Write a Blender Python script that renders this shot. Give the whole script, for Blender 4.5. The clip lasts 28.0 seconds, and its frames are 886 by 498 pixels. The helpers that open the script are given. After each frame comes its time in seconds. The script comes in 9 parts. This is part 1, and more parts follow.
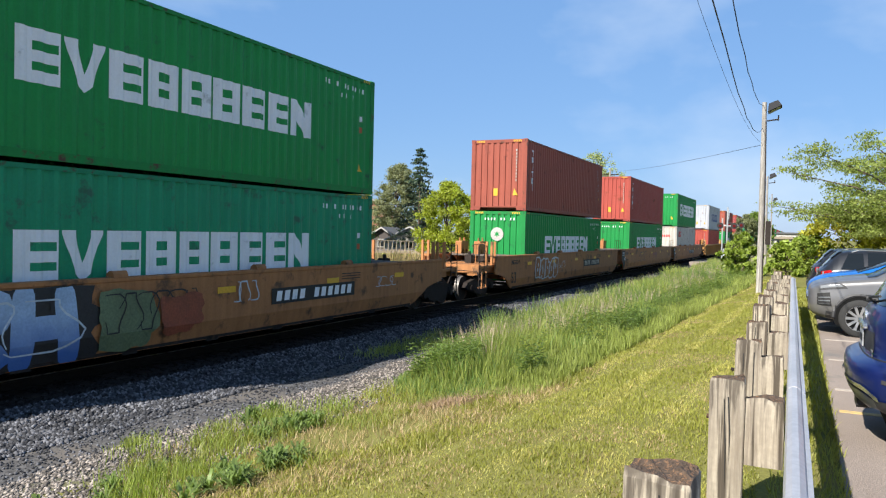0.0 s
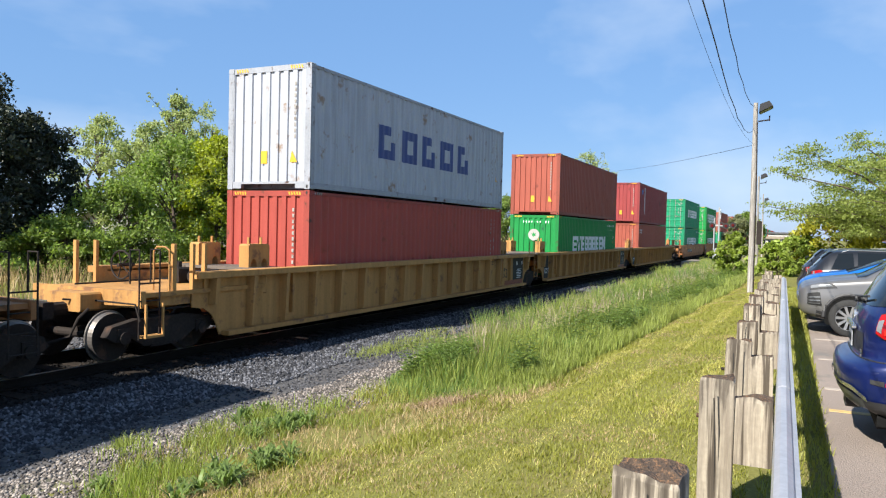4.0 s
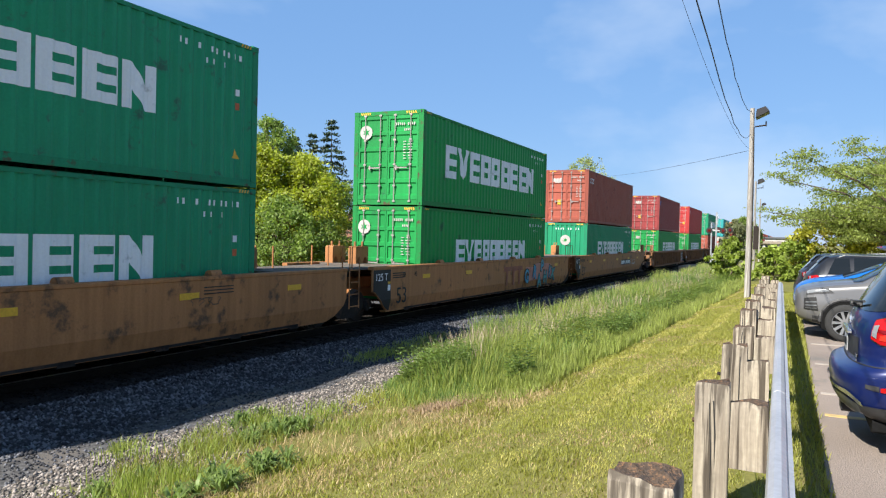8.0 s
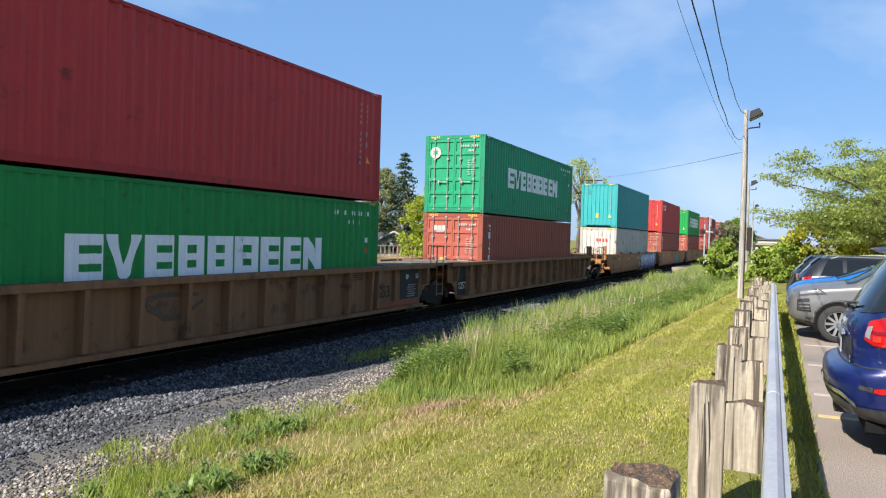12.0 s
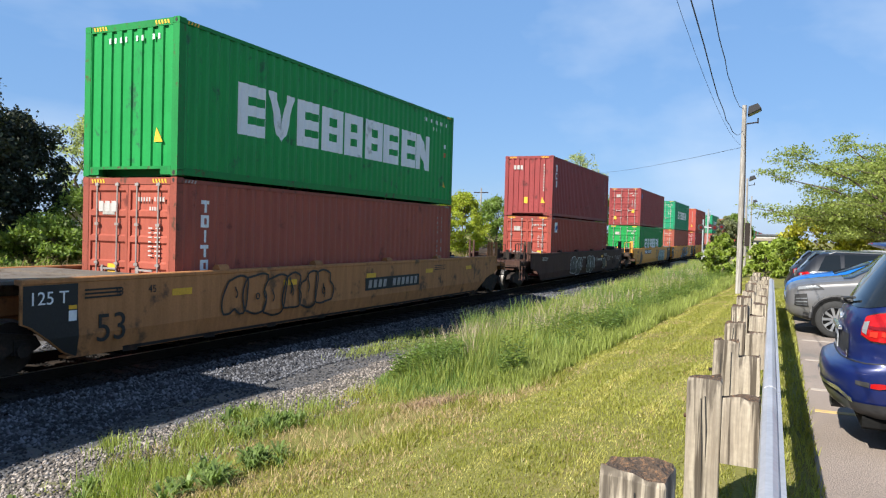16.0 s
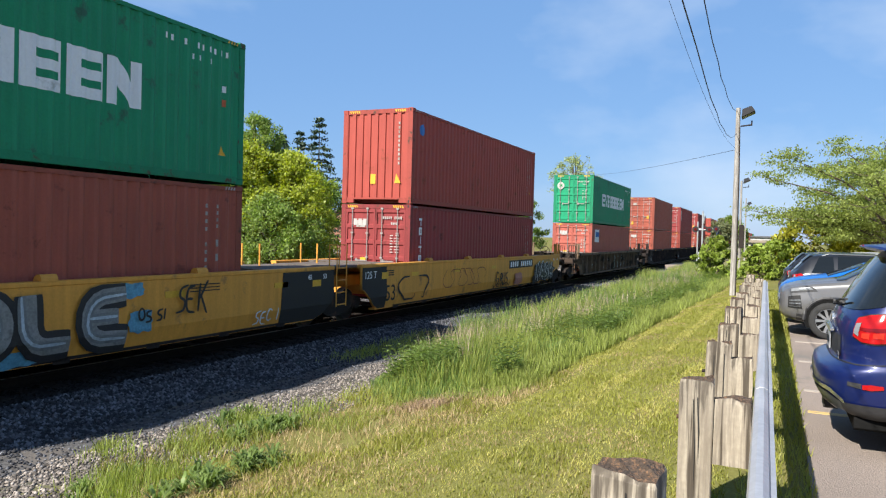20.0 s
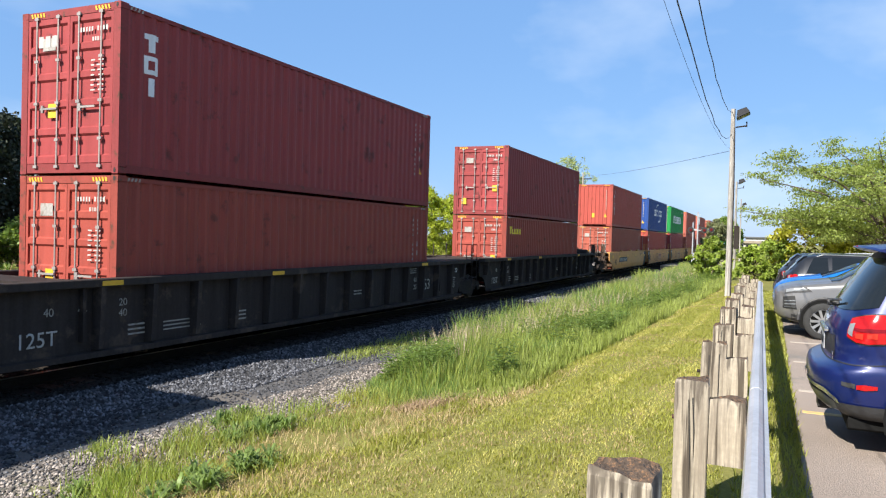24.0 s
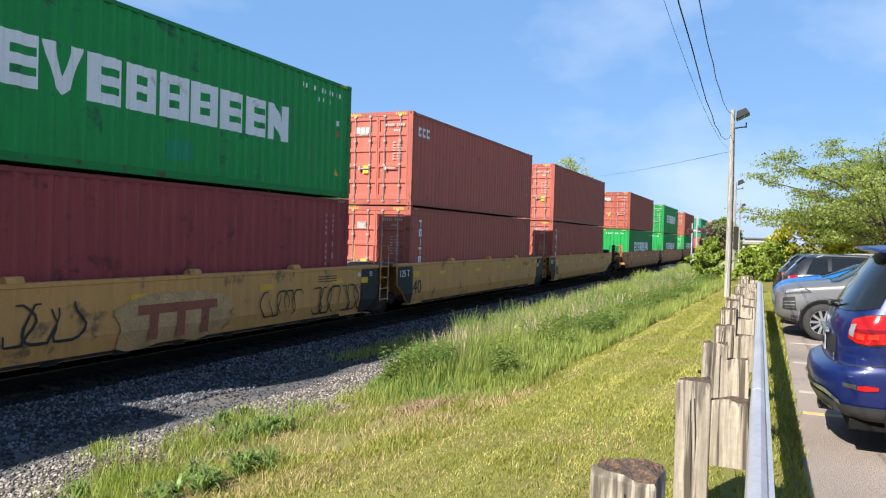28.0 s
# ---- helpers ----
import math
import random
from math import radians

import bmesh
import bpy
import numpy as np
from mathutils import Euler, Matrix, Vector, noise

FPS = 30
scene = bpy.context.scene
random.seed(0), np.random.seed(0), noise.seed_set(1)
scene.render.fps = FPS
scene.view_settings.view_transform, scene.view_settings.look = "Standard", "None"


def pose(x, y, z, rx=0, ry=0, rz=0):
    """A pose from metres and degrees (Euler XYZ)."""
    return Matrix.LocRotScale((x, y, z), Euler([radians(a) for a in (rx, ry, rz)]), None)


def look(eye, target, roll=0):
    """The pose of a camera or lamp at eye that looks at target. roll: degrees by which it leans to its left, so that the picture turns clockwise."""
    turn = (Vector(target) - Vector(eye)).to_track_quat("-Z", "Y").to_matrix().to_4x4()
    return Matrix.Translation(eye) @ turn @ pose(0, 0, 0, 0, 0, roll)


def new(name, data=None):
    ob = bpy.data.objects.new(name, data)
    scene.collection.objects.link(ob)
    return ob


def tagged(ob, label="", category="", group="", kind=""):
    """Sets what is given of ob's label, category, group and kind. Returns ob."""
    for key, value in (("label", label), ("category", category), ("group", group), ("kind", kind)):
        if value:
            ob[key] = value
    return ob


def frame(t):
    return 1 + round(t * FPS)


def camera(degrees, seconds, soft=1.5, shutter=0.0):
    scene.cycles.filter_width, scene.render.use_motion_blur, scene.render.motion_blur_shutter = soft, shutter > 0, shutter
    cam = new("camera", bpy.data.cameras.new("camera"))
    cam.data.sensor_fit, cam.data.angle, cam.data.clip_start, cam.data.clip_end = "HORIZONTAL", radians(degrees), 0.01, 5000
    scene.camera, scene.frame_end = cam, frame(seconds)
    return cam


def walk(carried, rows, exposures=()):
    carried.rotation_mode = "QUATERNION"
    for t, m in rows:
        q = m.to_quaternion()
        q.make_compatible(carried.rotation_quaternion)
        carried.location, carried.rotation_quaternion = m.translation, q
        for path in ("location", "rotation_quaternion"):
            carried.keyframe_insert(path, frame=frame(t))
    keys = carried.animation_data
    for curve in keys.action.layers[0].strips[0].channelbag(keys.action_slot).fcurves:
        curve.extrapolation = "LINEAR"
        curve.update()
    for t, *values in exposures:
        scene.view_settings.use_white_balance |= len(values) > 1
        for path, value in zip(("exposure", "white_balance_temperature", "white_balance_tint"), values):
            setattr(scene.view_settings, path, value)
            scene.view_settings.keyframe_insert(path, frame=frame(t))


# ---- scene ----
cam = camera(62.39, 28.0, soft=1.2)

# seconds, place of the eye, then turn to the left of the track's line, tilt and lean in degrees
EYE_TURNS = [
    (0.0, 0.000, -0.000, 2.366, 26.20, -1.43, 1.35),
    (0.5, -0.002, -0.005, 2.367, 26.28, -1.47, 1.28),
    (1.0, -0.001, -0.008, 2.366, 26.39, -1.50, 1.23),
    (1.5, 0.000, -0.010, 2.368, 26.47, -1.55, 1.23),
    (2.0, -0.002, -0.012, 2.370, 26.43, -1.57, 1.24),
    (2.5, -0.004, -0.014, 2.369, 26.27, -1.56, 1.23),
    (3.0, -0.005, -0.014, 2.369, 26.03, -1.55, 1.26),
    (3.5, -0.000, -0.014, 2.369, 25.80, -1.51, 1.31),
    (5.5, -0.008, -0.005, 2.370, 25.44, -1.31, 1.48),
    (6.0, -0.010, -0.009, 2.371, 25.52, -1.28, 1.48),
    (6.5, -0.012, -0.016, 2.371, 25.59, -1.23, 1.45),
    (7.0, -0.013, -0.023, 2.370, 25.60, -1.16, 1.42),
    (7.5, -0.016, -0.026, 2.371, 25.54, -1.11, 1.42),
    (8.0, -0.019, -0.026, 2.373, 25.47, -1.08, 1.44),
    (8.5, -0.017, -0.023, 2.372, 25.41, -1.03, 1.46),
    (9.0, -0.012, -0.018, 2.371, 25.37, -0.97, 1.50),
    (9.5, -0.010, -0.014, 2.370, 25.35, -0.93, 1.54),
    (10.0, -0.009, -0.011, 2.370, 25.30, -0.93, 1.55),
    (10.5, -0.008, -0.009, 2.370, 25.22, -0.97, 1.60),
    (11.0, -0.007, -0.007, 2.369, 25.15, -1.02, 1.64),
    (11.5, -0.006, -0.008, 2.368, 25.07, -1.04, 1.63),
    (12.0, -0.011, -0.011, 2.368, 24.99, -1.03, 1.62),
    (12.5, -0.021, -0.014, 2.370, 24.90, -1.01, 1.60),
    (14.5, -0.016, -0.023, 2.367, 24.79, -1.14, 1.65),
    (15.0, -0.013, -0.023, 2.365, 24.86, -1.22, 1.63),
    (15.5, -0.011, -0.020, 2.365, 24.88, -1.31, 1.63),
    (16.0, -0.010, -0.020, 2.366, 24.87, -1.38, 1.62),
    (16.5, -0.012, -0.022, 2.367, 24.81, -1.42, 1.62),
    (17.0, -0.013, -0.023, 2.367, 24.72, -1.43, 1.61),
    (17.5, -0.013, -0.024, 2.368, 24.65, -1.41, 1.59),
    (18.0, -0.015, -0.026, 2.369, 24.60, -1.40, 1.57),
    (18.5, -0.019, -0.028, 2.369, 24.55, -1.36, 1.58),
    (19.0, -0.022, -0.031, 2.369, 24.53, -1.30, 1.58),
    (19.5, -0.021, -0.036, 2.368, 24.54, -1.24, 1.57),
    (20.0, -0.021, -0.038, 2.367, 24.52, -1.19, 1.57),
    (20.5, -0.021, -0.035, 2.367, 24.46, -1.17, 1.60),
    (21.0, -0.020, -0.026, 2.367, 24.41, -1.15, 1.63),
    (21.5, -0.018, -0.019, 2.366, 24.37, -1.10, 1.65),
    (23.5, -0.029, -0.036, 2.367, 24.20, -1.10, 1.54),
    (24.0, -0.035, -0.040, 2.368, 24.19, -1.13, 1.58),
    (24.5, -0.034, -0.040, 2.369, 24.18, -1.14, 1.56),
    (25.0, -0.030, -0.037, 2.368, 24.19, -1.13, 1.51),
    (25.5, -0.029, -0.033, 2.368, 24.19, -1.12, 1.51),
    (26.0, -0.028, -0.027, 2.368, 24.16, -1.14, 1.55),
    (26.5, -0.027, -0.020, 2.366, 24.13, -1.15, 1.59),
    (27.0, -0.026, -0.016, 2.364, 24.13, -1.13, 1.58),
    (27.5, -0.026, -0.016, 2.365, 24.13, -1.12, 1.58),
    (28.0, -0.030, -0.023, 2.365, 24.12, -1.07, 1.61),
]


def aimed(x, y, z, turn, tilt, lean):
    a, b = radians(turn), radians(tilt)
    return look((x, y, z), (x + math.cos(a) * math.cos(b), y + math.sin(a) * math.cos(b), z + math.sin(b)), lean)


walk(cam, [(t, aimed(*row)) for t, *row in EYE_TURNS],
     [(0, 0.95), (1, 0.93), (3, 0.96), (7, 1.04), (9, 0.91), (12, 1.01), (15, 0.89), (17, 1.01), (19, 0.9), (21, 0.96), (24, 1.09), (26, 1.02), (28, 1.08)])

# ---- light ----
SUN_DIR = Vector((-7.3, 2.6, 6.45)).normalized()
world = bpy.data.worlds.new("sky")
scene.world = world
world.use_nodes = True
wn, wl = world.node_tree.nodes, world.node_tree.links
sky = wn.new("ShaderNodeTexSky")
sky.sky_type, sky.sun_disc = "NISHITA", False
sky.sun_elevation, sky.sun_rotation = radians(39.8), radians(289.6)
sky.air_density, sky.dust_density, sky.ozone_density = 1.0, 0.25, 3.0
# thin veils of high cloud
coord = wn.new("ShaderNodeTexCoord")
mapping = wn.new("ShaderNodeMapping")
mapping.inputs["Scale"].default_value = (1.2, 2.6, 5.0)
veil = wn.new("ShaderNodeTexNoise")
veil.inputs["Scale"].default_value, veil.inputs["Detail"].default_value = 1.5, 5.0
ramp = wn.new("ShaderNodeValToRGB")
ramp.color_ramp.elements[0].position, ramp.color_ramp.elements[1].position = 0.46, 0.82
ramp.color_ramp.elements[1].color = (0.55, 0.55, 0.55, 1)
blend = wn.new("ShaderNodeMix")
blend.data_type = "RGBA"
blend.inputs["B"].default_value = (7.5, 8.4, 9.6, 1)
wl.new(coord.outputs["Generated"], mapping.inputs["Vector"])
wl.new(mapping.outputs["Vector"], veil.inputs["Vector"])
wl.new(veil.outputs["Fac"], ramp.inputs["Fac"])
wl.new(ramp.outputs["Color"], blend.inputs["Factor"])
# an even blue haze over the whole sky
haze = wn.new("ShaderNodeMix")
haze.data_type = "RGBA"
haze.inputs["Factor"].default_value = 0.64
haze.inputs["B"].default_value = (2.0, 4.2, 8.3, 1)
wl.new(sky.outputs["Color"], haze.inputs["A"])
wl.new(haze.outputs["Result"], blend.inputs["A"])
# a clear sky deepens overhead
height = wn.new("ShaderNodeSeparateXYZ")
wl.new(coord.outputs["Generated"], height.inputs[0])
deep = wn.new("ShaderNodeMapRange")
deep.inputs["From Min"].default_value, deep.inputs["From Max"].default_value = 0.42, 0.95
deep.inputs["To Min"].default_value, deep.inputs["To Max"].default_value = 1.0, 0.5
wl.new(height.outputs["Z"], deep.inputs["Value"])
dome = wn.new("ShaderNodeVectorMath")
dome.operation = "SCALE"
wl.new(blend.outputs["Result"], dome.inputs[0])
wl.new(deep.outputs["Result"], dome.inputs["Scale"])
wl.new(dome.outputs[0], wn["Background"].inputs["Color"])
wn["Background"].inputs["Strength"].default_value = 0.060
sun = new("sun", bpy.data.lights.new("sun", "SUN"))
sun.data.energy, sun.data.angle, sun.data.color = 5.0, radians(0.5), (1.0, 0.95, 0.86)
sun.matrix_world = look(SUN_DIR * 50, (0, 0, 0))

# ---- materials ----


def node(tree, kind, **inputs):
    n = tree.nodes.new(kind)
    for key, value in inputs.items():
        n.inputs[key.replace("_", " ")].default_value = value
    return n


def paint(name, col, rough=0.6, metal=0.0, var=0.2, scale=1.5, fine=25.0, bump=0.15, each=0.0, streak=0.0, island=0.0,
          stain=None, amount=0.0, stain_scale=2.0, glow=0.0, spec=0.5, skew=0.0):
    """A surface: its colour with grain at two scales, rain streaks, stains and fine relief."""
    m = bpy.data.materials.new(name)
    m.use_nodes = True
    t = m.node_tree
    b = t.nodes["Principled BSDF"]
    L = t.links.new
    tc = t.nodes.new("ShaderNodeTexCoord")
    info = t.nodes.new("ShaderNodeObjectInfo")
    shift = t.nodes.new("ShaderNodeVectorMath")
    shift.operation = "ADD"
    spread = t.nodes.new("ShaderNodeVectorMath")
    spread.operation = "SCALE"
    spread.inputs["Scale"].default_value = 37.0
    L(info.outputs["Random"], spread.inputs[0])
    L(tc.outputs["Object"], shift.inputs[0])
    L(spread.outputs[0], shift.inputs[1])
    n1 = node(t, "ShaderNodeTexNoise", Scale=scale, Detail=5.0)
    n2 = node(t, "ShaderNodeTexNoise", Scale=fine, Detail=4.0)
    L(shift.outputs[0], n1.inputs["Vector"])
    L(shift.outputs[0], n2.inputs["Vector"])
    mean = t.nodes.new("ShaderNodeMath")
    mean.operation = "MULTIPLY_ADD"
    mean.inputs[1].default_value = 0.5
    L(n2.outputs["Fac"], mean.inputs[0])
    half = t.nodes.new("ShaderNodeMath")
    half.operation = "MULTIPLY"
    half.inputs[1].default_value = 0.5
    L(n1.outputs["Fac"], half.inputs[0])
    L(half.outputs[0], mean.inputs[2])
    fac = mean.outputs[0]
    if streak:
        mp = t.nodes.new("ShaderNodeMapping")
        mp.inputs["Scale"].default_value = (5.0, 5.0, 0.35)
        L(shift.outputs[0], mp.inputs["Vector"])
        n3 = node(t, "ShaderNodeTexNoise", Scale=1.6, Detail=6.0)
        L(mp.outputs["Vector"], n3.inputs["Vector"])
        mx = t.nodes.new("ShaderNodeMix")
        mx.inputs["Factor"].default_value = streak
        L(fac, mx.inputs["A"])
        L(n3.outputs["Fac"], mx.inputs["B"])
        fac = mx.outputs["Result"]
    rampn = t.nodes.new("ShaderNodeMapRange")
    rampn.inputs["From Min"].default_value, rampn.inputs["From Max"].default_value = 0.3, 0.7
    L(fac, rampn.inputs["Value"])
    c = t.nodes.new("ShaderNodeMix")
    c.data_type = "RGBA"
    c.inputs["A"].default_value = (*[v * (1 - var) for v in col], 1)
    c.inputs["B"].default_value = (*[min(1, v * (1 + var) + 0.01 * var) for v in col], 1)
    L(rampn.outputs["Result"], c.inputs["Factor"])
    out = c.outputs["Result"]
    if stain:
        n4 = node(t, "ShaderNodeTexNoise", Scale=stain_scale, Detail=9.0, Roughness=0.65)
        L(shift.outputs[0], n4.inputs["Vector"])
        r4 = t.nodes.new("ShaderNodeMapRange")
        r4.inputs["From Min"].default_value, r4.inputs["From Max"].default_value = 0.68 - amount * 0.25, 0.74 - amount * 0.18
        L(n4.outputs["Fac"], r4.inputs["Value"])
        s = t.nodes.new("ShaderNodeMix")
        s.data_type = "RGBA"
        s.inputs["B"].default_value = (*stain, 1)
        L(r4.outputs["Result"], s.inputs["Factor"])
        L(out, s.inputs["A"])
        out = s.outputs["Result"]
    if each or island:
        hsv = t.nodes.new("ShaderNodeHueSaturation")
        r = t.nodes.new("ShaderNodeMapRange")
        amount_ = each or island
        r.inputs["To Min"].default_value, r.inputs["To Max"].default_value = 1 - amount_, 1 + amount_
        if island:
            geo = t.nodes.new("ShaderNodeNewGeometry")
            if skew:
                power = t.nodes.new("ShaderNodeMath")
                power.operation = "POWER"
                power.inputs[1].default_value = skew
                L(geo.outputs["Random Per Island"], power.inputs[0])
                L(power.outputs[0], r.inputs["Value"])
                r.inputs["To Min"].default_value, r.inputs["To Max"].default_value = 0.45, 2.5
            else:
                L(geo.outputs["Random Per Island"], r.inputs["Value"])
        else:
            L(info.outputs["Random"], r.inputs["Value"])
        L(r.outputs["Result"], hsv.inputs["Value"])
        L(out, hsv.inputs["Color"])
        out = hsv.outputs["Color"]
    L(out, b.inputs["Base Color"])
    b.inputs["Metallic"].default_value = metal
    b.inputs["Specular IOR Level"].default_value = spec
    rr = t.nodes.new("ShaderNodeMapRange")
    rr.inputs["To Min"].default_value, rr.inputs["To Max"].default_value = max(0.02, rough - 0.12), min(1, rough + 0.12)
    L(n1.outputs["Fac"], rr.inputs["Value"])
    L(rr.outputs["Result"], b.inputs["Roughness"])
    if bump:
        bp = node(t, "ShaderNodeBump", Strength=bump, Distance=0.02)
        L(n2.outputs["Fac"], bp.inputs["Height"])
        L(bp.outputs["Normal"], b.inputs["Normal"])
    if glow:
        L(out, b.inputs["Emission Color"])
        b.inputs["Emission Strength"].default_value = glow
    return m


def weathered(name, light, dark, cracks=1.0):
    """Old timber: grey and tan patches, fibres along its length, long dark cracks."""
    m = paint(name, light, 0.92, var=0.25, scale=2.0, fine=30, bump=0.3, each=0.10)
    t = m.node_tree
    b = t.nodes["Principled BSDF"]
    L = t.links.new
    src = b.inputs["Base Color"].links[0].from_socket
    tc = t.nodes.new("ShaderNodeTexCoord")
    info = t.nodes.new("ShaderNodeObjectInfo")
    off = t.nodes.new("ShaderNodeVectorMath")
    off.operation = "MULTIPLY_ADD"
    off.inputs[1].default_value = (1, 1, 1)
    mul = t.nodes.new("ShaderNodeVectorMath")
    mul.operation = "SCALE"
    mul.inputs["Scale"].default_value = 19.0
    L(info.outputs["Random"], mul.inputs[0])
    L(tc.outputs["Object"], off.inputs[0])
    L(mul.outputs[0], off.inputs[2])
    mp = t.nodes.new("ShaderNodeMapping")
    mp.inputs["Scale"].default_value = (22, 22, 1.3)
    L(off.outputs[0], mp.inputs["Vector"])
    fib = node(t, "ShaderNodeTexNoise", Scale=1.0, Detail=7.0, Roughness=0.7)
    L(mp.outputs["Vector"], fib.inputs["Vector"])
    mp2 = t.nodes.new("ShaderNodeMapping")
    mp2.inputs["Scale"].default_value = (24, 24, 0.8)
    L(off.outputs[0], mp2.inputs["Vector"])
    crack = node(t, "ShaderNodeTexNoise", Scale=1.0, Detail=3.0)
    L(mp2.outputs["Vector"], crack.inputs["Vector"])
    r1 = t.nodes.new("ShaderNodeMapRange")
    r1.inputs["From Min"].default_value, r1.inputs["From Max"].default_value = 0.40, 0.66
    L(fib.outputs["Fac"], r1.inputs["Value"])
    m1 = t.nodes.new("ShaderNodeMix")
    m1.data_type = "RGBA"
    m1.inputs["B"].default_value = (*dark, 1)
    L(r1.outputs[0], m1.inputs["Factor"])
    L(src, m1.inputs["A"])
    r2 = t.nodes.new("ShaderNodeMapRange")
    r2.inputs["From Min"].default_value, r2.inputs["From Max"].default_value = 0.54, 0.61
    r2.inputs["To Max"].default_value = 0.92 * cracks
    L(crack.outputs["Fac"], r2.inputs["Value"])
    m2 = t.nodes.new("ShaderNodeMix")
    m2.data_type = "RGBA"
    m2.inputs["B"].default_value = (0.055, 0.042, 0.03, 1)
    L(r2.outputs[0], m2.inputs["Factor"])
    L(m1.outputs["Result"], m2.inputs["A"])
    sep = t.nodes.new("ShaderNodeSeparateXYZ")
    L(tc.outputs["Object"], sep.inputs[0])
    run = t.nodes.new("ShaderNodeMapRange")
    run.inputs["From Min"].default_value, run.inputs["From Max"].default_value = 1.12, 1.44
    run.inputs["To Min"].default_value, run.inputs["To Max"].default_value = 0.0, 0.30
    L(sep.outputs["Z"], run.inputs["Value"])
    mp3 = t.nodes.new("ShaderNodeMapping")
    mp3.inputs["Scale"].default_value = (34, 34, 3.0)
    L(off.outputs[0], mp3.inputs["Vector"])
    drip = node(t, "ShaderNodeTexNoise", Scale=1.0, Detail=4.0, Roughness=0.6)
    L(mp3.outputs["Vector"], drip.inputs["Vector"])
    wet = t.nodes.new("ShaderNodeMath")
    L(drip.outputs["Fac"], wet.inputs[0])
    L(run.outputs[0], wet.inputs[1])
    edge = t.nodes.new("ShaderNodeMapRange")
    edge.inputs["From Min"].default_value, edge.inputs["From Max"].default_value = 0.70, 0.84
    edge.inputs["To Max"].default_value = 0.8 * cracks
    L(wet.outputs[0], edge.inputs["Value"])
    m3 = t.nodes.new("ShaderNodeMix")
    m3.data_type = "RGBA"
    m3.inputs["B"].default_value = (0.075, 0.06, 0.046, 1)
    L(edge.outputs[0], m3.inputs["Factor"])
    L(m2.outputs["Result"], m3.inputs["A"])
    L(m3.outputs["Result"], b.inputs["Base Color"])
    bp = node(t, "ShaderNodeBump", Strength=0.6, Distance=0.015)
    bp.invert = True
    L(crack.outputs["Fac"], bp.inputs["Height"])
    L(bp.outputs["Normal"], b.inputs["Normal"])
    return m


def leafy(name, col, var=0.45, thin=0.35, rough=0.55):
    """Leaves and blades: each its own shade, and some light comes through."""
    m = paint(name, col, rough, var=0.2, scale=0.35, fine=9.0, bump=0.0, island=var)
    t = m.node_tree
    b = t.nodes["Principled BSDF"]
    tr = t.nodes.new("ShaderNodeBsdfTranslucent")
    src = b.inputs["Base Color"].links[0].from_socket
    hs = t.nodes.new("ShaderNodeHueSaturation")
    hs.inputs["Saturation"].default_value, hs.inputs["Value"].default_value = 1.15, 1.3
    t.links.new(src, hs.inputs["Color"])
    t.links.new(hs.outputs["Color"], tr.inputs["Color"])
    mx = t.nodes.new("ShaderNodeMixShader")
    mx.inputs["Fac"].default_value = thin
    t.links.new(b.outputs[0], mx.inputs[1])
    t.links.new(tr.outputs[0], mx.inputs[2])
    t.links.new(mx.outputs[0], t.nodes["Material Output"].inputs["Surface"])
    return m


def glassy(name, col=(0.02, 0.025, 0.03), rough=0.05):
    m = bpy.data.materials.new(name)
    m.use_nodes = True
    b = m.node_tree.nodes["Principled BSDF"]
    b.inputs["Base Color"].default_value, b.inputs["Roughness"].default_value = (*col, 1), rough
    b.inputs["Specular IOR Level"].default_value = 0.4
    return m


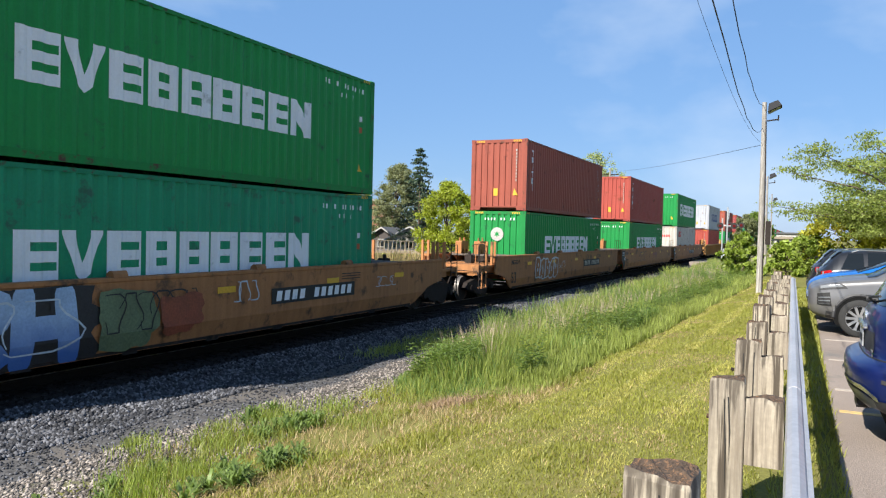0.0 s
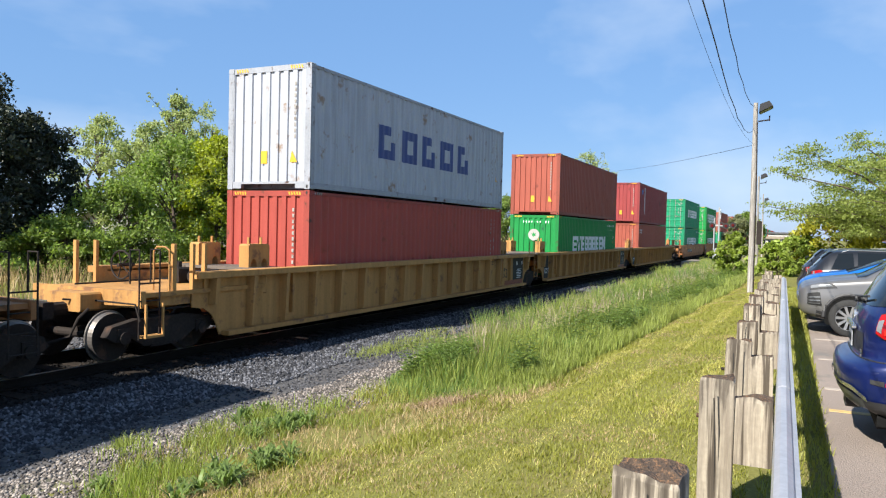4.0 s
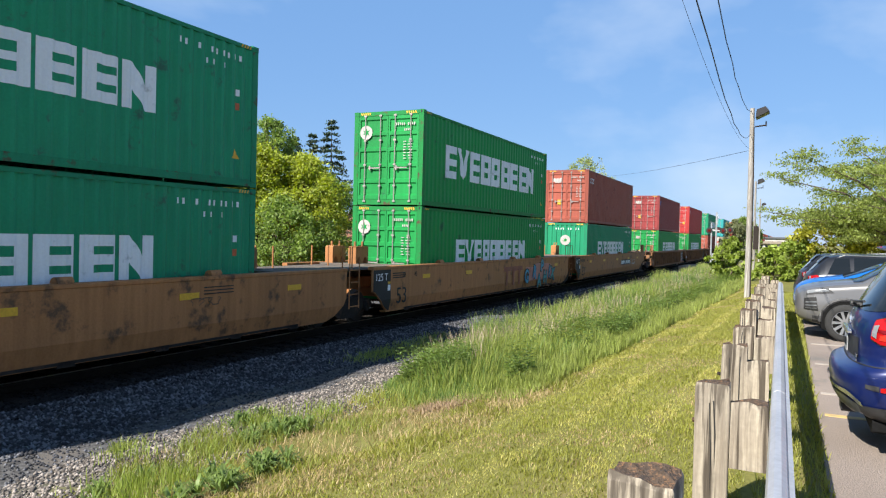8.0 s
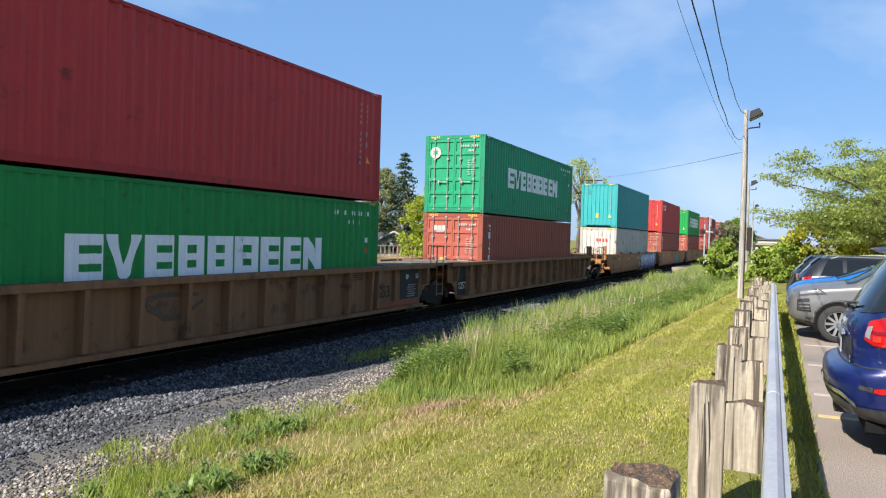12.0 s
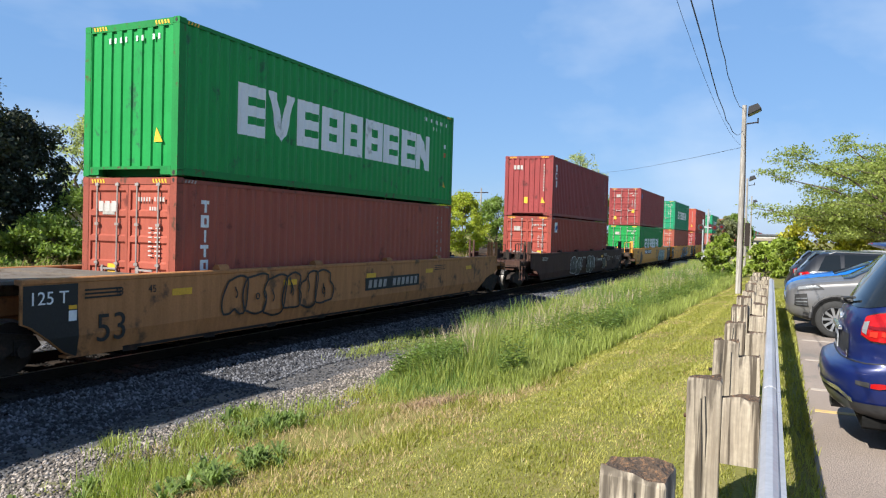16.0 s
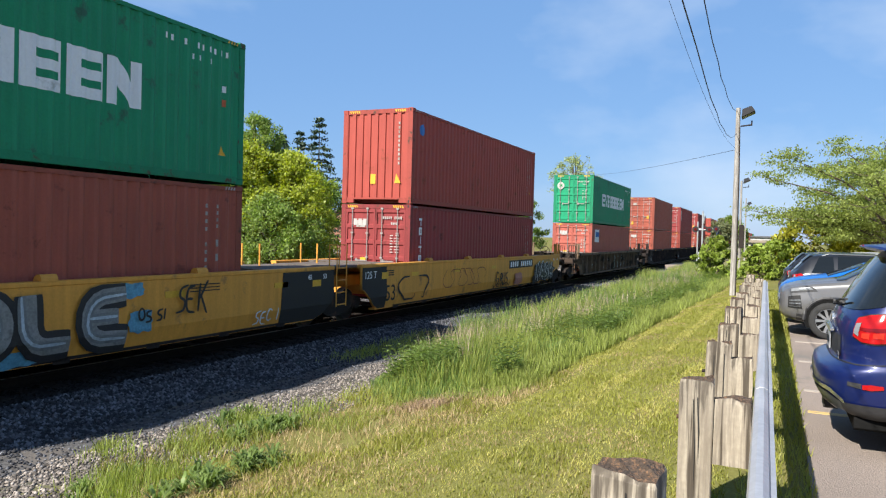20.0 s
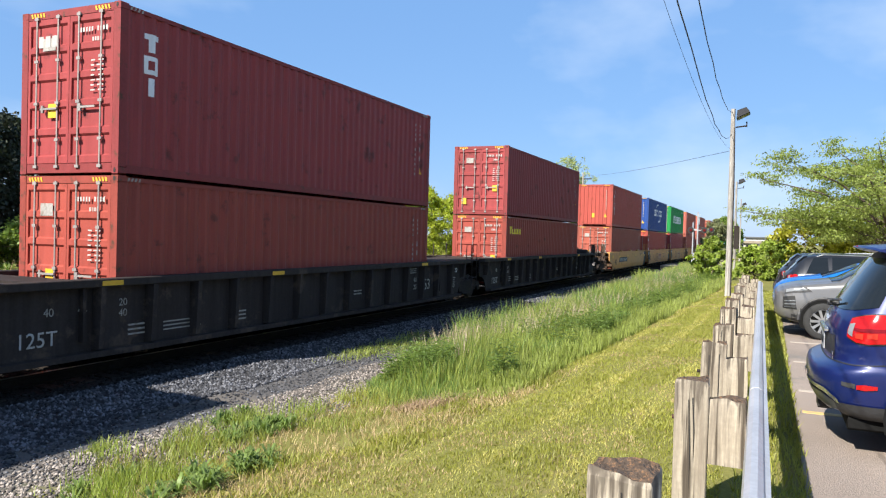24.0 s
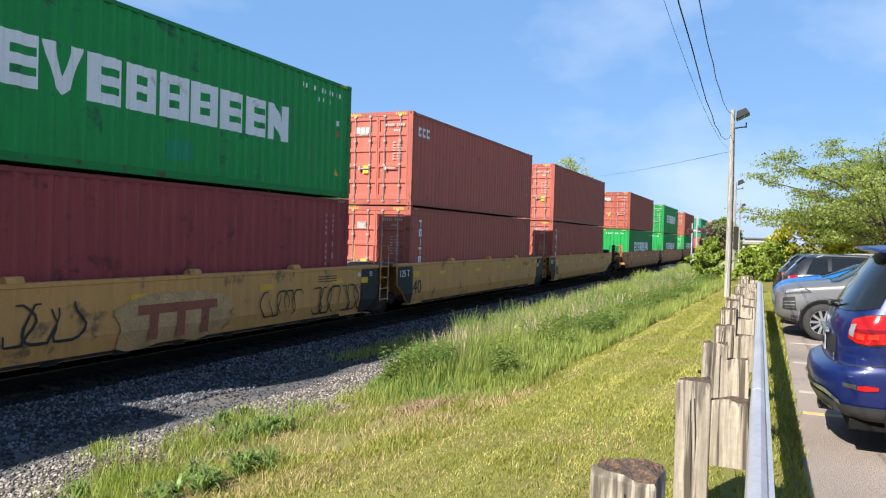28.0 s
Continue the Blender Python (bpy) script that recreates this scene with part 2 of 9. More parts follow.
RUST = (0.10, 0.045, 0.02)
BOX = {  # container paints
    "G": paint("green_paint", (0.005, 0.226, 0.047), 0.55, var=0.2, streak=0.4, each=0.10, stain=(0.014, 0.098, 0.040), amount=0.32, spec=0.3),
    "g": paint("sea_green_paint", (0.007, 0.237, 0.111), 0.55, var=0.2, streak=0.4, each=0.08, stain=(0.024, 0.108, 0.066), amount=0.36, spec=0.3),
    "B": paint("red_brown_paint", (0.298, 0.073, 0.047), 0.6, var=0.2, streak=0.5, each=0.12, stain=(0.146, 0.034, 0.024), amount=0.3, spec=0.3),
    "K": paint("deep_red_paint", (0.288, 0.053, 0.037), 0.6, var=0.2, streak=0.5, each=0.1, stain=(0.140, 0.030, 0.022), amount=0.34, spec=0.3),
    "M": paint("maroon_paint", (0.255, 0.040, 0.040), 0.58, var=0.2, streak=0.5, each=0.12, stain=(0.110, 0.022, 0.020), amount=0.36, spec=0.3),
    "O": paint("orange_brown_paint", (0.350, 0.062, 0.045), 0.6, var=0.18, streak=0.45, each=0.08, stain=(0.207, 0.044, 0.022), amount=0.36, spec=0.3),
    "P": paint("salmon_red_paint", (0.379, 0.099, 0.072), 0.6, var=0.18, streak=0.5, each=0.08, stain=(0.250, 0.069, 0.050), amount=0.3, spec=0.3),
    "R": paint("red_paint", (0.400, 0.033, 0.032), 0.55, var=0.2, streak=0.4, each=0.06, stain=(0.195, 0.022, 0.020), amount=0.32, spec=0.3),
    "W": paint("off_white_paint", (0.455, 0.435, 0.395), 0.6, var=0.25, streak=0.6, stain=(0.225, 0.150, 0.090), amount=0.45, spec=0.3),
    "S": paint("pale_grey_paint", (0.385, 0.405, 0.448), 0.6, var=0.22, streak=0.6, stain=(0.260, 0.190, 0.140), amount=0.34, spec=0.3),
    "T": paint("teal_paint", (0.028, 0.286, 0.293), 0.55, var=0.15, streak=0.5, stain=(0.046, 0.138, 0.138), amount=0.3, spec=0.3),
    "N": paint("navy_paint", (0.011, 0.054, 0.232), 0.55, var=0.2, streak=0.35, stain=(0.022, 0.041, 0.120), amount=0.32, spec=0.3),
}
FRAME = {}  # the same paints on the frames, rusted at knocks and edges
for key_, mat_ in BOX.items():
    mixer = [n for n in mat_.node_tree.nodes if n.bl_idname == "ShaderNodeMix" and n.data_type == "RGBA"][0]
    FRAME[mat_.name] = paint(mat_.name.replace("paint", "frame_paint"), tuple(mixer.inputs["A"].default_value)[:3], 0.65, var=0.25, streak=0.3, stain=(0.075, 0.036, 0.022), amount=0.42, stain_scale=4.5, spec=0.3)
CAR = {  # railcar paints
    "brown": paint("weathered_tan_paint", spec=0.3, col=(0.350, 0.152, 0.056), rough=0.72, var=0.3, scale=0.6, streak=0.5, each=0.16, stain=(0.115, 0.063, 0.034), amount=0.5),
    "ribbed": paint("dusty_tan_paint", spec=0.3, col=(0.250, 0.122, 0.056), rough=0.78, var=0.3, scale=0.6, streak=0.5, each=0.22, stain=(0.132, 0.072, 0.042), amount=0.5),
    "ribtan": paint("dusty_yellow_tan_paint", spec=0.3, col=(0.420, 0.218, 0.070), rough=0.78, var=0.28, scale=0.6, streak=0.5, each=0.08, stain=(0.196, 0.103, 0.052), amount=0.45),
    "yellow": paint("railcar_yellow_paint", spec=0.3, col=(0.66, 0.300, 0.048), rough=0.62, var=0.2, scale=0.6, streak=0.5, each=0.08, stain=(0.340, 0.165, 0.052), amount=0.32),
    "tan": paint("faded_yellow_paint", spec=0.3, col=(0.53, 0.262, 0.082), rough=0.66, var=0.2, scale=0.6, streak=0.5, each=0.1, stain=(0.220, 0.121, 0.055), amount=0.4),
    "worn": paint("grimy_worn_paint", spec=0.2, col=(0.165, 0.112, 0.072), rough=0.85, var=0.35, scale=0.7, streak=0.6, each=0.1, stain=(0.052, 0.042, 0.034), amount=0.75, stain_scale=1.4),
    "black": paint("dusty_black_paint", spec=0.12, col= (0.034, 0.027, 0.025), rough=0.8, var=0.35, scale=0.7, streak=0.5, each=0.15, stain=(0.075, 0.055, 0.045), amount=0.5),
    "dark": paint("black_brown_paint", spec=0.15, col= (0.063, 0.033, 0.026), rough=0.8, var=0.35, scale=0.7, streak=0.5, stain=(0.080, 0.048, 0.034), amount=0.5),
}
WHITE = paint("white_lettering", (0.72, 0.74, 0.76), 0.6, var=0.12, streak=0.4, stain=(0.4, 0.42, 0.42), amount=0.25)
LETTERS = paint("small_white_lettering", (0.40, 0.38, 0.36), 0.65, var=0.25, stain=(0.22, 0.17, 0.14), amount=0.3, stain_scale=5.0)
GREYED = paint("worn_white_lettering", (0.32, 0.30, 0.275), 0.7, var=0.3, stain=(0.2, 0.17, 0.14), amount=0.6, stain_scale=6.0)
YELLOW = paint("signal_yellow", (0.66, 0.36, 0.02), 0.55, var=0.2)
INK = paint("black_lettering", (0.012, 0.012, 0.012), 0.7, var=0.3)
REDMARK = paint("red_lettering", (0.55, 0.03, 0.03), 0.55, var=0.2)
NAVYMARK = paint("dark_blue_lettering", (0.035, 0.06, 0.19), 0.55, var=0.2)
BLUEMARK = paint("blue_marking", (0.02, 0.15, 0.45), 0.55, var=0.2)
SPRAY_RED = paint("orange_red_placard", (0.45, 0.10, 0.03), 0.6, var=0.3)
GOLD = paint("yellow_lettering", (0.75, 0.55, 0.02), 0.5, var=0.1)
ROOFSTEEL = paint("dusty_roof_steel", (0.14, 0.13, 0.12), 0.7, var=0.3)
STEEL = paint("galvanised_steel", (0.52, 0.515, 0.53), 0.45, 0.5, var=0.15, bump=0.05)
RODS = paint("lock_rod_steel", (0.33, 0.30, 0.28), 0.5, 0.4, var=0.25)
IRON = paint("grimy_iron", (0.026, 0.020, 0.017), 0.85, 0.0, spec=0.2, var=0.4, stain=(0.08, 0.045, 0.03), amount=0.5)
TREAD = paint("worn_wheel_steel", (0.17, 0.155, 0.145), 0.5, 0.6, var=0.2)
RAILHEAD = paint("polished_rail_steel", (0.22, 0.21, 0.20), 0.45, 0.9, var=0.15)
# Rusty rails and creosoted sleepers, near black: under-train shade is in their colour.
RAILRUST = paint("rusty_shaded_rail_web", (0.013, 0.010, 0.008), 0.92, var=0.4, spec=0.08)
TIE = paint("creosoted_wood", (0.028, 0.022, 0.018), 0.95, spec=0.08, var=0.4, fine=40)
# ballast tone holds some of the train's bluish shade; gravel in the sun is paler
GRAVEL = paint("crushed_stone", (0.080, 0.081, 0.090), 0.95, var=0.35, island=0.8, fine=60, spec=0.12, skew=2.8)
# stones by the rails painted near black for the shade under the train
SHADESTONE = paint("shade_dark_ballast", (0.020, 0.018, 0.017), 0.95, var=0.4, island=0.6, fine=60, spec=0.08)
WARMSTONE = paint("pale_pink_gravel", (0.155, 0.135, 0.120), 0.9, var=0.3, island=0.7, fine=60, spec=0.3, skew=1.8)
OLDWOOD = weathered("grey_weathered_wood", (0.375, 0.325, 0.255), (0.205, 0.17, 0.132))
ENDWOOD = paint("dark_split_end_grain", (0.075, 0.05, 0.034), 0.95, var=0.6, scale=30, fine=90, bump=1.0, stain=(0.23, 0.125, 0.065), amount=0.6, stain_scale=48.0)
POLEWOOD = weathered("pale_pole_wood", (0.40, 0.375, 0.34), (0.27, 0.25, 0.225), 0.4)
ASPHALT = paint("worn_asphalt", (0.246, 0.200, 0.170), 0.9, var=0.4, scale=0.5, fine=70, bump=0.6, stain=(0.16, 0.15, 0.135), amount=0.3, stain_scale=0.7)
LINEPAINT = paint("worn_line_paint", (0.40, 0.345, 0.29), 0.8, var=0.2, stain=(0.27, 0.245, 0.215), amount=0.5, stain_scale=7)
LINEYELLOW = paint("worn_yellow_line_paint", (0.52, 0.36, 0.14), 0.8, var=0.2, stain=(0.27, 0.245, 0.215), amount=0.5, stain_scale=7)
ARCH = paint("wheel_arch_lining", (0.008, 0.008, 0.008), 0.95, var=0.2, spec=0.1)
RUBBER = paint("tyre_rubber", (0.02, 0.02, 0.02), 0.8, var=0.3)
ALLOY = paint("alloy_wheel", (0.45, 0.46, 0.47), 0.35, 0.8, var=0.1, bump=0.0)
TRIM = paint("black_plastic_trim", (0.03, 0.03, 0.032), 0.6, var=0.2)
GLASS = glassy("dark_car_glass", (0.010, 0.013, 0.016), 0.05)
LENS = glassy("red_lens", (0.36, 0.008, 0.009), 0.10)
BRIGHTLENS = glassy("bright_red_lens", (0.62, 0.035, 0.02), 0.08)
DEEPLENS = glassy("deep_red_lens", (0.16, 0.004, 0.006), 0.12)
CHROME = paint("bright_chrome", (0.62, 0.63, 0.64), 0.18, 0.9, var=0.06, bump=0.0)
PLATE = paint("dull_number_plate", (0.36, 0.37, 0.38), 0.5, var=0.15)
SATIN = paint("satin_bumper_strip", (0.14, 0.145, 0.15), 0.35, 0.5, var=0.15, bump=0.0)
GRIME = paint("grimy_brown_steel", (0.062, 0.040, 0.028), 0.85, var=0.4, scale=2.0, stain=(0.13, 0.065, 0.03), amount=0.5, stain_scale=5.0, spec=0.3)
DARKLENS = glassy("dark_flood_glass", (0.03, 0.03, 0.033), 0.3)
CLEARLENS = glassy("headlight_lens", (0.20, 0.21, 0.22), 0.2)
DECK = paint("grey_deck_grating", (0.135, 0.115, 0.098), 0.9, var=0.3, fine=45, spec=0.2, stain=(0.07, 0.05, 0.036), amount=0.5, stain_scale=4.0)
BARK = paint("bark", (0.10, 0.075, 0.055), 0.95, var=0.4, bump=0.6)
CABLE = paint("black_cable", (0.02, 0.02, 0.02), 0.7)

# ---- mesh building ----


class Shape:
    """Collects boxes, rods and plates into one mesh."""

    def __init__(self):
        self.v, self.f = [], []

    def add(self, verts, faces):
        k = len(self.v)
        self.v += [tuple(p) for p in verts]
        self.f += [tuple(i + k for i in q) for q in faces]
        return self

    def box(self, x0, y0, z0, x1, y1, z1, c=0.0):
        """A box; c cuts its upright and lengthwise edges."""
        if not c:
            return self.add([(x, y, z) for x in (x0, x1) for y in (y0, y1) for z in (z0, z1)],
                            [(0, 1, 3, 2), (4, 6, 7, 5), (0, 4, 5, 1), (2, 3, 7, 6), (0, 2, 6, 4), (1, 5, 7, 3)])
        ring = [(y0 + c, z0), (y1 - c, z0), (y1, z0 + c), (y1, z1 - c), (y1 - c, z1), (y0 + c, z1), (y0, z1 - c), (y0, z0 + c)]
        return self.prism(ring, x0, x1)

    def prism(self, ring, x0, x1):
        """A ring of (y, z) drawn along x."""
        n = len(ring)
        return self.add([(x0, *p) for p in ring] + [(x1, *p) for p in ring],
                        [tuple(range(n))[::-1], tuple(range(n, 2 * n))] + [(i, (i + 1) % n, n + (i + 1) % n, n + i) for i in range(n)])

    def plate(self, ring, y0, y1):
        """A ring of (x, z) drawn along y."""
        n = len(ring)
        return self.add([(p[0], y0, p[1]) for p in ring] + [(p[0], y1, p[1]) for p in ring],
                        [tuple(range(n)), tuple(range(n, 2 * n))[::-1]] + [(i, n + i, n + (i + 1) % n, (i + 1) % n) for i in range(n)])

    def rod(self, a, b, r, n=8, r2=None):
        a, b = Vector(a), Vector(b)
        q = (b - a).to_track_quat("Z", "Y")
        r2 = r if r2 is None else r2
        pa = [a + q @ Vector((r * math.cos(6.2832 * i / n), r * math.sin(6.2832 * i / n), 0)) for i in range(n)]
        pb = [b + q @ Vector((r2 * math.cos(6.2832 * i / n), r2 * math.sin(6.2832 * i / n), 0)) for i in range(n)]
        return self.add(pa + pb, [tuple(range(n))[::-1], tuple(range(n, 2 * n))] + [(i, (i + 1) % n, n + (i + 1) % n, n + i) for i in range(n)])

    def bend(self, points, r, n=6):
        """One tube along a line of points."""
        pts = [Vector(q) for q in points]
        m = len(pts)
        rings = []
        for i, c in enumerate(pts):
            d = (pts[min(m - 1, i + 1)] - c).normalized() + (c - pts[max(0, i - 1)]).normalized()
            if d.length < 1e-6:
                d = pts[i] - pts[i - 1]
            d.normalize()
            side = d.cross(Vector((0, 0, 1)) if abs(d.z) < 0.9 else Vector((0.3, 1, 0))).normalized()
            if rings and side.dot(last) < 0:
                side = -side
            last = side
            up = side.cross(d)
            rings.append([c + (side * math.cos(6.2832 * k / n) + up * math.sin(6.2832 * k / n)) * r for k in range(n)])
        f = [(i * n + k, i * n + (k + 1) % n, (i + 1) * n + (k + 1) % n, (i + 1) * n + k) for i in range(m - 1) for k in range(n)]
        return self.add([q for ring in rings for q in ring], f + [tuple(range(n))[::-1], tuple(range((m - 1) * n, m * n))])

    def mesh(self, name, material, smooth=False):
        me = bpy.data.meshes.new(name)
        me.from_pydata(self.v, [], self.f)
        for m in material if isinstance(material, (list, tuple)) else [material]:
            me.materials.append(m)
        if smooth:
            me.shade_smooth()
        return me


def piece(name, mesh, parent=None, at=None, label=""):
    ob = new(name, mesh)
    if parent:
        ob.parent = parent
    if at is not None:
        ob.matrix_basis = at if isinstance(at, Matrix) else Matrix.Translation(at)
    if label:
        tagged(ob, label)
    return ob


def part(name, shape, material, parent, label="", at=None, smooth=False):
    return piece(name, shape.mesh(name, material, smooth), parent, at, label)


MESHES = {}


def once(key, make):
    if key not in MESHES:
        MESHES[key] = make()
    return MESHES[key]


def lettering(text, size, material):
    """Flat letters of that height, in the x-z plane, facing -y."""
    def make():
        c = bpy.data.curves.new("lettering", "FONT")
        c.body, c.size, c.extrude = text, size * 1.38, 0.002
        ob = bpy.data.objects.new("lettering", c)
        scene.collection.objects.link(ob)
        dg = bpy.context.evaluated_depsgraph_get()
        me = bpy.data.meshes.new_from_object(ob.evaluated_get(dg))
        bpy.data.objects.remove(ob)
        me.transform(Matrix.Rotation(math.pi / 2, 4, "X"))
        me.materials.clear()
        me.materials.append(material)
        me.name = "lettering"
        return me
    return once(("text", text, size, material.name), make)


def fat_letter(ch, size, material, swell):
    """One heavy sprayed letter about its own middle, in the x-z plane, facing -y."""
    def make():
        c = bpy.data.curves.new("letter", "FONT")
        c.body, c.size, c.offset = ch, size * 1.38, swell
        ob = bpy.data.objects.new("letter", c)
        scene.collection.objects.link(ob)
        me = bpy.data.meshes.new_from_object(ob.evaluated_get(bpy.context.evaluated_depsgraph_get()))
        bpy.data.objects.remove(ob)
        xs_ = [q.co.x for q in me.vertices]
        me.transform(Matrix.Rotation(math.pi / 2, 4, "X") @ Matrix.Translation((-(min(xs_) + max(xs_)) / 2, -size / 2, 0)))
        me.materials.clear()
        me.materials.append(material)
        me.name = "graffiti_letter"
        return me
    return once(("fat", ch, size, material.name, swell), make)


def field(rng, n, verts_of, name, material):
    """One mesh out of n like pieces: verts_of gives arrays (n, k, 3) and faces of one piece."""
    v, faces = verts_of
    n, k = v.shape[:2]
    me = bpy.data.meshes.new(name)
    faces = np.asarray(faces)
    allf = (faces[None] + (np.arange(n) * k)[:, None, None]).reshape(-1, faces.shape[1])
    me.vertices.add(n * k)
    me.vertices.foreach_set("co", v.reshape(-1).astype(np.float32))
    me.loops.add(allf.size)
    me.loops.foreach_set("vertex_index", allf.reshape(-1).astype(np.int32))
    me.polygons.add(len(allf))
    me.polygons.foreach_set("loop_start", (np.arange(len(allf)) * faces.shape[1]).astype(np.int32))
    me.update(calc_edges=True)
    me.materials.append(material)
    return me

# ---- ground ----
TRACK_Y = 11.255


def ground_z(x, y):
    """Height of the ground: the lot and lawn, the bank, the service strip, the ballast bed, the yard behind."""
    z = np.interp(y, [-60, 0.4, 1.2, 6.0, 7.2, 8.7, 9.45, 13.1, 14.0, 24, 60], [0.55, 0.55, 0.50, -0.26, -0.32, -0.30, -0.20, -0.20, -0.32, -0.28, -0.2])
    # gentle hollows and humps on the bank
    k = np.clip((np.asarray(y) - 0.6) / 0.8, 0, 1) * np.clip((9.0 - np.asarray(y)) / 0.6, 0, 1)
    return z + k * (0.018 * np.sin(1.9 * x + 1.3 * y) + 0.014 * np.sin(2.7 * y - 1.1 * x + 2.0) + 0.008 * np.sin(4.3 * x + 3.1 * y))


def weed_in(x):
    """The near edge of the unmown strip."""
    return np.interp(x, [0, 4, 7.5, 16, 31, 60, 90], [4.6, 4.2, 3.4, 2.75, 1.95, 1.6, 1.6])


def weed_out(x):
    """Where the strip meets the gravel."""
    return np.interp(x, [0, 5, 8, 10.5, 13, 18, 35, 60, 90], [7.0, 6.5, 6.1, 5.4, 5.8, 6.3, 6.9, 7.1, 7.0])


def ground_material():
    m = paint("lawn_and_gravel", (0.17, 0.165, 0.048), 0.95, var=0.3, scale=0.5, fine=30, bump=0.5, stain=(0.20, 0.165, 0.07), amount=0.55, stain_scale=0.8, spec=0.1)
    t = m.node_tree
    b = t.nodes["Principled BSDF"]
    grass = b.inputs["Base Color"].links[0].from_socket
    tc = t.nodes.new("ShaderNodeTexCoord")
    sep = t.nodes.new("ShaderNodeSeparateXYZ")
    wob = node(t, "ShaderNodeTexNoise", Scale=0.55, Detail=6.0, Roughness=0.65)
    t.links.new(tc.outputs["Object"], sep.inputs[0])
    t.links.new(tc.outputs["Object"], wob.inputs["Vector"])
    add = t.nodes.new("ShaderNodeMath")
    add.operation = "MULTIPLY_ADD"
    add.inputs[1].default_value = 3.4
    t.links.new(wob.outputs["Fac"], add.inputs[0])
    t.links.new(sep.outputs["Y"], add.inputs[2])
    lo = t.nodes.new("ShaderNodeMapRange")
    lo.inputs["From Min"].default_value, lo.inputs["From Max"].default_value = 7.7, 8.3
    t.links.new(add.outputs[0], lo.inputs["Value"])
    hi = t.nodes.new("ShaderNodeMapRange")
    hi.inputs["From Min"].default_value, hi.inputs["From Max"].default_value = 27.0, 24.0
    t.links.new(add.outputs[0], hi.inputs["Value"])
    mul = t.nodes.new("ShaderNodeMath")
    mul.operation = "MULTIPLY"
    t.links.new(lo.outputs[0], mul.inputs[0])
    t.links.new(hi.outputs[0], mul.inputs[1])
    v = node(t, "ShaderNodeTexVoronoi", Scale=24.0)
    t.links.new(tc.outputs["Object"], v.inputs["Vector"])
    dirt = node(t, "ShaderNodeTexNoise", Scale=1.1, Detail=7.0)
    t.links.new(tc.outputs["Object"], dirt.inputs["Vector"])
    cr = t.nodes.new("ShaderNodeMix")
    cr.data_type = "RGBA"
    cr.inputs["A"].default_value, cr.inputs["B"].default_value = (0.047, 0.046, 0.047, 1), (0.14, 0.136, 0.138, 1)
    t.links.new(v.outputs["Color"], cr.inputs["Factor"])
    dm = t.nodes.new("ShaderNodeMix")
    dm.data_type = "RGBA"
    dm.inputs["B"].default_value = (0.135, 0.122, 0.112, 1)
    dr = t.nodes.new("ShaderNodeMapRange")
    dr.inputs["From Min"].default_value, dr.inputs["From Max"].default_value = 0.48, 0.62
    t.links.new(dirt.outputs["Fac"], dr.inputs["Value"])
    t.links.new(dr.outputs[0], dm.inputs["Factor"])
    t.links.new(cr.outputs["Result"], dm.inputs["A"])
    # near-black bed under the train: its deep shade is put into the ground colour
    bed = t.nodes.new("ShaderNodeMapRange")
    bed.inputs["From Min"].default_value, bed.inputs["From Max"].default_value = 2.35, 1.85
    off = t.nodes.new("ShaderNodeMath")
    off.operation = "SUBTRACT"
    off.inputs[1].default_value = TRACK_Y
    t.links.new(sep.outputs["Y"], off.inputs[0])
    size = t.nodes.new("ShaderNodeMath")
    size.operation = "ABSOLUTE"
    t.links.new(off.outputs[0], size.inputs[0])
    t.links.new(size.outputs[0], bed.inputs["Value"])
    train_shade = t.nodes.new("ShaderNodeMix")
    train_shade.data_type = "RGBA"
    train_shade.inputs["B"].default_value = (0.020, 0.018, 0.017, 1)
    t.links.new(bed.outputs[0], train_shade.inputs["Factor"])
    t.links.new(dm.outputs["Result"], train_shade.inputs["A"])
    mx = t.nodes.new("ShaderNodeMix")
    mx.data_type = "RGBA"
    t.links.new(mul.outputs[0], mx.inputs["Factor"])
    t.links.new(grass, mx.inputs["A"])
    t.links.new(train_shade.outputs["Result"], mx.inputs["B"])
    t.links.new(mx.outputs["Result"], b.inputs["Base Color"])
    return m


def build_ground():
    xs = np.concatenate([[-900, -300, -100, -40], np.arange(-14, 40, 0.35), np.arange(40, 100, 2.0), [110, 140, 200, 350, 700, 1400, 2500]])
    ys = np.concatenate([[-1800, -600, -200, -60, -20, -8, -3], np.arange(-1, 15, 0.25), np.arange(15, 40, 2.0), [45, 60, 100, 200, 500, 1200, 2200]])
    X, Y = np.meshgrid(xs, ys, indexing="ij")
    Z = ground_z(X, Y)
    Z = np.where(Y < 0.2, Z - 0.02, Z)
    s = Shape()
    ny = len(ys)
    s.v = list(zip(X.ravel().tolist(), Y.ravel().tolist(), Z.ravel().tolist()))
    s.f = [(i * ny + j, (i + 1) * ny + j, (i + 1) * ny + j + 1, i * ny + j + 1) for i in range(len(xs) - 1) for j in range(ny - 1)]
    tagged(part("ground", s, ground_material(), None, smooth=True), "sunlit mown grass bank running down to crushed stone beside the track", "ground", kind="structure")


build_ground()


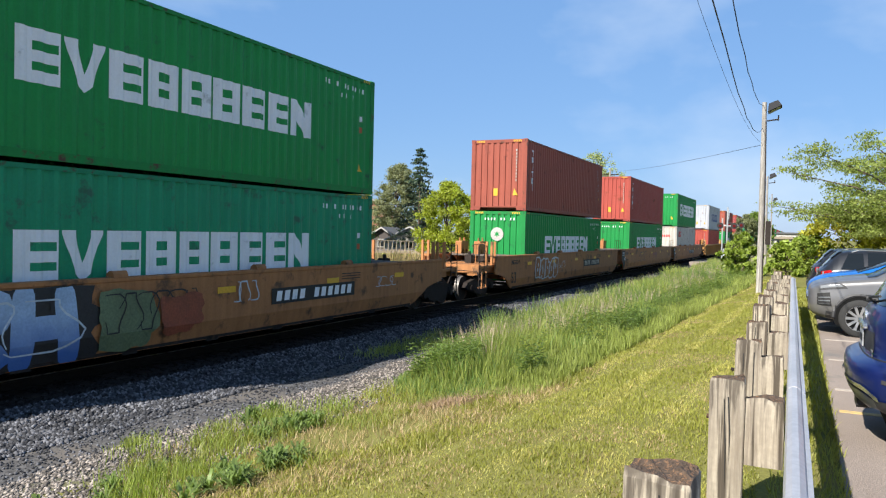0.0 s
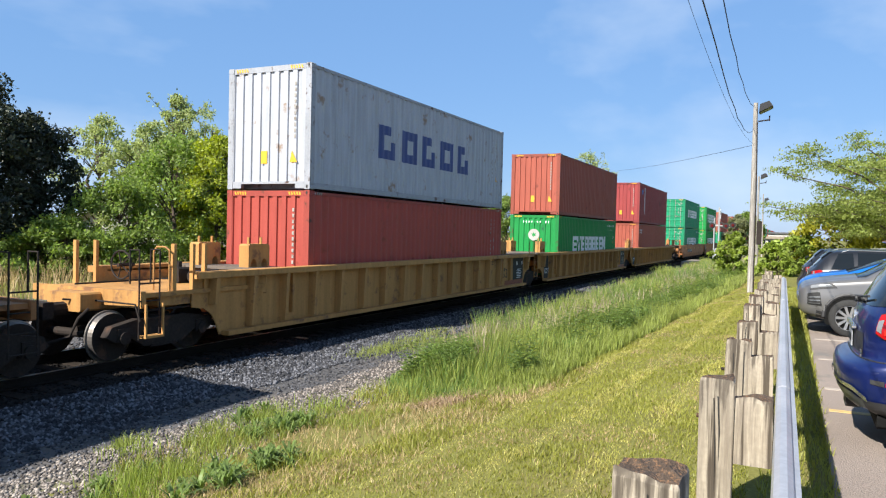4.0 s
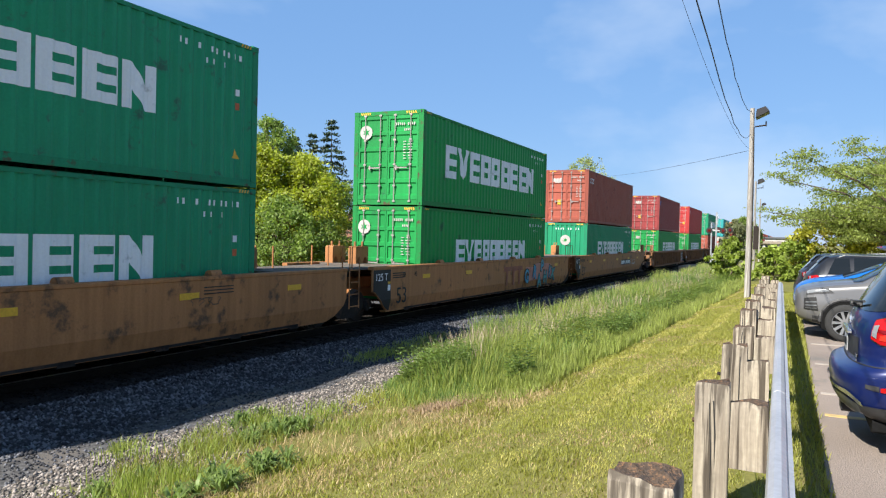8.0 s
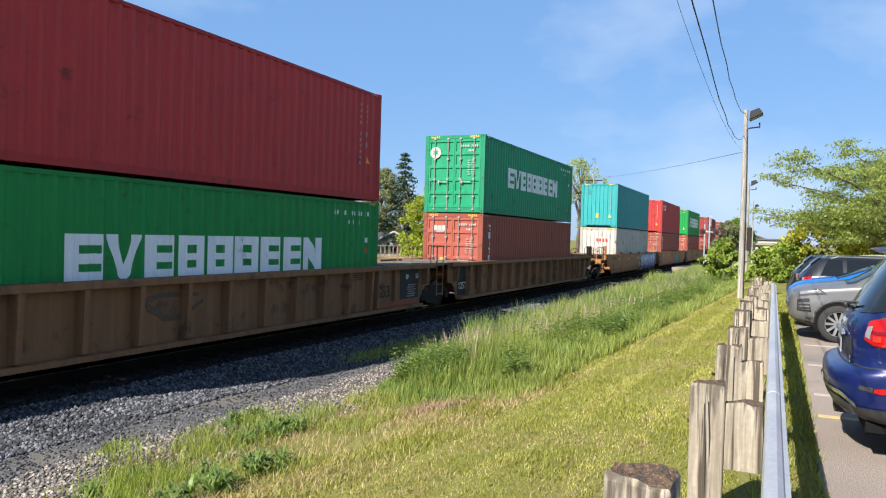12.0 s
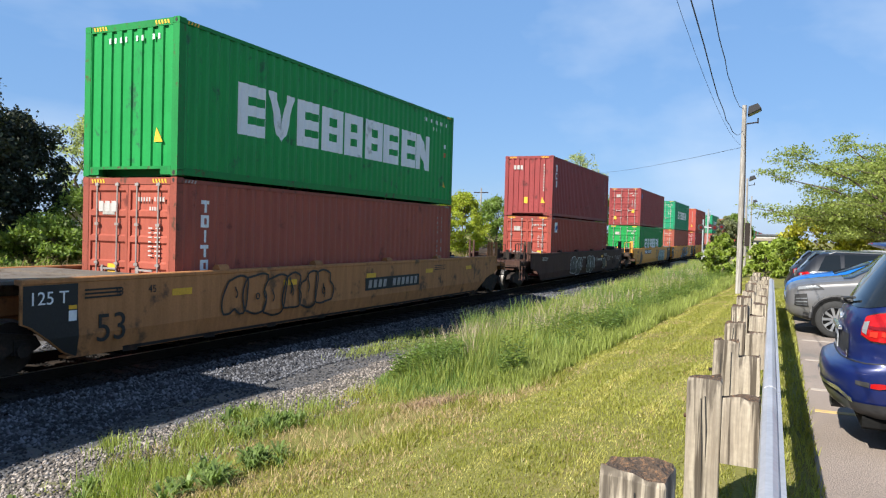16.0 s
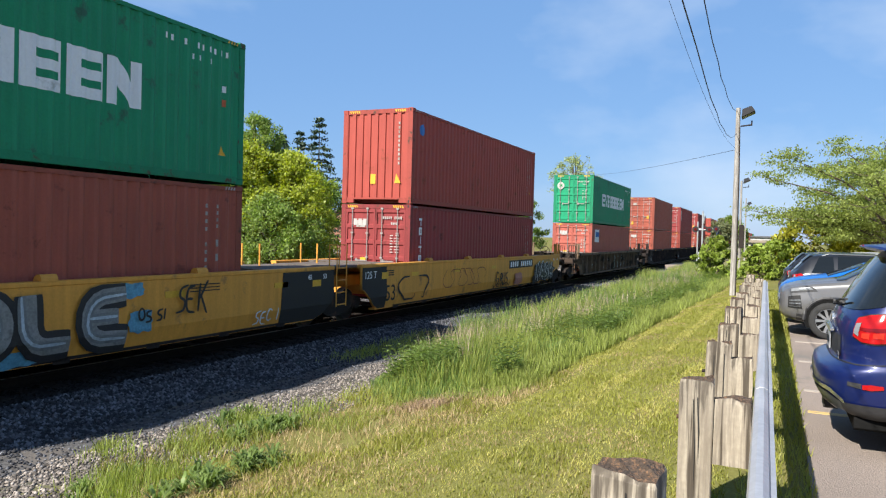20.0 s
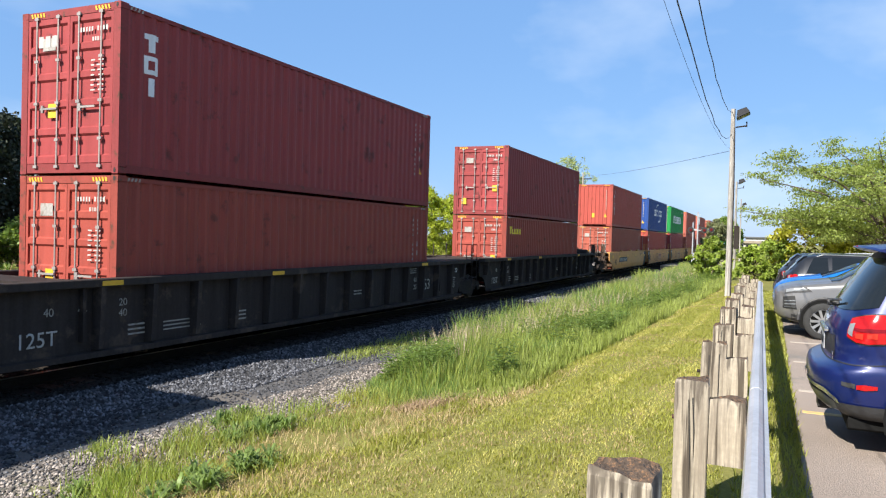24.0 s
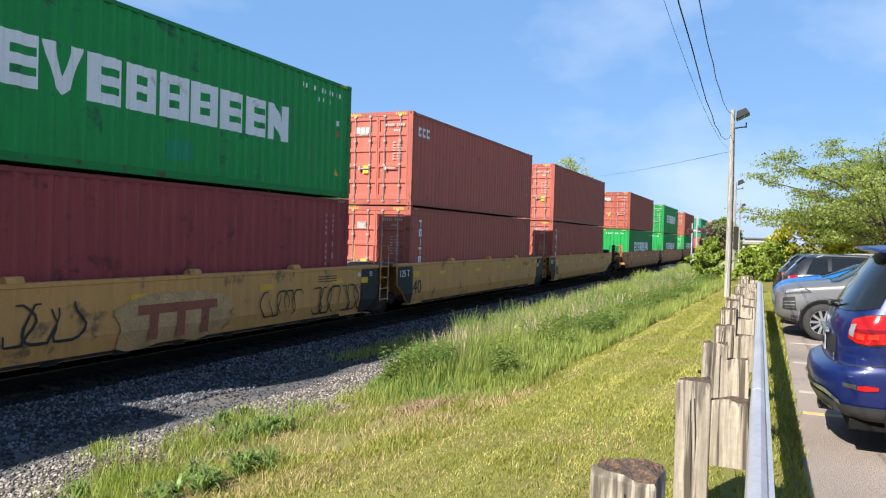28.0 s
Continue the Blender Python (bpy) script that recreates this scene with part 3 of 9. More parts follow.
def build_lot():
    lot = part("parking_lot", Shape().box(-30, -60, 0.40, 62, -0.33, 0.562), ASPHALT, None)
    tagged(lot, "sun-bleached grey asphalt car park with faded stall lines", "parking lot", kind="structure")
    for i, x in enumerate([1.2, -1.3, 8.7, 9.95, 12.4, 14.85, 17.3, 19.75, 22.2, 24.65, 27.1]):
        part("stall_line", Shape().box(x, -5.6, 0.55, x + 0.11, -0.40, 0.567), LINEYELLOW if i == 2 else LINEPAINT, lot, "faded yellow stall line" if i == 2 else "")
    road = part("crossing_road", Shape().box(69, -60, -0.4, 76.5, 9.2, 0.10).box(69, 13.3, -0.4, 76.5, 120, 0.0), ASPHALT, None)
    tagged(road, "pale asphalt road leading up to the level crossing", "road", kind="structure")


build_lot()


def build_track():
    track = new("railway_track")
    tagged(track, "straight railway track of rusty steel rails on dark wooden sleepers", "railway track", kind="structure")
    for side in (-0.755, 0.755):
        y = TRACK_Y + side
        rail = part("rail", Shape().prism([(y - 0.07, -0.17), (y + 0.07, -0.17), (y + 0.07, -0.155), (y + 0.012, -0.14), (y + 0.012, -0.04), (y + 0.034, -0.03),
                                           (y + 0.034, -0.004), (y - 0.034, -0.004), (y - 0.034, -0.03), (y - 0.012, -0.04), (y - 0.012, -0.14), (y - 0.07, -0.155)], -80, 420), RAILRUST, track)
        part("rail_head", Shape().box(-80, y - 0.03, -0.004, 420, y + 0.03, 0.0), RAILHEAD, rail, "polished running surface")
    me = Shape().box(-0.11, -1.3, -0.36, 0.11, 1.3, -0.172, c=0.012).mesh("sleeper", TIE)
    rng = random.Random(5)
    for i in range(150):
        piece("sleeper", me, track, pose(-8 + i * 0.53 + rng.uniform(-0.03, 0.03), TRACK_Y + rng.uniform(-0.05, 0.05), rng.uniform(-0.01, 0.0), 0, 0, rng.uniform(-1.5, 1.5)))
    second = new("siding_track")
    tagged(second, "second railway track behind the train on stone ballast", "railway track", kind="structure")
    for side in (-0.755, 0.755):
        y = TRACK_Y + 4.6 + side
        part("rail", Shape().prism([(y - 0.07, -0.32), (y + 0.07, -0.32), (y + 0.015, -0.29), (y + 0.034, -0.17), (y + 0.03, -0.15), (y - 0.03, -0.15), (y - 0.034, -0.17), (y - 0.015, -0.29)], -60, 300), RAILRUST, second)


build_track()


def stones(rng, n, x0, x1, y0, y1, r0, r1, name, material):
    """Loose broken stones lying on the ground."""
    x = x0 + (x1 - x0) * rng.random(n) ** 1.5
    y = rng.uniform(y0, y1, n)
    z = ground_z(x, y)
    r = rng.uniform(r0, r1, n)
    base = np.array([(1, 0, 0), (0, 1, 0), (-1, 0, 0), (0, -1, 0), (0, 0, 0.75), (0, 0, -0.6)], float)
    v = base[None] * r[:, None, None] * rng.uniform(0.6, 1.25, (n, 6, 3))
    a = rng.uniform(0, 6.28, n)
    c, s = np.cos(a)[:, None], np.sin(a)[:, None]
    vx, vy = v[:, :, 0] * c - v[:, :, 1] * s, v[:, :, 0] * s + v[:, :, 1] * c
    v = np.stack([vx + x[:, None], vy + y[:, None], v[:, :, 2] + z[:, None] + (r * 0.2)[:, None]], 2)
    return field(rng, n, (v, [(0, 1, 4), (1, 2, 4), (2, 3, 4), (3, 0, 4), (1, 0, 5), (2, 1, 5), (3, 2, 5), (0, 3, 5)]), name, material)


def build_ballast():
    rng = np.random.default_rng(3)
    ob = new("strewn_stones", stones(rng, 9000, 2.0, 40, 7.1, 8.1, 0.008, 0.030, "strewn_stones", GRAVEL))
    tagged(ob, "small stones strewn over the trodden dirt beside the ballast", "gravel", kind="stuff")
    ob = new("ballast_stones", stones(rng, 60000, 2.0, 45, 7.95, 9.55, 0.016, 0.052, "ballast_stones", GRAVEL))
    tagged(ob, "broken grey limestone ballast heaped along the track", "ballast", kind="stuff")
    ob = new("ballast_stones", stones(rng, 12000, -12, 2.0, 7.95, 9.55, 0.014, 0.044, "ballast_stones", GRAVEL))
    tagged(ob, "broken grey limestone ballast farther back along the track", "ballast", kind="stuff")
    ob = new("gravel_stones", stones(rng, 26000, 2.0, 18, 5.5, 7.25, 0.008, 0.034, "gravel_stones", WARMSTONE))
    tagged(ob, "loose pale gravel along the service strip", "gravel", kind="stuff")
    ob = new("grimy_ballast", stones(rng, 30000, 2.0, 60, 9.15, 13.0, 0.02, 0.05, "grimy_ballast", SHADESTONE))
    tagged(ob, "ballast between and beside the rails, darkened for the shade under the train", "ballast", kind="stuff")
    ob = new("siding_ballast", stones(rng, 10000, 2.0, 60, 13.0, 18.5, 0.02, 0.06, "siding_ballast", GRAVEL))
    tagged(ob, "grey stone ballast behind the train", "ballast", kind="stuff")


build_ballast()

# ---- guard rail along the lot ----


def fence_y(x):
    return -0.045 + 0.0125 * x


def build_guard_rail():
    fence = new("guard_rail")
    tagged(fence, "galvanised guard rail on weathered grey timber posts and blocks", "guard rail")
    n = 12
    prof = [(-0.04, 1.06), (0.0, 1.08), (0.043, 1.12), (0.043, 1.155), (-0.01, 1.19), (-0.01, 1.225), (0.043, 1.26), (0.043, 1.30), (0.0, 1.345), (-0.03, 1.362), (-0.05, 1.358)]
    prof = [(y - 0.004, z) for y, z in prof]
    for i in range(6):
        x0, x1 = 0.3 + i * 3.81 - 2.6, 0.3 + (i + 1) * 3.81 - 2.6 + 0.06
        y0, y1 = fence_y(x0), fence_y(x1)
        s = Shape()
        k = len(prof)
        th = 0.012
        ring = prof + [(y - th, z) for y, z in prof[::-1]]
        m = len(ring)
        dz = 0.0 if i % 2 else 0.003
        s.add([(x0, y0 + y, z + dz) for y, z in ring] + [(x1, y1 + y, z + dz) for y, z in ring],
              [tuple(range(m))[::-1], tuple(range(m, 2 * m))] + [(j, (j + 1) % m, m + (j + 1) % m, m + j) for j in range(m)])
        # rolled top lip
        s.rod((x0, y0 - 0.0, 1.352 + dz), (x1, y1 - 0.0, 1.352 + dz), 0.046, 10)
        part("rail_beam", s, STEEL, fence, smooth=False)
    rng = random.Random(11)
    for i in range(-1, n):
        x = 3.13 + (i - 1) * 1.905
        y = fence_y(x)
        h = rng.uniform(-0.03, 0.03)
        lean, yaw = rng.uniform(-0.7, 0.7), rng.uniform(-5, 5)
        tilt, back = rng.uniform(-0.7, 0.7), 0.425
        px, wide = x, 0.22
        if i == 1:
            # the nearest post is stouter, taller and set closer
            h, px, wide, back = 0.065, x - 0.33, 0.245, 0.45
        if i != 1:
            wide, back = 0.212, 0.388 if i == 2 else 0.375
        if i == 2:
            h = 0.02

        def timber(w, d, z0, z1, seed):
            r = random.Random(seed)
            ring = []
            n_ = 5
            for cx, cy, ux, uy in ((-1, -1, 1, 0), (1, -1, 0, 1), (1, 1, -1, 0), (-1, 1, 0, -1)):
                for q in range(n_):
                    k = 0.06 + 1.88 * q / (n_ - 1)
                    ring.append(((cx + ux * k) * w / 2, (cy + uy * k) * d / 2))
            levels = [z0, z0 + (z1 - z0) * 0.5, z1 - 0.025, z1]
            v = []
            for li, z in enumerate(levels):
                shrink = 0.95 if li == 3 else 1.0
                for a, b in ring:
                    v.append((a * shrink + r.uniform(-0.003, 0.003), b * shrink + r.uniform(-0.003, 0.003), z + (0.012 * math.sin(9 * a + 14 * b + seed) + r.uniform(-0.012, 0.008) if li >= 2 else 0)))
            m = len(ring)
            f = [(l * m + j, l * m + (j + 1) % m, (l + 1) * m + (j + 1) % m, (l + 1) * m + j) for l in range(3) for j in range(m)]
            top = [(3 * m + j) for j in range(m)]
            return Shape().add(v, f), [v[j] for j in top]

        body, top = timber(0.20, wide, 0.35, 1.44 + h, i)
        post = part("post", body, OLDWOOD, fence, at=pose(px, y + back, 0, lean, tilt, yaw))
        # split end grain on top
        c = [sum(p[k] for p in top) / len(top) for k in range(3)]
        r = random.Random(100 + i)
        mid = [(c[0] + (p[0] - c[0]) * 0.55, c[1] + (p[1] - c[1]) * 0.55, c[2] + r.uniform(-0.015, 0.02)) for p in top]
        m = len(top)
        part("end_grain", Shape().add(top + mid + [(c[0], c[1], c[2] - 0.012)],
                                      [(j, (j + 1) % m, m + (j + 1) % m, m + j) for j in range(m)] + [(m + j, m + (j + 1) % m, 2 * m) for j in range(m)]), ENDWOOD, post, "dark split end grain")
        # drying cracks down the face
        for j in range(2 if i < 6 else 1):
            cy, z1 = r.uniform(-0.07, 0.07), 1.40 + h - r.uniform(0.0, 0.12)
            z0, w_, bend_ = z1 - r.uniform(0.35, 0.75), r.uniform(0.003, 0.007), r.uniform(-0.02, 0.02)
            part("crack", Shape().add([(-0.1045, cy - w_ * 0.7, z1), (-0.1045, cy + w_ * 0.7, z1), (-0.1045, cy + bend_ + w_, (z0 + z1) / 2), (-0.1045, cy + bend_, z0), (-0.1045, cy + bend_ - w_ * 0.6, (z0 + z1) / 2)], [(0, 4, 3, 2, 1)]), INK, post)
        body, top = timber(0.16, 0.226 if i == 2 else 0.20, 0.93 + rng.uniform(-0.02, 0.02), 1.355 + rng.uniform(-0.012, 0.012) - (0.09 if i == 1 else 0), 50 + i)
        block = part("block", body, OLDWOOD, fence, at=pose(x + rng.uniform(-0.015, 0.015), y + (0.165 if i == 2 else 0.158), 0, rng.uniform(-1, 1), 0, rng.uniform(-3, 3)))
        part("end_grain", Shape().add(top, [tuple(range(len(top)))]), ENDWOOD, block)
        part("bolt", Shape().rod((px, y + back + wide / 2 - 0.01, 1.2), (px, y + back + wide / 2 + 0.018, 1.2), 0.016, 6), IRON, fence)


build_guard_rail()

# ---- containers ----
LEN, WID, HGT = 12.192, 2.438, 2.896
IN = 0.012     # panels sit this far behind the corner posts
DEEP = 0.036


def wave(x0, x1, pitch):
    """A pressed-sheet outline: positions and depth."""
    n = round((x1 - x0) / pitch)
    p = (x1 - x0) / n
    pts = [(x0, 0.0)]
    for i in range(n):
        a = x0 + i * p
        pts += [(a + 0.13 * p, 0.0), (a + 0.38 * p, DEEP), (a + 0.63 * p, DEEP), (a + 0.88 * p, 0.0)]
    return pts + [(x1, 0.0)]


SIDE_WAVE = wave(0.17, LEN - 0.17, 0.285)


def end_wave(y0, y1, n):
    """The steeper pressing of the end walls."""
    p = (y1 - y0) / n
    pts = [(y0, 0.0)]
    for i in range(n):
        a = y0 + i * p
        pts += [(a + 0.42 * p, 0.0), (a + 0.485 * p, 0.038), (a + 0.87 * p, 0.038), (a + 0.935 * p, 0.0)]
    return pts + [(y1, 0.0)]


END_WAVE = end_wave(-WID / 2 + 0.16, WID / 2 - 0.16, 8)


def depth_at(x):
    for (a, da), (b, db) in zip(SIDE_WAVE, SIDE_WAVE[1:]):
        if a <= x <= b:
            return da + (db - da) * (x - a) / max(1e-6, b - a)
    return 0.0


def side_mesh(mat):
    def make():
        s = Shape()
        y = -WID / 2 + IN
        z0, z1 = 0.15, HGT - 0.10
        pts = SIDE_WAVE
        s.add([(x, y + d, z) for x, d in pts for z in (z0, z1)], [(2 * i, 2 * i + 2, 2 * i + 3, 2 * i + 1) for i in range(len(pts) - 1)])
        return s.mesh("side_panel", mat)
    return once(("side", mat.name), make)


def end_mesh(mat):
    def make():
        s = Shape()
        z0, z1 = 0.17, HGT - 0.13
        s.add([(IN + d, y, z) for y, d in END_WAVE for z in (z0, z1)], [(2 * i, 2 * i + 1, 2 * i + 3, 2 * i + 2) for i in range(len(END_WAVE) - 1)])
        return s.mesh("end_panel", mat)
    return once(("end", mat.name), make)


def frame_mesh(mat, tunnel=False):
    def make():
        s = Shape()
        h = WID / 2
        for x0, x1 in ((0.0, 0.17), (LEN - 0.17, LEN)):
            for y0, y1 in ((-h, -h + 0.16), (h - 0.16, h)):
                s.box(x0 + 0.003, y0 + 0.003 if y0 < 0 else y0, 0.12, x1 - 0.003, y1 if y0 < 0 else y1 - 0.003, HGT - 0.12)
            if tunnel and x0 == 0:
                # the sill is set back over the gooseneck tunnel
                s.box(0.42, -h + 0.17, 0.02, 0.5, h - 0.17, 0.17).box(0.006, -h + 0.17, 0.125, 0.08, h - 0.17, 0.18)
                s.box(0.006, -h + 0.165, 0.02, 0.10, -h + 0.42, 0.124).box(0.006, h - 0.42, 0.02, 0.10, h - 0.165, 0.124)
            else:
                s.box(x0 + 0.006, -h + 0.17, 0.02, x1 - 0.006, h - 0.17, 0.18)
            s.box(x0 + 0.006, -h + 0.17, HGT - 0.14, x1 - 0.006, h - 0.17, HGT - 0.01)
        for y0, y1 in ((-h + 0.004, -h + 0.06), (h - 0.06, h - 0.004)):
            s.box(0.178, y0, 0.02, LEN - 0.178, y1, 0.155)
            s.box(0.178, y0, HGT - 0.105, LEN - 0.178, y1, HGT - 0.03)
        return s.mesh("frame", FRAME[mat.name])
    return once(("frame", mat.name, tunnel), make)


def roof_mesh(mat):
    def make():
        n = 40
        s = Shape()
        xs = [0.178 + (LEN - 0.356) * i / n for i in range(n + 1)]
        s.add([(x, y, HGT - 0.05 + (0.02 if i % 2 else 0)) for i, x in enumerate(xs) for y in (-WID / 2 + 0.05, WID / 2 - 0.05)],
              [(2 * i, 2 * i + 2, 2 * i + 3, 2 * i + 1) for i in range(n)])
        return s.mesh("roof", mat)
    return once(("roof", mat.name), make)


def casting_mesh(mat):
    def make():
        s = Shape()
        a, c = 0.085, 0.018
        ring = [(-a + c, -a), (a - c, -a), (a, -a + c), (a, a - c), (a - c, a), (-a + c, a), (-a, a - c), (-a, -a + c)]
        s.prism([(p * 0.93, q * 0.7) for p, q in ring], -0.088, 0.088)
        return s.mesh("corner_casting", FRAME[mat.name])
    return once(("casting", mat.name), make)


def hole_mesh():
    def make():
        s = Shape()
        n = 10
        ring = [(0.026 * math.cos(6.2832 * i / n), 0.042 * math.sin(6.2832 * i / n)) for i in range(n)]
        s.prism([(p, q) for p, q in ring], -0.003, 0.003)
        return s.mesh("casting_hole", INK)
    return once("hole", make)


def door_mesh(mat):
    """One door leaf: a pressed sheet with level ribs."""
    def make():
        s = Shape()
        w, z0, z1 = 1.045, 0.19, HGT - 0.15
        pts = [(0.008, z0)]
        n = 5
        for i in range(n + 1):
            z = z0 + (z1 - z0 - 0.12) * i / n
            pts += [(0.008, z + 0.02), (0.008, z + 0.12)]
            if i < n:
                zn = z0 + (z1 - z0 - 0.12) * (i + 1) / n
                pts += [(0.045, z + 0.15), (0.045, zn - 0.02)]
        pts.append((0.008, z1))
        ys = (0.0, 0.055, 0.056, w - 0.056, w - 0.055, w)
        m = len(pts)
        s.v = [(0.008 if j in (0, 1, 4, 5) else x, y, z) for j, y in enumerate(ys) for x, z in pts]
        s.f = [(j * m + i, j * m + i + 1, (j + 1) * m + i + 1, (j + 1) * m + i) for j in range(5) for i in range(m - 1)]
        return s.mesh("door", mat)
    return once(("door", mat.name), make)


def rod_mesh():
    def make():
        s = Shape()
        s.rod((-0.012, 0, 0.10), (-0.012, 0, HGT - 0.10), 0.017, 6)
        for z in (0.13, 0.6, 1.25, 2.0, HGT - 0.14):
            s.box(-0.03, -0.045, z - 0.025, 0.005, 0.045, z + 0.025)
        return s.mesh("lock_rod", RODS)
    return once("rod", make)


def handle_mesh():
    return once("handle", lambda: Shape().box(-0.045, -0.02, 1.13, -0.02, 0.40, 1.165).box(-0.05, 0.32, 1.08, -0.015, 0.37, 1.21).mesh("door_handle", RODS))


def on_side(shape, cells):
    """Painted areas that follow the pressed side: cells are (x0, x1, low0, high0, low1, high1)."""
    y = -WID / 2 + IN - 0.004
    stops = [x for x, _ in SIDE_WAVE]
    for x0, x1, l0, h0, l1, h1 in cells:
        xs = [x0] + [x for x in stops if x0 + 0.002 < x < x1 - 0.002] + [x1]
        v = []
        for x in xs:
            k = (x - x0) / (x1 - x0)
            for z in (l0 + (l1 - l0) * k, h0 + (h1 - h0) * k):
                v.append((x, y + depth_at(x), z))
        shape.add(v, [(2 * i, 2 * i + 2, 2 * i + 3, 2 * i + 1) for i in range(len(xs) - 1)])
    return shape


def rect(x0, x1, z0, z1):
    return (x0, x1, z0, z1, z0, z1)


def big_word(x0, x1, z0, z1):
    """Nine heavy white blocks in a row, each pierced by a slot or two."""
    w = (x1 - x0) / 9.0
    h = z1 - z0
    letters = []
    for i in range(9):
        cells = []
        letters.append(cells)
        a, b = x0 + i * w + 0.03 * w, x0 + (i + 1) * w - 0.07 * w
        m = b - a
        if i == 1:
            cells += [(a, a + m * 0.32, z1 - 0.06 * h, z1, z0 + 0.14 * h, z1), (a + m * 0.32, a + m * 0.5, z0 + 0.14 * h, z0 + 0.86 * h, z0, z0 + 0.36 * h), (a + m * 0.5, b - m * 0.32, z0, z0 + 0.36 * h, z0 + 0.14 * h, z0 + 0.86 * h), (b - m * 0.32, b, z0 + 0.14 * h, z1, z1 - 0.06 * h, z1)]
        elif i == 8:
            cells += [rect(a, a + 0.30 * m, z0, z1), rect(b - 0.30 * m, b, z0, z1), (a + 0.30 * m, b - 0.30 * m, z0 + 0.42 * h, z1, z0, z0 + 0.55 * h)]
        elif i in (0, 2, 6, 7):
            c, d = a + 0.38 * m, b - 0.05 * m
            cells += [rect(a, c, z0, z1), rect(d, b, z0, z1)]
            cells += [rect(c, d, z0 + lo * h, z0 + hi * h) for lo, hi in ((0.0, 0.23), (0.39, 0.60), (0.77, 1.0))]
        else:
            c, d = a + 0.34 * m, b - 0.30 * m
            cells += [rect(a, c, z0, z1), rect(d, b, z0, z1)]
            cells += [rect(c, d, z0 + lo * h, z0 + hi * h) for lo, hi in ((0.0, 0.24), (0.42, 0.58), (0.78, 1.0))]
    return letters


def small_marks(upright):
    """Unreadable identity marks by the far corner: in two columns, or in a row along the top."""
    if upright:
        cells = [rect(11.14, 11.20, 2.42 - 0.15 * i, 2.42 - 0.15 * i + 0.075) for i in range(11) if i != 4]
        cells += [rect(11.45, 11.51, 2.42 - 0.13 * i, 2.42 - 0.13 * i + 0.07) for i in range(4)]
        cells += [rect(11.44, 11.54, 1.66, 1.80), rect(11.44, 11.54, 1.38, 1.52)]
        return cells
    cells = []
    x = 10.05
    for i in range(11):
        if i not in (2, 4):
            cells.append(rect(x, x + 0.045, 2.50, 2.61))
        x += 0.16
    cells += [rect(10.75 + 0.15 * i, 10.795 + 0.15 * i, 2.28, 2.38) for i in range(4) if i != 2]
    cells += [rect(11.57, 11.67, 1.80, 1.93)]
    return cells


def upright_word(n, x, z1, size, step):
    cells = []
    for i in range(n):
        z = z1 - i * step
        if i % 3 == 2:
            cells.append([rect(x + size * 0.32, x + size * 0.68, z - size, z)])
        elif i % 3 == 1:
            cells.append([rect(x, x + size * 0.3, z - size, z), rect(x + size * 0.7, x + size, z - size, z), rect(x + size * 0.3, x + size * 0.7, z - size * 0.25, z), rect(x + size * 0.3, x + size * 0.7, z - size, z - size * 0.75)])
        else:
            cells.append([rect(x, x + size * 0.3, z - size * 0.3, z), rect(x + size * 0.3, x + size * 0.7, z - size, z), rect(x + size * 0.7, x + size, z - size * 0.3, z)])
    return cells


def ring_cells(cx, cz, r, n=14):
    cells = []
    for i in range(n):
        a, b = cx - r + 2 * r * i / n, cx - r + 2 * r * (i + 1) / n
        ha, hb = math.sqrt(max(0, r * r - (a - cx) ** 2)), math.sqrt(max(0, r * r - (b - cx) ** 2))
        cells.append((a, b, cz - ha, cz + ha, cz - hb, cz + hb))
    return cells


def arc_cells(cx, cz, rx, rz, a0, a1, w, n=16):
    cells = []
    for i in range(n):
        p, q = a0 + (a1 - a0) * i / n, a0 + (a1 - a0) * (i + 1) / n
        xa, za, xb, zb = cx + rx * math.cos(p), cz + rz * math.sin(p), cx + rx * math.cos(q), cz + rz * math.sin(q)
        if xa > xb:
            xa, za, xb, zb = xb, zb, xa, za
        k = math.sin((i + 0.5) / n * math.pi) * w
        cells.append((xa, xb, za - k / 2, za + k / 2, zb - k / 2, zb + k / 2))
    return cells


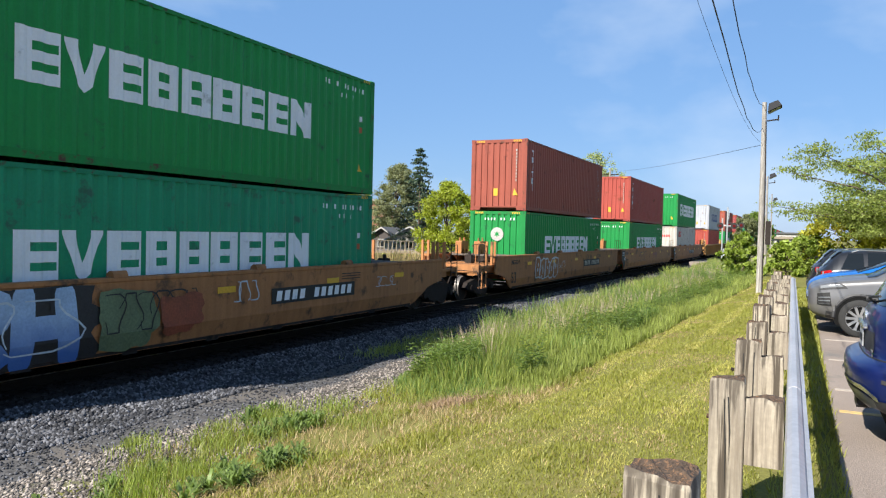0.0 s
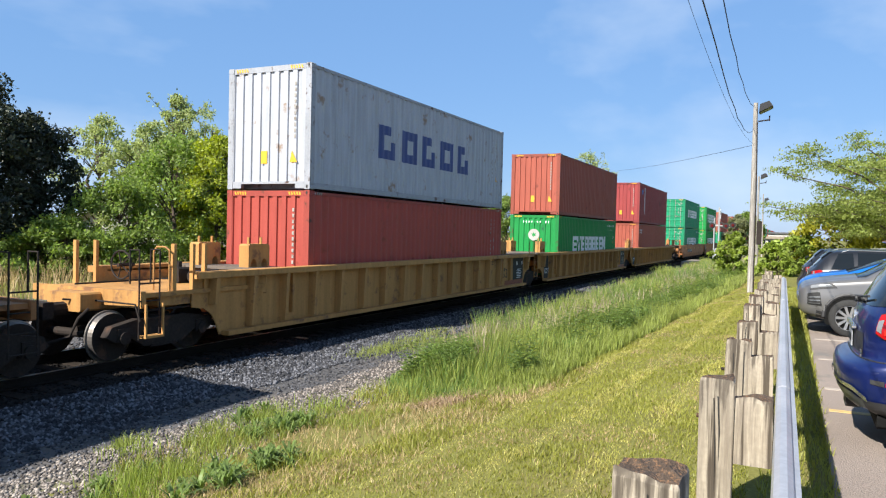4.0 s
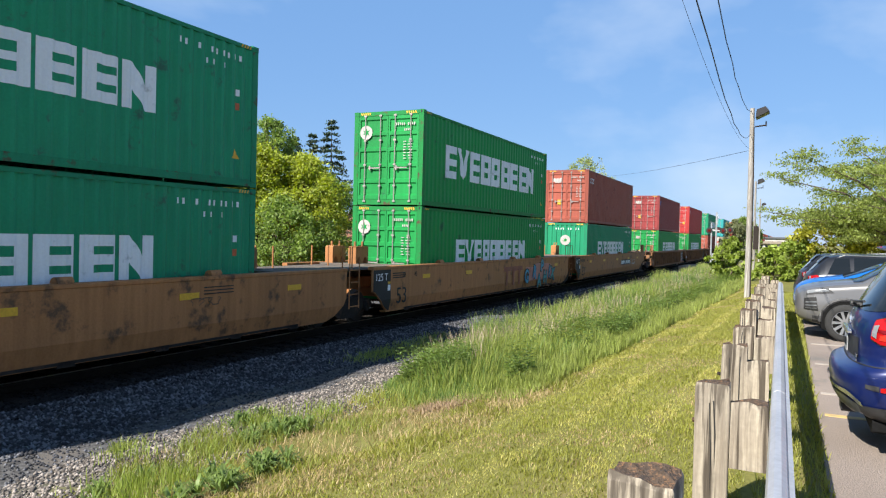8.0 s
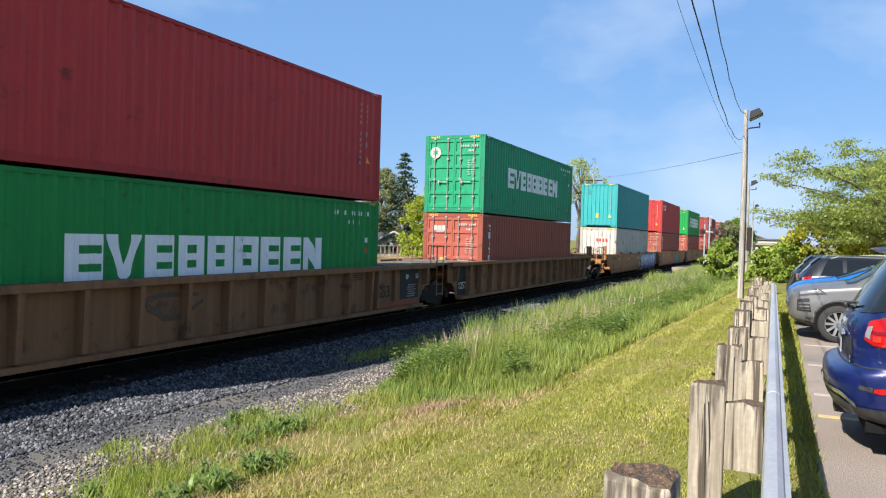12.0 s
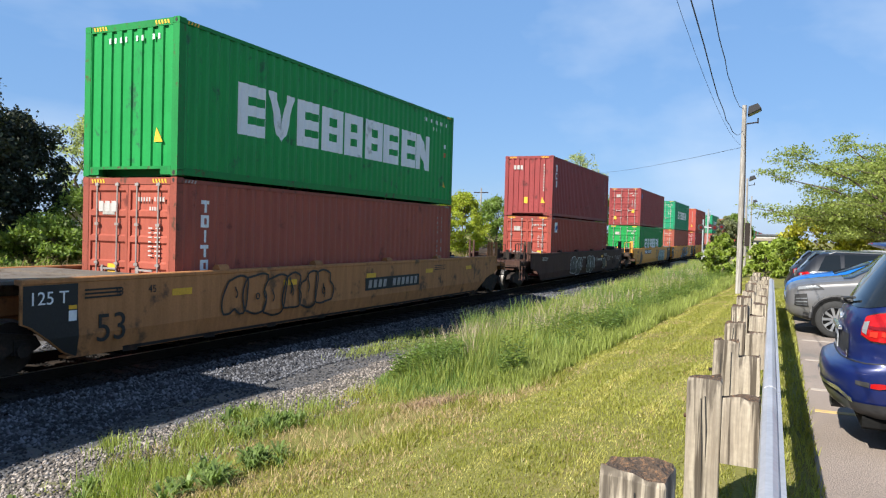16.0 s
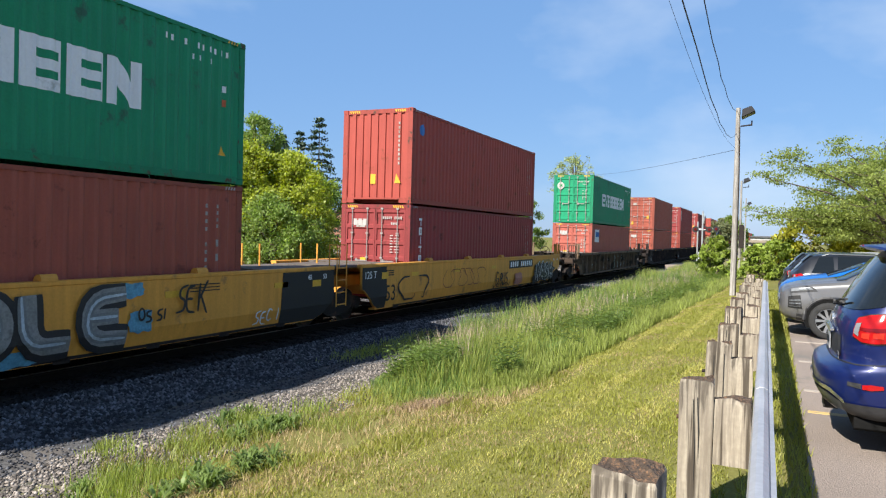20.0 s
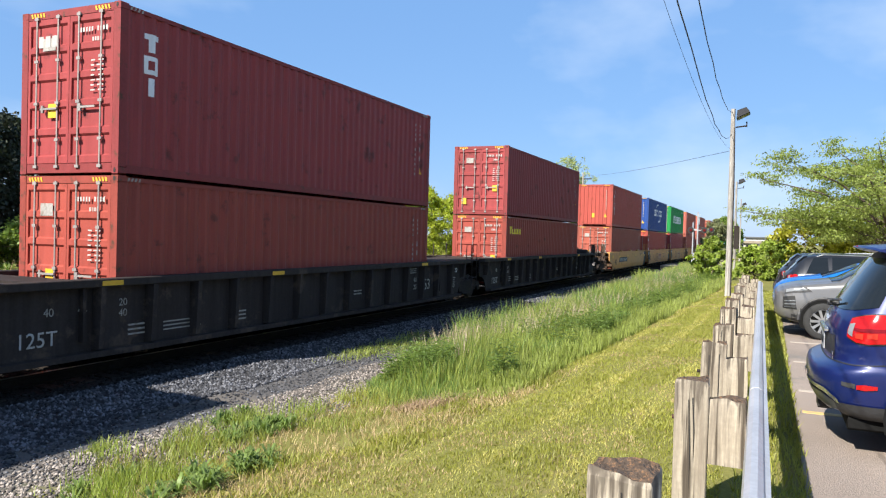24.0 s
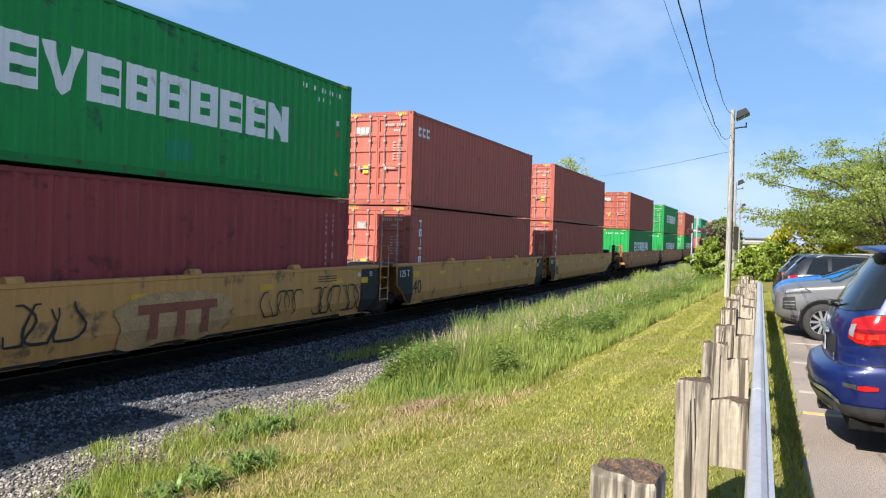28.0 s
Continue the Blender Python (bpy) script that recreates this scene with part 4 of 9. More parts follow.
LOGOS = {
    # name: list of (part name, material, cells)
    "wide": [("word_block", WHITE, big_word(1.58, 10.57, 0.98, 2.03))],
    "low": [("word_block", WHITE, big_word(2.60, 9.58, 1.12, 1.91))],
    "upright": [("word_block", WHITE, upright_word(6, 0.66, 2.50, 0.235, 0.285))],
    "upright_dot": [("word_block", WHITE, upright_word(8, 1.95, 2.62, 0.22, 0.24)), ("emblem", BLUEMARK, ring_cells(1.15, 2.28, 0.20))],
    "dot": [("emblem", BLUEMARK, ring_cells(0.75, 2.30, 0.18))],
    "tall": [("word_block", WHITE, upright_word(3, 0.55, 2.50, 0.32, 0.385))],
    "red": [("word_block", REDMARK, [[*(rect(1.10 + i * 0.38, 1.22 + i * 0.38, 1.98, 2.47), rect(1.22 + i * 0.38, 1.33 + i * 0.38, 2.34, 2.47),
                                     rect(1.22 + i * 0.38, 1.33 + i * 0.38, 1.98, 2.11), rect(1.33 + i * 0.38, 1.43 + i * 0.38, 1.98, 2.47 if i < 2 else 2.2))] for i in range(4)])],
    "five": [("word_block", NAVYMARK, [[*(rect(3.10 + i * 1.25, 3.40 + i * 1.25, 1.02, 1.92), rect(3.40 + i * 1.25, 3.75 + i * 1.25, 1.02, 1.27),
                                       rect(3.40 + i * 1.25, 3.75 + i * 1.25, 1.67, 1.92), rect(3.75 + i * 1.25, 4.0 + i * 1.25, 1.02, 1.92 if i % 2 else 1.5))] for i in range(5)])],
    "gold": [("word_block", GOLD, [[rect(0.45, 0.80, 2.36, 2.46), rect(0.57, 0.69, 2.14, 2.36)]] + [[*
              (rect(0.84 + i * 0.31, 0.94 + i * 0.31, 2.14, 2.37), rect(0.94 + i * 0.31, 1.02 + i * 0.31, 2.14, 2.21), rect(1.02 + i * 0.31, 1.11 + i * 0.31, 2.14, 2.37))] for i in range(4)])],
    "short": [("word_block", WHITE, [[*(rect(0.42 + i * 0.29, 0.52 + i * 0.29, 2.18, 2.46), rect(0.52 + i * 0.29, 0.66 + i * 0.29, 2.38, 2.46), rect(0.52 + i * 0.29, 0.66 + i * 0.29, 2.18, 2.26))] for i in range(3)])],
    "arcs": [("word_block", WHITE, [[*(rect(3.55 + i * 0.74, 3.77 + i * 0.74, 1.42, 2.02), rect(3.77 + i * 0.74, 4.14 + i * 0.74, 1.42, 1.58),
              rect(3.77 + i * 0.74, 4.14 + i * 0.74, 1.86, 2.02))] for i in range(7) if i != 3]), ("swoosh", WHITE, arc_cells(6.0, 1.72, 1.45, 0.80, 1.2, 2.75, 0.15)), ("swoosh", WHITE, arc_cells(6.6, 1.72, 1.45, 0.80, 4.34, 5.9, 0.15))],
    "square": [("emblem", WHITE, [rect(0.66, 1.08, 2.14, 2.62)]), ("emblem_band", BLUEMARK, [(0.70, 1.04, 2.18, 2.36, 2.3, 2.5)])],
    "sticker": [("emblem", WHITE, [rect(0.85, 2.05, 1.78, 2.55)]), ("emblem_band", BLUEMARK, [rect(1.0, 1.9, 2.1, 2.4)])],
    "patched": [("word_block", WHITE, big_word(2.60, 9.58, 1.12, 1.91)), ("repair_patch", BOX["g"], [rect(5.9, 6.57, 0.38, 0.74)])],
    "large": [("word_block", WHITE, [[*(rect(0.80 + i * 0.46, 0.96 + i * 0.46, 2.02, 2.48), rect(0.96 + i * 0.46, 1.18 + i * 0.46, 2.35, 2.48), rect(0.96 + i * 0.46, 1.18 + i * 0.46, 2.02, 2.15))] for i in range(3)])],
    "none": [],
}


def mark_meshes(key):
    def make():
        out = []
        for i, (name, m, cells) in enumerate(LOGOS[key]):
            for group in cells if isinstance(cells[0], list) else [cells]:
                s = on_side(Shape(), group)
                if name == "emblem_band":
                    s.v = [(x, y - 0.004, z) for x, y, z in s.v]
                me = s.mesh(name, m)
                if name == "swoosh":
                    bm = bmesh.new()
                    bm.from_mesh(me)
                    bmesh.ops.remove_doubles(bm, verts=bm.verts, dist=0.012)
                    bm.to_mesh(me)
                    bm.free()
                out.append((name, me))
        return out
    return once(("logo", key), make)


def end_marks(kind, key, tall):
    """Painted marks on the end that faces back along the train."""
    def make():
        out = []
        x = -0.004
        if kind == "plain":
            s = Shape()
            for i in range(10):
                if tall:
                    s.box(x, -0.80, 2.40 - i * 0.135, x + 0.003, -0.745, 2.48 - i * 0.135)
                elif i not in (2, 5):
                    s.box(x, -0.75 + i * 0.14, 2.52, x + 0.003, -0.705 + i * 0.14, 2.62)
            out.append(("identity_marks", s.mesh("identity_marks", GREYED if tall else WHITE)))
            out.append(("caution_label", Shape().add([(x, -0.86, 0.62), (x, -0.64, 0.62), (x, -0.70, 0.90)], [(0, 2, 1)]).mesh("caution_label", YELLOW)))
            if tall:
                out.append(("notice", Shape().box(x, 0.02, 0.60, x + 0.003, 0.20, 0.90).mesh("notice", YELLOW)))
        else:
            s = Shape()
            for i in range(11):
                if i not in (4, 10):
                    s.box(x, -0.92 + i * 0.068, 2.44, x + 0.003, -0.885 + i * 0.068, 2.52)
            s.box(x, -0.93, 2.43, x + 0.003, -0.92, 2.53)
            out.append(("identity_number", s.mesh("identity_number", LETTERS)))
            s = Shape()
            for i in range(4):
                s.box(x, -0.78 + i * 0.06, 2.27, x + 0.003, -0.745 + i * 0.06, 2.34)
            out.append(("type_code", s.mesh("type_code", LETTERS)))
            s = Shape()
            for i in range(7):
                s.box(x, -0.84, 1.42 + i * 0.085, x + 0.003, -0.72 + 0.02 * (i % 3), 1.445 + i * 0.085)
                s.box(x, -0.64 + 0.02 * (i % 2), 1.42 + i * 0.085, x + 0.003, -0.54, 1.445 + i * 0.085)
            out.append(("weight_table", s.mesh("weight_table", LETTERS)))
            y0 = -0.74 if key == "yellow" else 0.30
            if key != "round":
                out.append(("caution_label", Shape().box(x - 0.004, y0, 0.99, x - 0.001, y0 + 0.20, 1.24).mesh("caution_label", YELLOW)))
                out.append(("notice", Shape().box(x, 0.34, 2.18, x + 0.003, 0.66, 2.40).mesh("notice", GREYED)))
        if key == "round":
            n = 18
            y0, z0 = (0.0, 1.95) if kind == "plain" else (0.78, 2.25)
            k = 0.28 if kind == "plain" else 0.22
            ring = [(y0 + k * math.cos(6.2832 * i / n), z0 + k * math.sin(6.2832 * i / n)) for i in range(n)]
            out.append(("round_emblem", Shape().prism(ring, x, x + 0.003).mesh("round_emblem", LETTERS)))
            out.append(("emblem_star", Shape().prism([(y0 + (0.14 if i % 2 else 0.06) * math.cos(6.2832 * i / 12), z0 + (0.14 if i % 2 else 0.06) * math.sin(6.2832 * i / 12)) for i in range(12)],
                                                    x - 0.004, x - 0.001).mesh("emblem_star", BOX["G"])))
        if key == "yellow":
            out.append(("notice", Shape().box(x, 0.62, 0.44, x + 0.003, 0.84, 0.70).mesh("notice", YELLOW)))
        if key == "red":
            s = Shape()
            for i in range(4):
                s.box(x, -0.62 + i * 0.2, 1.96, x + 0.003, -0.49 + i * 0.2, 2.16)
            out.append(("word_block", s.mesh("word_block", REDMARK)))
        if key == "white":
            s = Shape()
            for i in range(3):
                s.box(x - 0.004, 0.30 + i * 0.17, 2.24, x - 0.001, 0.42 + i * 0.17, 2.44)
            out.append(("word_block", s.mesh("word_block", LETTERS)))
        return out
    return once(("endmarks", kind, key, tall), make)


COLOURS = {"P": "salmon-red", "G": "bright green", "g": "sea-green", "B": "red-brown", "K": "deep red", "M": "maroon", "O": "orange-brown", "R": "bright red", "W": "off-white", "S": "pale grey", "T": "teal", "N": "navy blue"}
PALE_STRIPES = {"B", "K", "M", "R", "g"}


def container(colour, logo, end, mark, rng, upper):
    """A forty-foot high-cube container; its origin is the near bottom end at the centre line."""
    c = new("shipping_container")
    m = BOX[colour]
    where = "stacked on another" if upper else "low in a well car"
    word = {"wide": " with huge white marks", "low": " with white marks", "patched": " with white marks, patched", "none": "", "arcs": " with white arcs", "red": " with red marks",
            "gold": " with yellow mark", "five": " with blue marks"}.get(logo, " with small mark")
    tagged(c, f"{COLOURS[colour]} steel container{word}, {where}", "shipping container", group="containers on the train")
    piece("side_panel", side_mesh(m), c)
    piece("side_panel", side_mesh(m), c, pose(LEN, 0, 0, 0, 0, 180))
    piece("frame", frame_mesh(m, end == "plain"), c)
    piece("roof", roof_mesh(m), c)
    cm = casting_mesh(m)
    for x in (0.088, LEN - 0.088):
        for y in (-WID / 2 + 0.079, WID / 2 - 0.079):
            for z in (0.0595, HGT - 0.0595):
                k = piece("corner_casting", cm, c, (x, y, z))
                if x < 1 and y < 0:
                    piece("casting_hole", hole_mesh(), k, (-0.0885, 0, 0))
    piece("end_panel", end_mesh(m), c, pose(LEN, 0, 0, 0, 0, 180))
    if end == "plain":
        piece("end_panel", end_mesh(m), c)
    else:
        dm = door_mesh(m)
        for y in (-1.05, 0.005):
            d = piece("door", dm, c, (0.0, y, 0.0))
            for yy in (0.26, 0.80):
                piece("lock_rod", rod_mesh(), d, (0.0, yy, 0.0))
            piece("door_handle", handle_mesh(), d, (0.0, 0.26 if y > -0.5 else 0.38, 0.0))
    # chevron stripes on the top rail
    for y0 in (-0.98, 0.62):
        def chevrons(y0=y0):
            st = Shape()
            for i in range(5):
                st.add([(-0.002, y0 + i * 0.075, HGT - 0.11), (-0.002, y0 + i * 0.075 + 0.04, HGT - 0.11), (-0.002, y0 + i * 0.075 + 0.065, HGT - 0.035), (-0.002, y0 + i * 0.075 + 0.025, HGT - 0.035)], [(0, 1, 2, 3)])
            return st.mesh("warning_stripes", YELLOW)
        piece("warning_stripes", once(("stripes", y0), chevrons), c)
    for name, me in mark_meshes(logo):
        piece(name, me, c)
    tall = colour not in "Gg"
    for i, shape in enumerate(small_marks(tall)):
        piece("identity_mark", once(("idmark", tall, i), lambda: on_side(Shape(), [shape]).mesh("identity_mark", GREYED if tall else WHITE)), c)
    zl = 0.98 if tall else 0.55
    piece("caution_label", once(("sidecaution", tall), lambda: on_side(Shape(), [(11.46, 11.57, zl, zl + 0.01, zl, zl + 0.19), (11.57, 11.68, zl, zl + 0.19, zl, zl + 0.01)]).mesh("caution_label", YELLOW)), c)
    if not tall:
        piece("placard", once("placard", lambda: on_side(Shape(), [rect(11.57, 11.67, 1.52, 1.66)]).mesh("placard", SPRAY_RED)), c, label="orange-red placard")
    # slanting dashes on the side's top rail near both corners
    for x0 in (0.20, LEN - 0.52):
        def dashes(x0=x0):
            d = Shape()
            for i in range(4):
                x = x0 + i * 0.08
                d.add([(x, -WID / 2 + 0.001, HGT - 0.098), (x + 0.04, -WID / 2 + 0.001, HGT - 0.098), (x + 0.065, -WID / 2 + 0.001, HGT - 0.038), (x + 0.025, -WID / 2 + 0.001, HGT - 0.038)], [(0, 1, 2, 3)])
            return d.mesh("edge_dashes", YELLOW if not tall else GREYED)
        piece("edge_dashes", once(("dashes", x0, tall), dashes), c)
    for name, me in end_marks(end, mark, colour not in "Gg"):
        piece(name, me, c)
    return c


# ---- well cars ----


def side_outline(xl, xr, style="smooth", ends="EE"):
    """The sill plate's outline in x and z, with its ends cut up over the trucks."""
    if style != "smooth":
        left = [(xl, 0.95), (xl + 0.02, 0.84), (xl + 0.30, 0.80), (xl + 0.52, 0.68), (xl + 0.66, 0.46), (xl + 0.74, 0.26)]
        return left + [(xl + xr - x, z) for x, z in left[::-1]] + [(xr, 1.42), (xl, 1.42)]
    cut = {"E": [(0.0, 0.86), (0.5, 0.80), (0.95, 0.70), (1.55, 0.34), (1.80, 0.26)], "A": [(0.0, 0.78), (0.10, 0.62), (0.42, 0.36), (0.72, 0.26)]}
    first = cut["E"] if ends[0] == "E" else [(0.0, 0.85), (0.15, 0.79), (0.72, 0.36), (0.95, 0.26)]
    return [(xl + a, z) for a, z in first] + [(xr - a, z) for a, z in cut[ends[1]][::-1]] + [(xr, 1.42), (xl, 1.42)]


CREASE, TUCK = 0.60, 0.24


def drape(shape):
    """Marks on a smooth side follow it where it tucks in below the crease; faces are cut along the crease."""
    out, seen = Shape(), {}

    def vertex(q):
        x, y, z = q
        y += max(0.0, CREASE - z) * TUCK
        key = (round(x, 5), round(y, 5), round(z, 5))
        if key not in seen:
            seen[key] = len(out.v)
            out.v.append((x, y, z))
        return seen[key]
    for face in shape.f:
        ring = [shape.v[i] for i in face]
        for sign in (1, -1):
            part_ = []
            for p_, q_ in zip(ring, ring[1:] + ring[:1]):
                da, db = (p_[2] - CREASE) * sign, (q_[2] - CREASE) * sign
                if da >= 0:
                    part_.append(p_)
                if da * db < 0:
                    k = da / (da - db)
                    part_.append(tuple(u + (w - u) * k for u, w in zip(p_, q_)))
            ids = [vertex(q) for q in part_]
            ids = [i for i, j in zip(ids, ids[1:] + ids[:1]) if i != j]
            if len(set(ids)) >= 3 and (max(q[2] for q in part_) - min(q[2] for q in part_) > 1e-6 or sign == 1):
                out.f.append(tuple(dict.fromkeys(ids)))
    return out


def sill_mesh(style, xl, xr, mat, ends):
    def make():
        s = Shape()
        y = -1.46
        if style == "smooth":
            ring = side_outline(xl, xr, style, ends)
            side = drape(Shape().plate(ring, y, y + 0.05))
            s.add(side.v, side.f)
            s.box(xl, y - 0.015, 1.42, xr, y + 0.16, 1.50, c=0.015)
            s.prism([(y + 0.07, 0.25), (y + 0.25, 0.25), (y + 0.25, 0.29), (y + 0.065, 0.29)], xl + (1.9 if ends[0] == "E" else 0.8), xr - (1.9 if ends[1] == "E" else 0.8))
        else:
            s.plate(side_outline(xl, xr, style), y + 0.17, y + 0.20)
            s.box(xl, y - 0.03, 1.37, xr, y + 0.2, 1.50, c=0.012)
            s.box(xl + 0.8, y - 0.01, 0.24, xr - 0.8, y + 0.169, 0.33)
            x = xl + 0.5
            n = int((xr - xl - 1.0) / 1.03)
            step = (xr - xl - 1.0) / n
            for i in range(n + 1):
                x = xl + 0.5 + i * step
                if "black" in mat.name and -8.25 < x < -7.0:
                    continue   # a plain panel for the lettering
                low, wide = 0.334 if min(x - xl, xr - x) > 0.8 else 0.86, 0.05
                if ends[1] == "A" and "black" not in mat.name and i in (n - 1, n - 2):
                    if i == n - 1:
                        continue   # a clear bay for the black panel
                    x, wide = xr - 3.36, 0.13
                s.add([(x - wide - 0.02, y + 0.169, low), (x + wide + 0.02, y + 0.169, low), (x + wide, y + 0.02, low + 0.03), (x - wide, y + 0.02, low + 0.03),
                       (x - wide - 0.02, y + 0.169, 1.369), (x + wide + 0.02, y + 0.169, 1.369), (x + wide, y - 0.028, 1.369), (x - wide, y - 0.028, 1.369)],
                      [(0, 3, 7, 4), (3, 2, 6, 7), (2, 1, 5, 6), (0, 1, 2, 3)])
        return s.mesh("side_sill", mat)
    return once(("sill", style, round(xl, 2), round(xr, 2), mat.name, ends), make)


def floor_mesh(xl, xr):
    def make():
        s = Shape()
        for i in range(9):
            x = xl + 2.0 + (xr - xl - 4.0) * i / 8
            s.box(x - 0.15, -1.40, 0.22, x + 0.15, 1.40, 0.315)
        s.box(xl + 1.9, -1.40, 0.26, xr - 1.9, -1.2, 0.312).box(xl + 1.9, 1.2, 0.26, xr - 1.9, 1.40, 0.312)
        return s.mesh("well_floor", IRON)
    return once(("floor", round(xl, 2), round(xr, 2)), make)


def platform_parts(kind, reach, mat):
    """The end of a well unit, drawn for the -x end: from the bulkhead at x = 0 out to x = -reach."""
    def make():
        out = [("deck", Shape().box(-0.9, -1.40, 1.42, -0.061, 1.40, 1.485)),
               ("bulkhead", Shape().box(-0.06, -1.39, 0.5, 0.0, 1.39, 1.43)),
               ("centre_sill", Shape().box(-reach, -0.42, 0.84, -0.061, 0.42, 1.16, c=0.03))]
        for y in (-1.15, 1.15):
            brace = Shape().add([(-0.9, y - 0.03, 1.42), (-0.9, y + 0.03, 1.42), (-0.061, y + 0.03, 1.42), (-0.061, y - 0.03, 1.42), (-0.061, y - 0.03, 0.7), (-0.061, y + 0.03, 0.7)],
                      [(0, 1, 2, 3), (0, 4, 5, 1), (0, 3, 4), (1, 5, 2), (3, 2, 5, 4)])
            out.append(("brace", brace))
        if kind == "E":
            out.append(("end_deck", Shape().box(-reach + 0.5, -1.34, 1.10, -0.901, 1.34, 1.18)))
            out.append(("end_sill", Shape().box(-reach + 0.42, -1.40, 0.93, -reach + 0.499, 1.40, 1.22, c=0.015)))
            out.append(("coupler", Shape().rod((-reach - 0.42, 0, 0.88), (-reach + 0.1, 0, 0.88), 0.12, 8).box(-reach - 0.5, -0.16, 0.74, -reach - 0.3, 0.16, 1.02)))
            out.append(("brake_hose", Shape().bend([(-reach + 0.1, -0.5, 0.9), (-reach - 0.1, -0.5, 0.75), (-reach - 0.2, -0.42, 0.45), (-reach - 0.45, -0.2, 0.35)], 0.025)))
            out.append(("step", Shape().box(-reach + 0.45, -1.46, 0.42, -reach + 0.85, -1.30, 0.46).box(-reach + 0.45, -1.46, 0.461, -reach + 0.48, -1.42, 1.0).box(-reach + 0.82, -1.46, 0.461, -reach + 0.85, -1.42, 1.0)))
            out.append(("draft_beam", Shape().box(-reach + 0.9, -1.25, 0.92, -1.3, -0.95, 1.099)))
            out.append(("draft_beam", Shape().box(-reach + 0.9, 0.95, 0.92, -1.3, 1.25, 1.099)))
        else:
            out.append(("pivot", Shape().rod((-reach, 0, 0.80), (-reach, 0, 1.2), 0.30, 12)))
            out.append(("walkway", Shape().box(-reach + 0.12, -1.0, 1.40, -0.901, 1.0, 1.45).box(-reach + 0.3, -0.3, 1.161, -1.2, 0.3, 1.399)))
        if kind == "E":
            out.append(("brake_pipe", Shape().bend([(-reach + 0.5, -1.18, 0.86), (-1.9, -1.18, 0.86), (-1.6, -1.05, 0.70), (-0.9, -1.05, 0.70)], 0.022).bend([(-reach + 0.45, 0.3, 1.26), (-2.2, 0.3, 1.26), (-1.6, -0.6, 1.26), (-1.0, -0.6, 1.26)], 0.018)))
            out.append(("uncoupling_lever", Shape().bend([(-reach - 0.1, -0.1, 1.05), (-reach + 0.30, -0.4, 1.02), (-reach + 0.36, -1.30, 1.0), (-reach + 0.36, -1.42, 0.72)], 0.018)))
            if "black" in mat.name or "faded" in mat.name:
                out.append(("air_reservoir", Shape().rod((-2.75, 0.15, 1.46), (-2.75, 1.0, 1.46), 0.24, 14).box(-2.85, 0.25, 1.181, -2.65, 0.35, 1.25).box(-2.85, 0.8, 1.181, -2.65, 0.9, 1.25)))
            out.append(("brake_cylinder", Shape().rod((-2.2, -0.55, 1.34), (-1.5, -0.55, 1.34), 0.13, 12).rod((-1.5, -0.55, 1.34), (-1.1, -0.55, 1.34), 0.03, 6)))
            out.append(("brake_valve", Shape().box(-2.15, -0.15, 1.181, -1.85, 0.12, 1.50, c=0.03).rod((-2.0, 0.0, 1.5), (-2.0, 0.0, 1.62), 0.06, 8)))
            out.append(("grab_iron", Shape().bend([(-1.02, -1.36, 1.0), (-1.02, -1.44, 1.0), (-1.02, -1.44, 1.34), (-1.02, -1.36, 1.34)], 0.014)))
        dark_ = ("coupler", "brake_hose", "pivot", "brake_pipe", "uncoupling_lever", "air_reservoir", "brake_cylinder", "brake_valve")
        base = GRIME if ("faded_yellow" in mat.name or "railcar_yellow" in mat.name or "worn" in mat.name) and kind == "E" else mat
        return [(n, sh.mesh(n, IRON if n in dark_ else DECK if n in ("deck", "walkway") and "black" not in mat.name else base)) for n, sh in out]
    return once(("platform", kind, round(reach, 2), mat.name), make)


def ladder_mesh(mat):
    def make():
        s = Shape()
        for x in (-0.22, 0.22):
            s.bend([(x, -1.52, 0.50), (x, -1.52, 2.02), (x, -1.30, 2.02), (x, -1.30, 1.44)], 0.017)
        for z in (0.55, 0.85, 1.15, 1.45):
            s.rod((-0.22, -1.52, z), (0.22, -1.52, z), 0.015, 6)
        return s.mesh("ladder", mat)
    return once(("ladder", mat.name), make)


def rail_mesh(mat):
    def make():
        s = Shape()
        s.bend([(0, 0, 0), (0, 0, 0.72), (0.0, 0.10, 0.78), (0.0, 0.30, 0.78), (0, 0.38, 0.70), (0, 0.38, 0)], 0.018)
        return s.mesh("handrail", mat)
    return once(("handrail", mat.name), make)


def stanchion_mesh(mat):
    return once(("stanchion", mat.name), lambda: Shape().box(-0.032, -0.04, 0, 0.032, 0.04, 0.84, c=0.01).mesh("stanchion", mat))


def guide_mesh(mat):
    """A container guide: an open bracket standing on the deck."""
    def make():
        s = Shape()
        s.plate([(-0.34, 0), (-0.26, 0), (-0.26, 0.10), (-0.21, 0.18), (-0.13, 0.18), (-0.08, 0.10), (-0.08, 0), (0.08, 0), (0.08, 0.10), (0.13, 0.18), (0.21, 0.18), (0.26, 0.10), (0.26, 0), (0.34, 0), (0.34, 0.46), (0.30, 0.50), (-0.30, 0.50), (-0.34, 0.46)], -0.10, 0.16)
        s.rod((-0.2, 0.03, 0.5), (-0.2, 0.03, 0.64), 0.03, 6).rod((0.2, 0.03, 0.5), (0.2, 0.03, 0.64), 0.03, 6)
        return s.mesh("container_guide", mat)
    return once(("guide", mat.name), make)


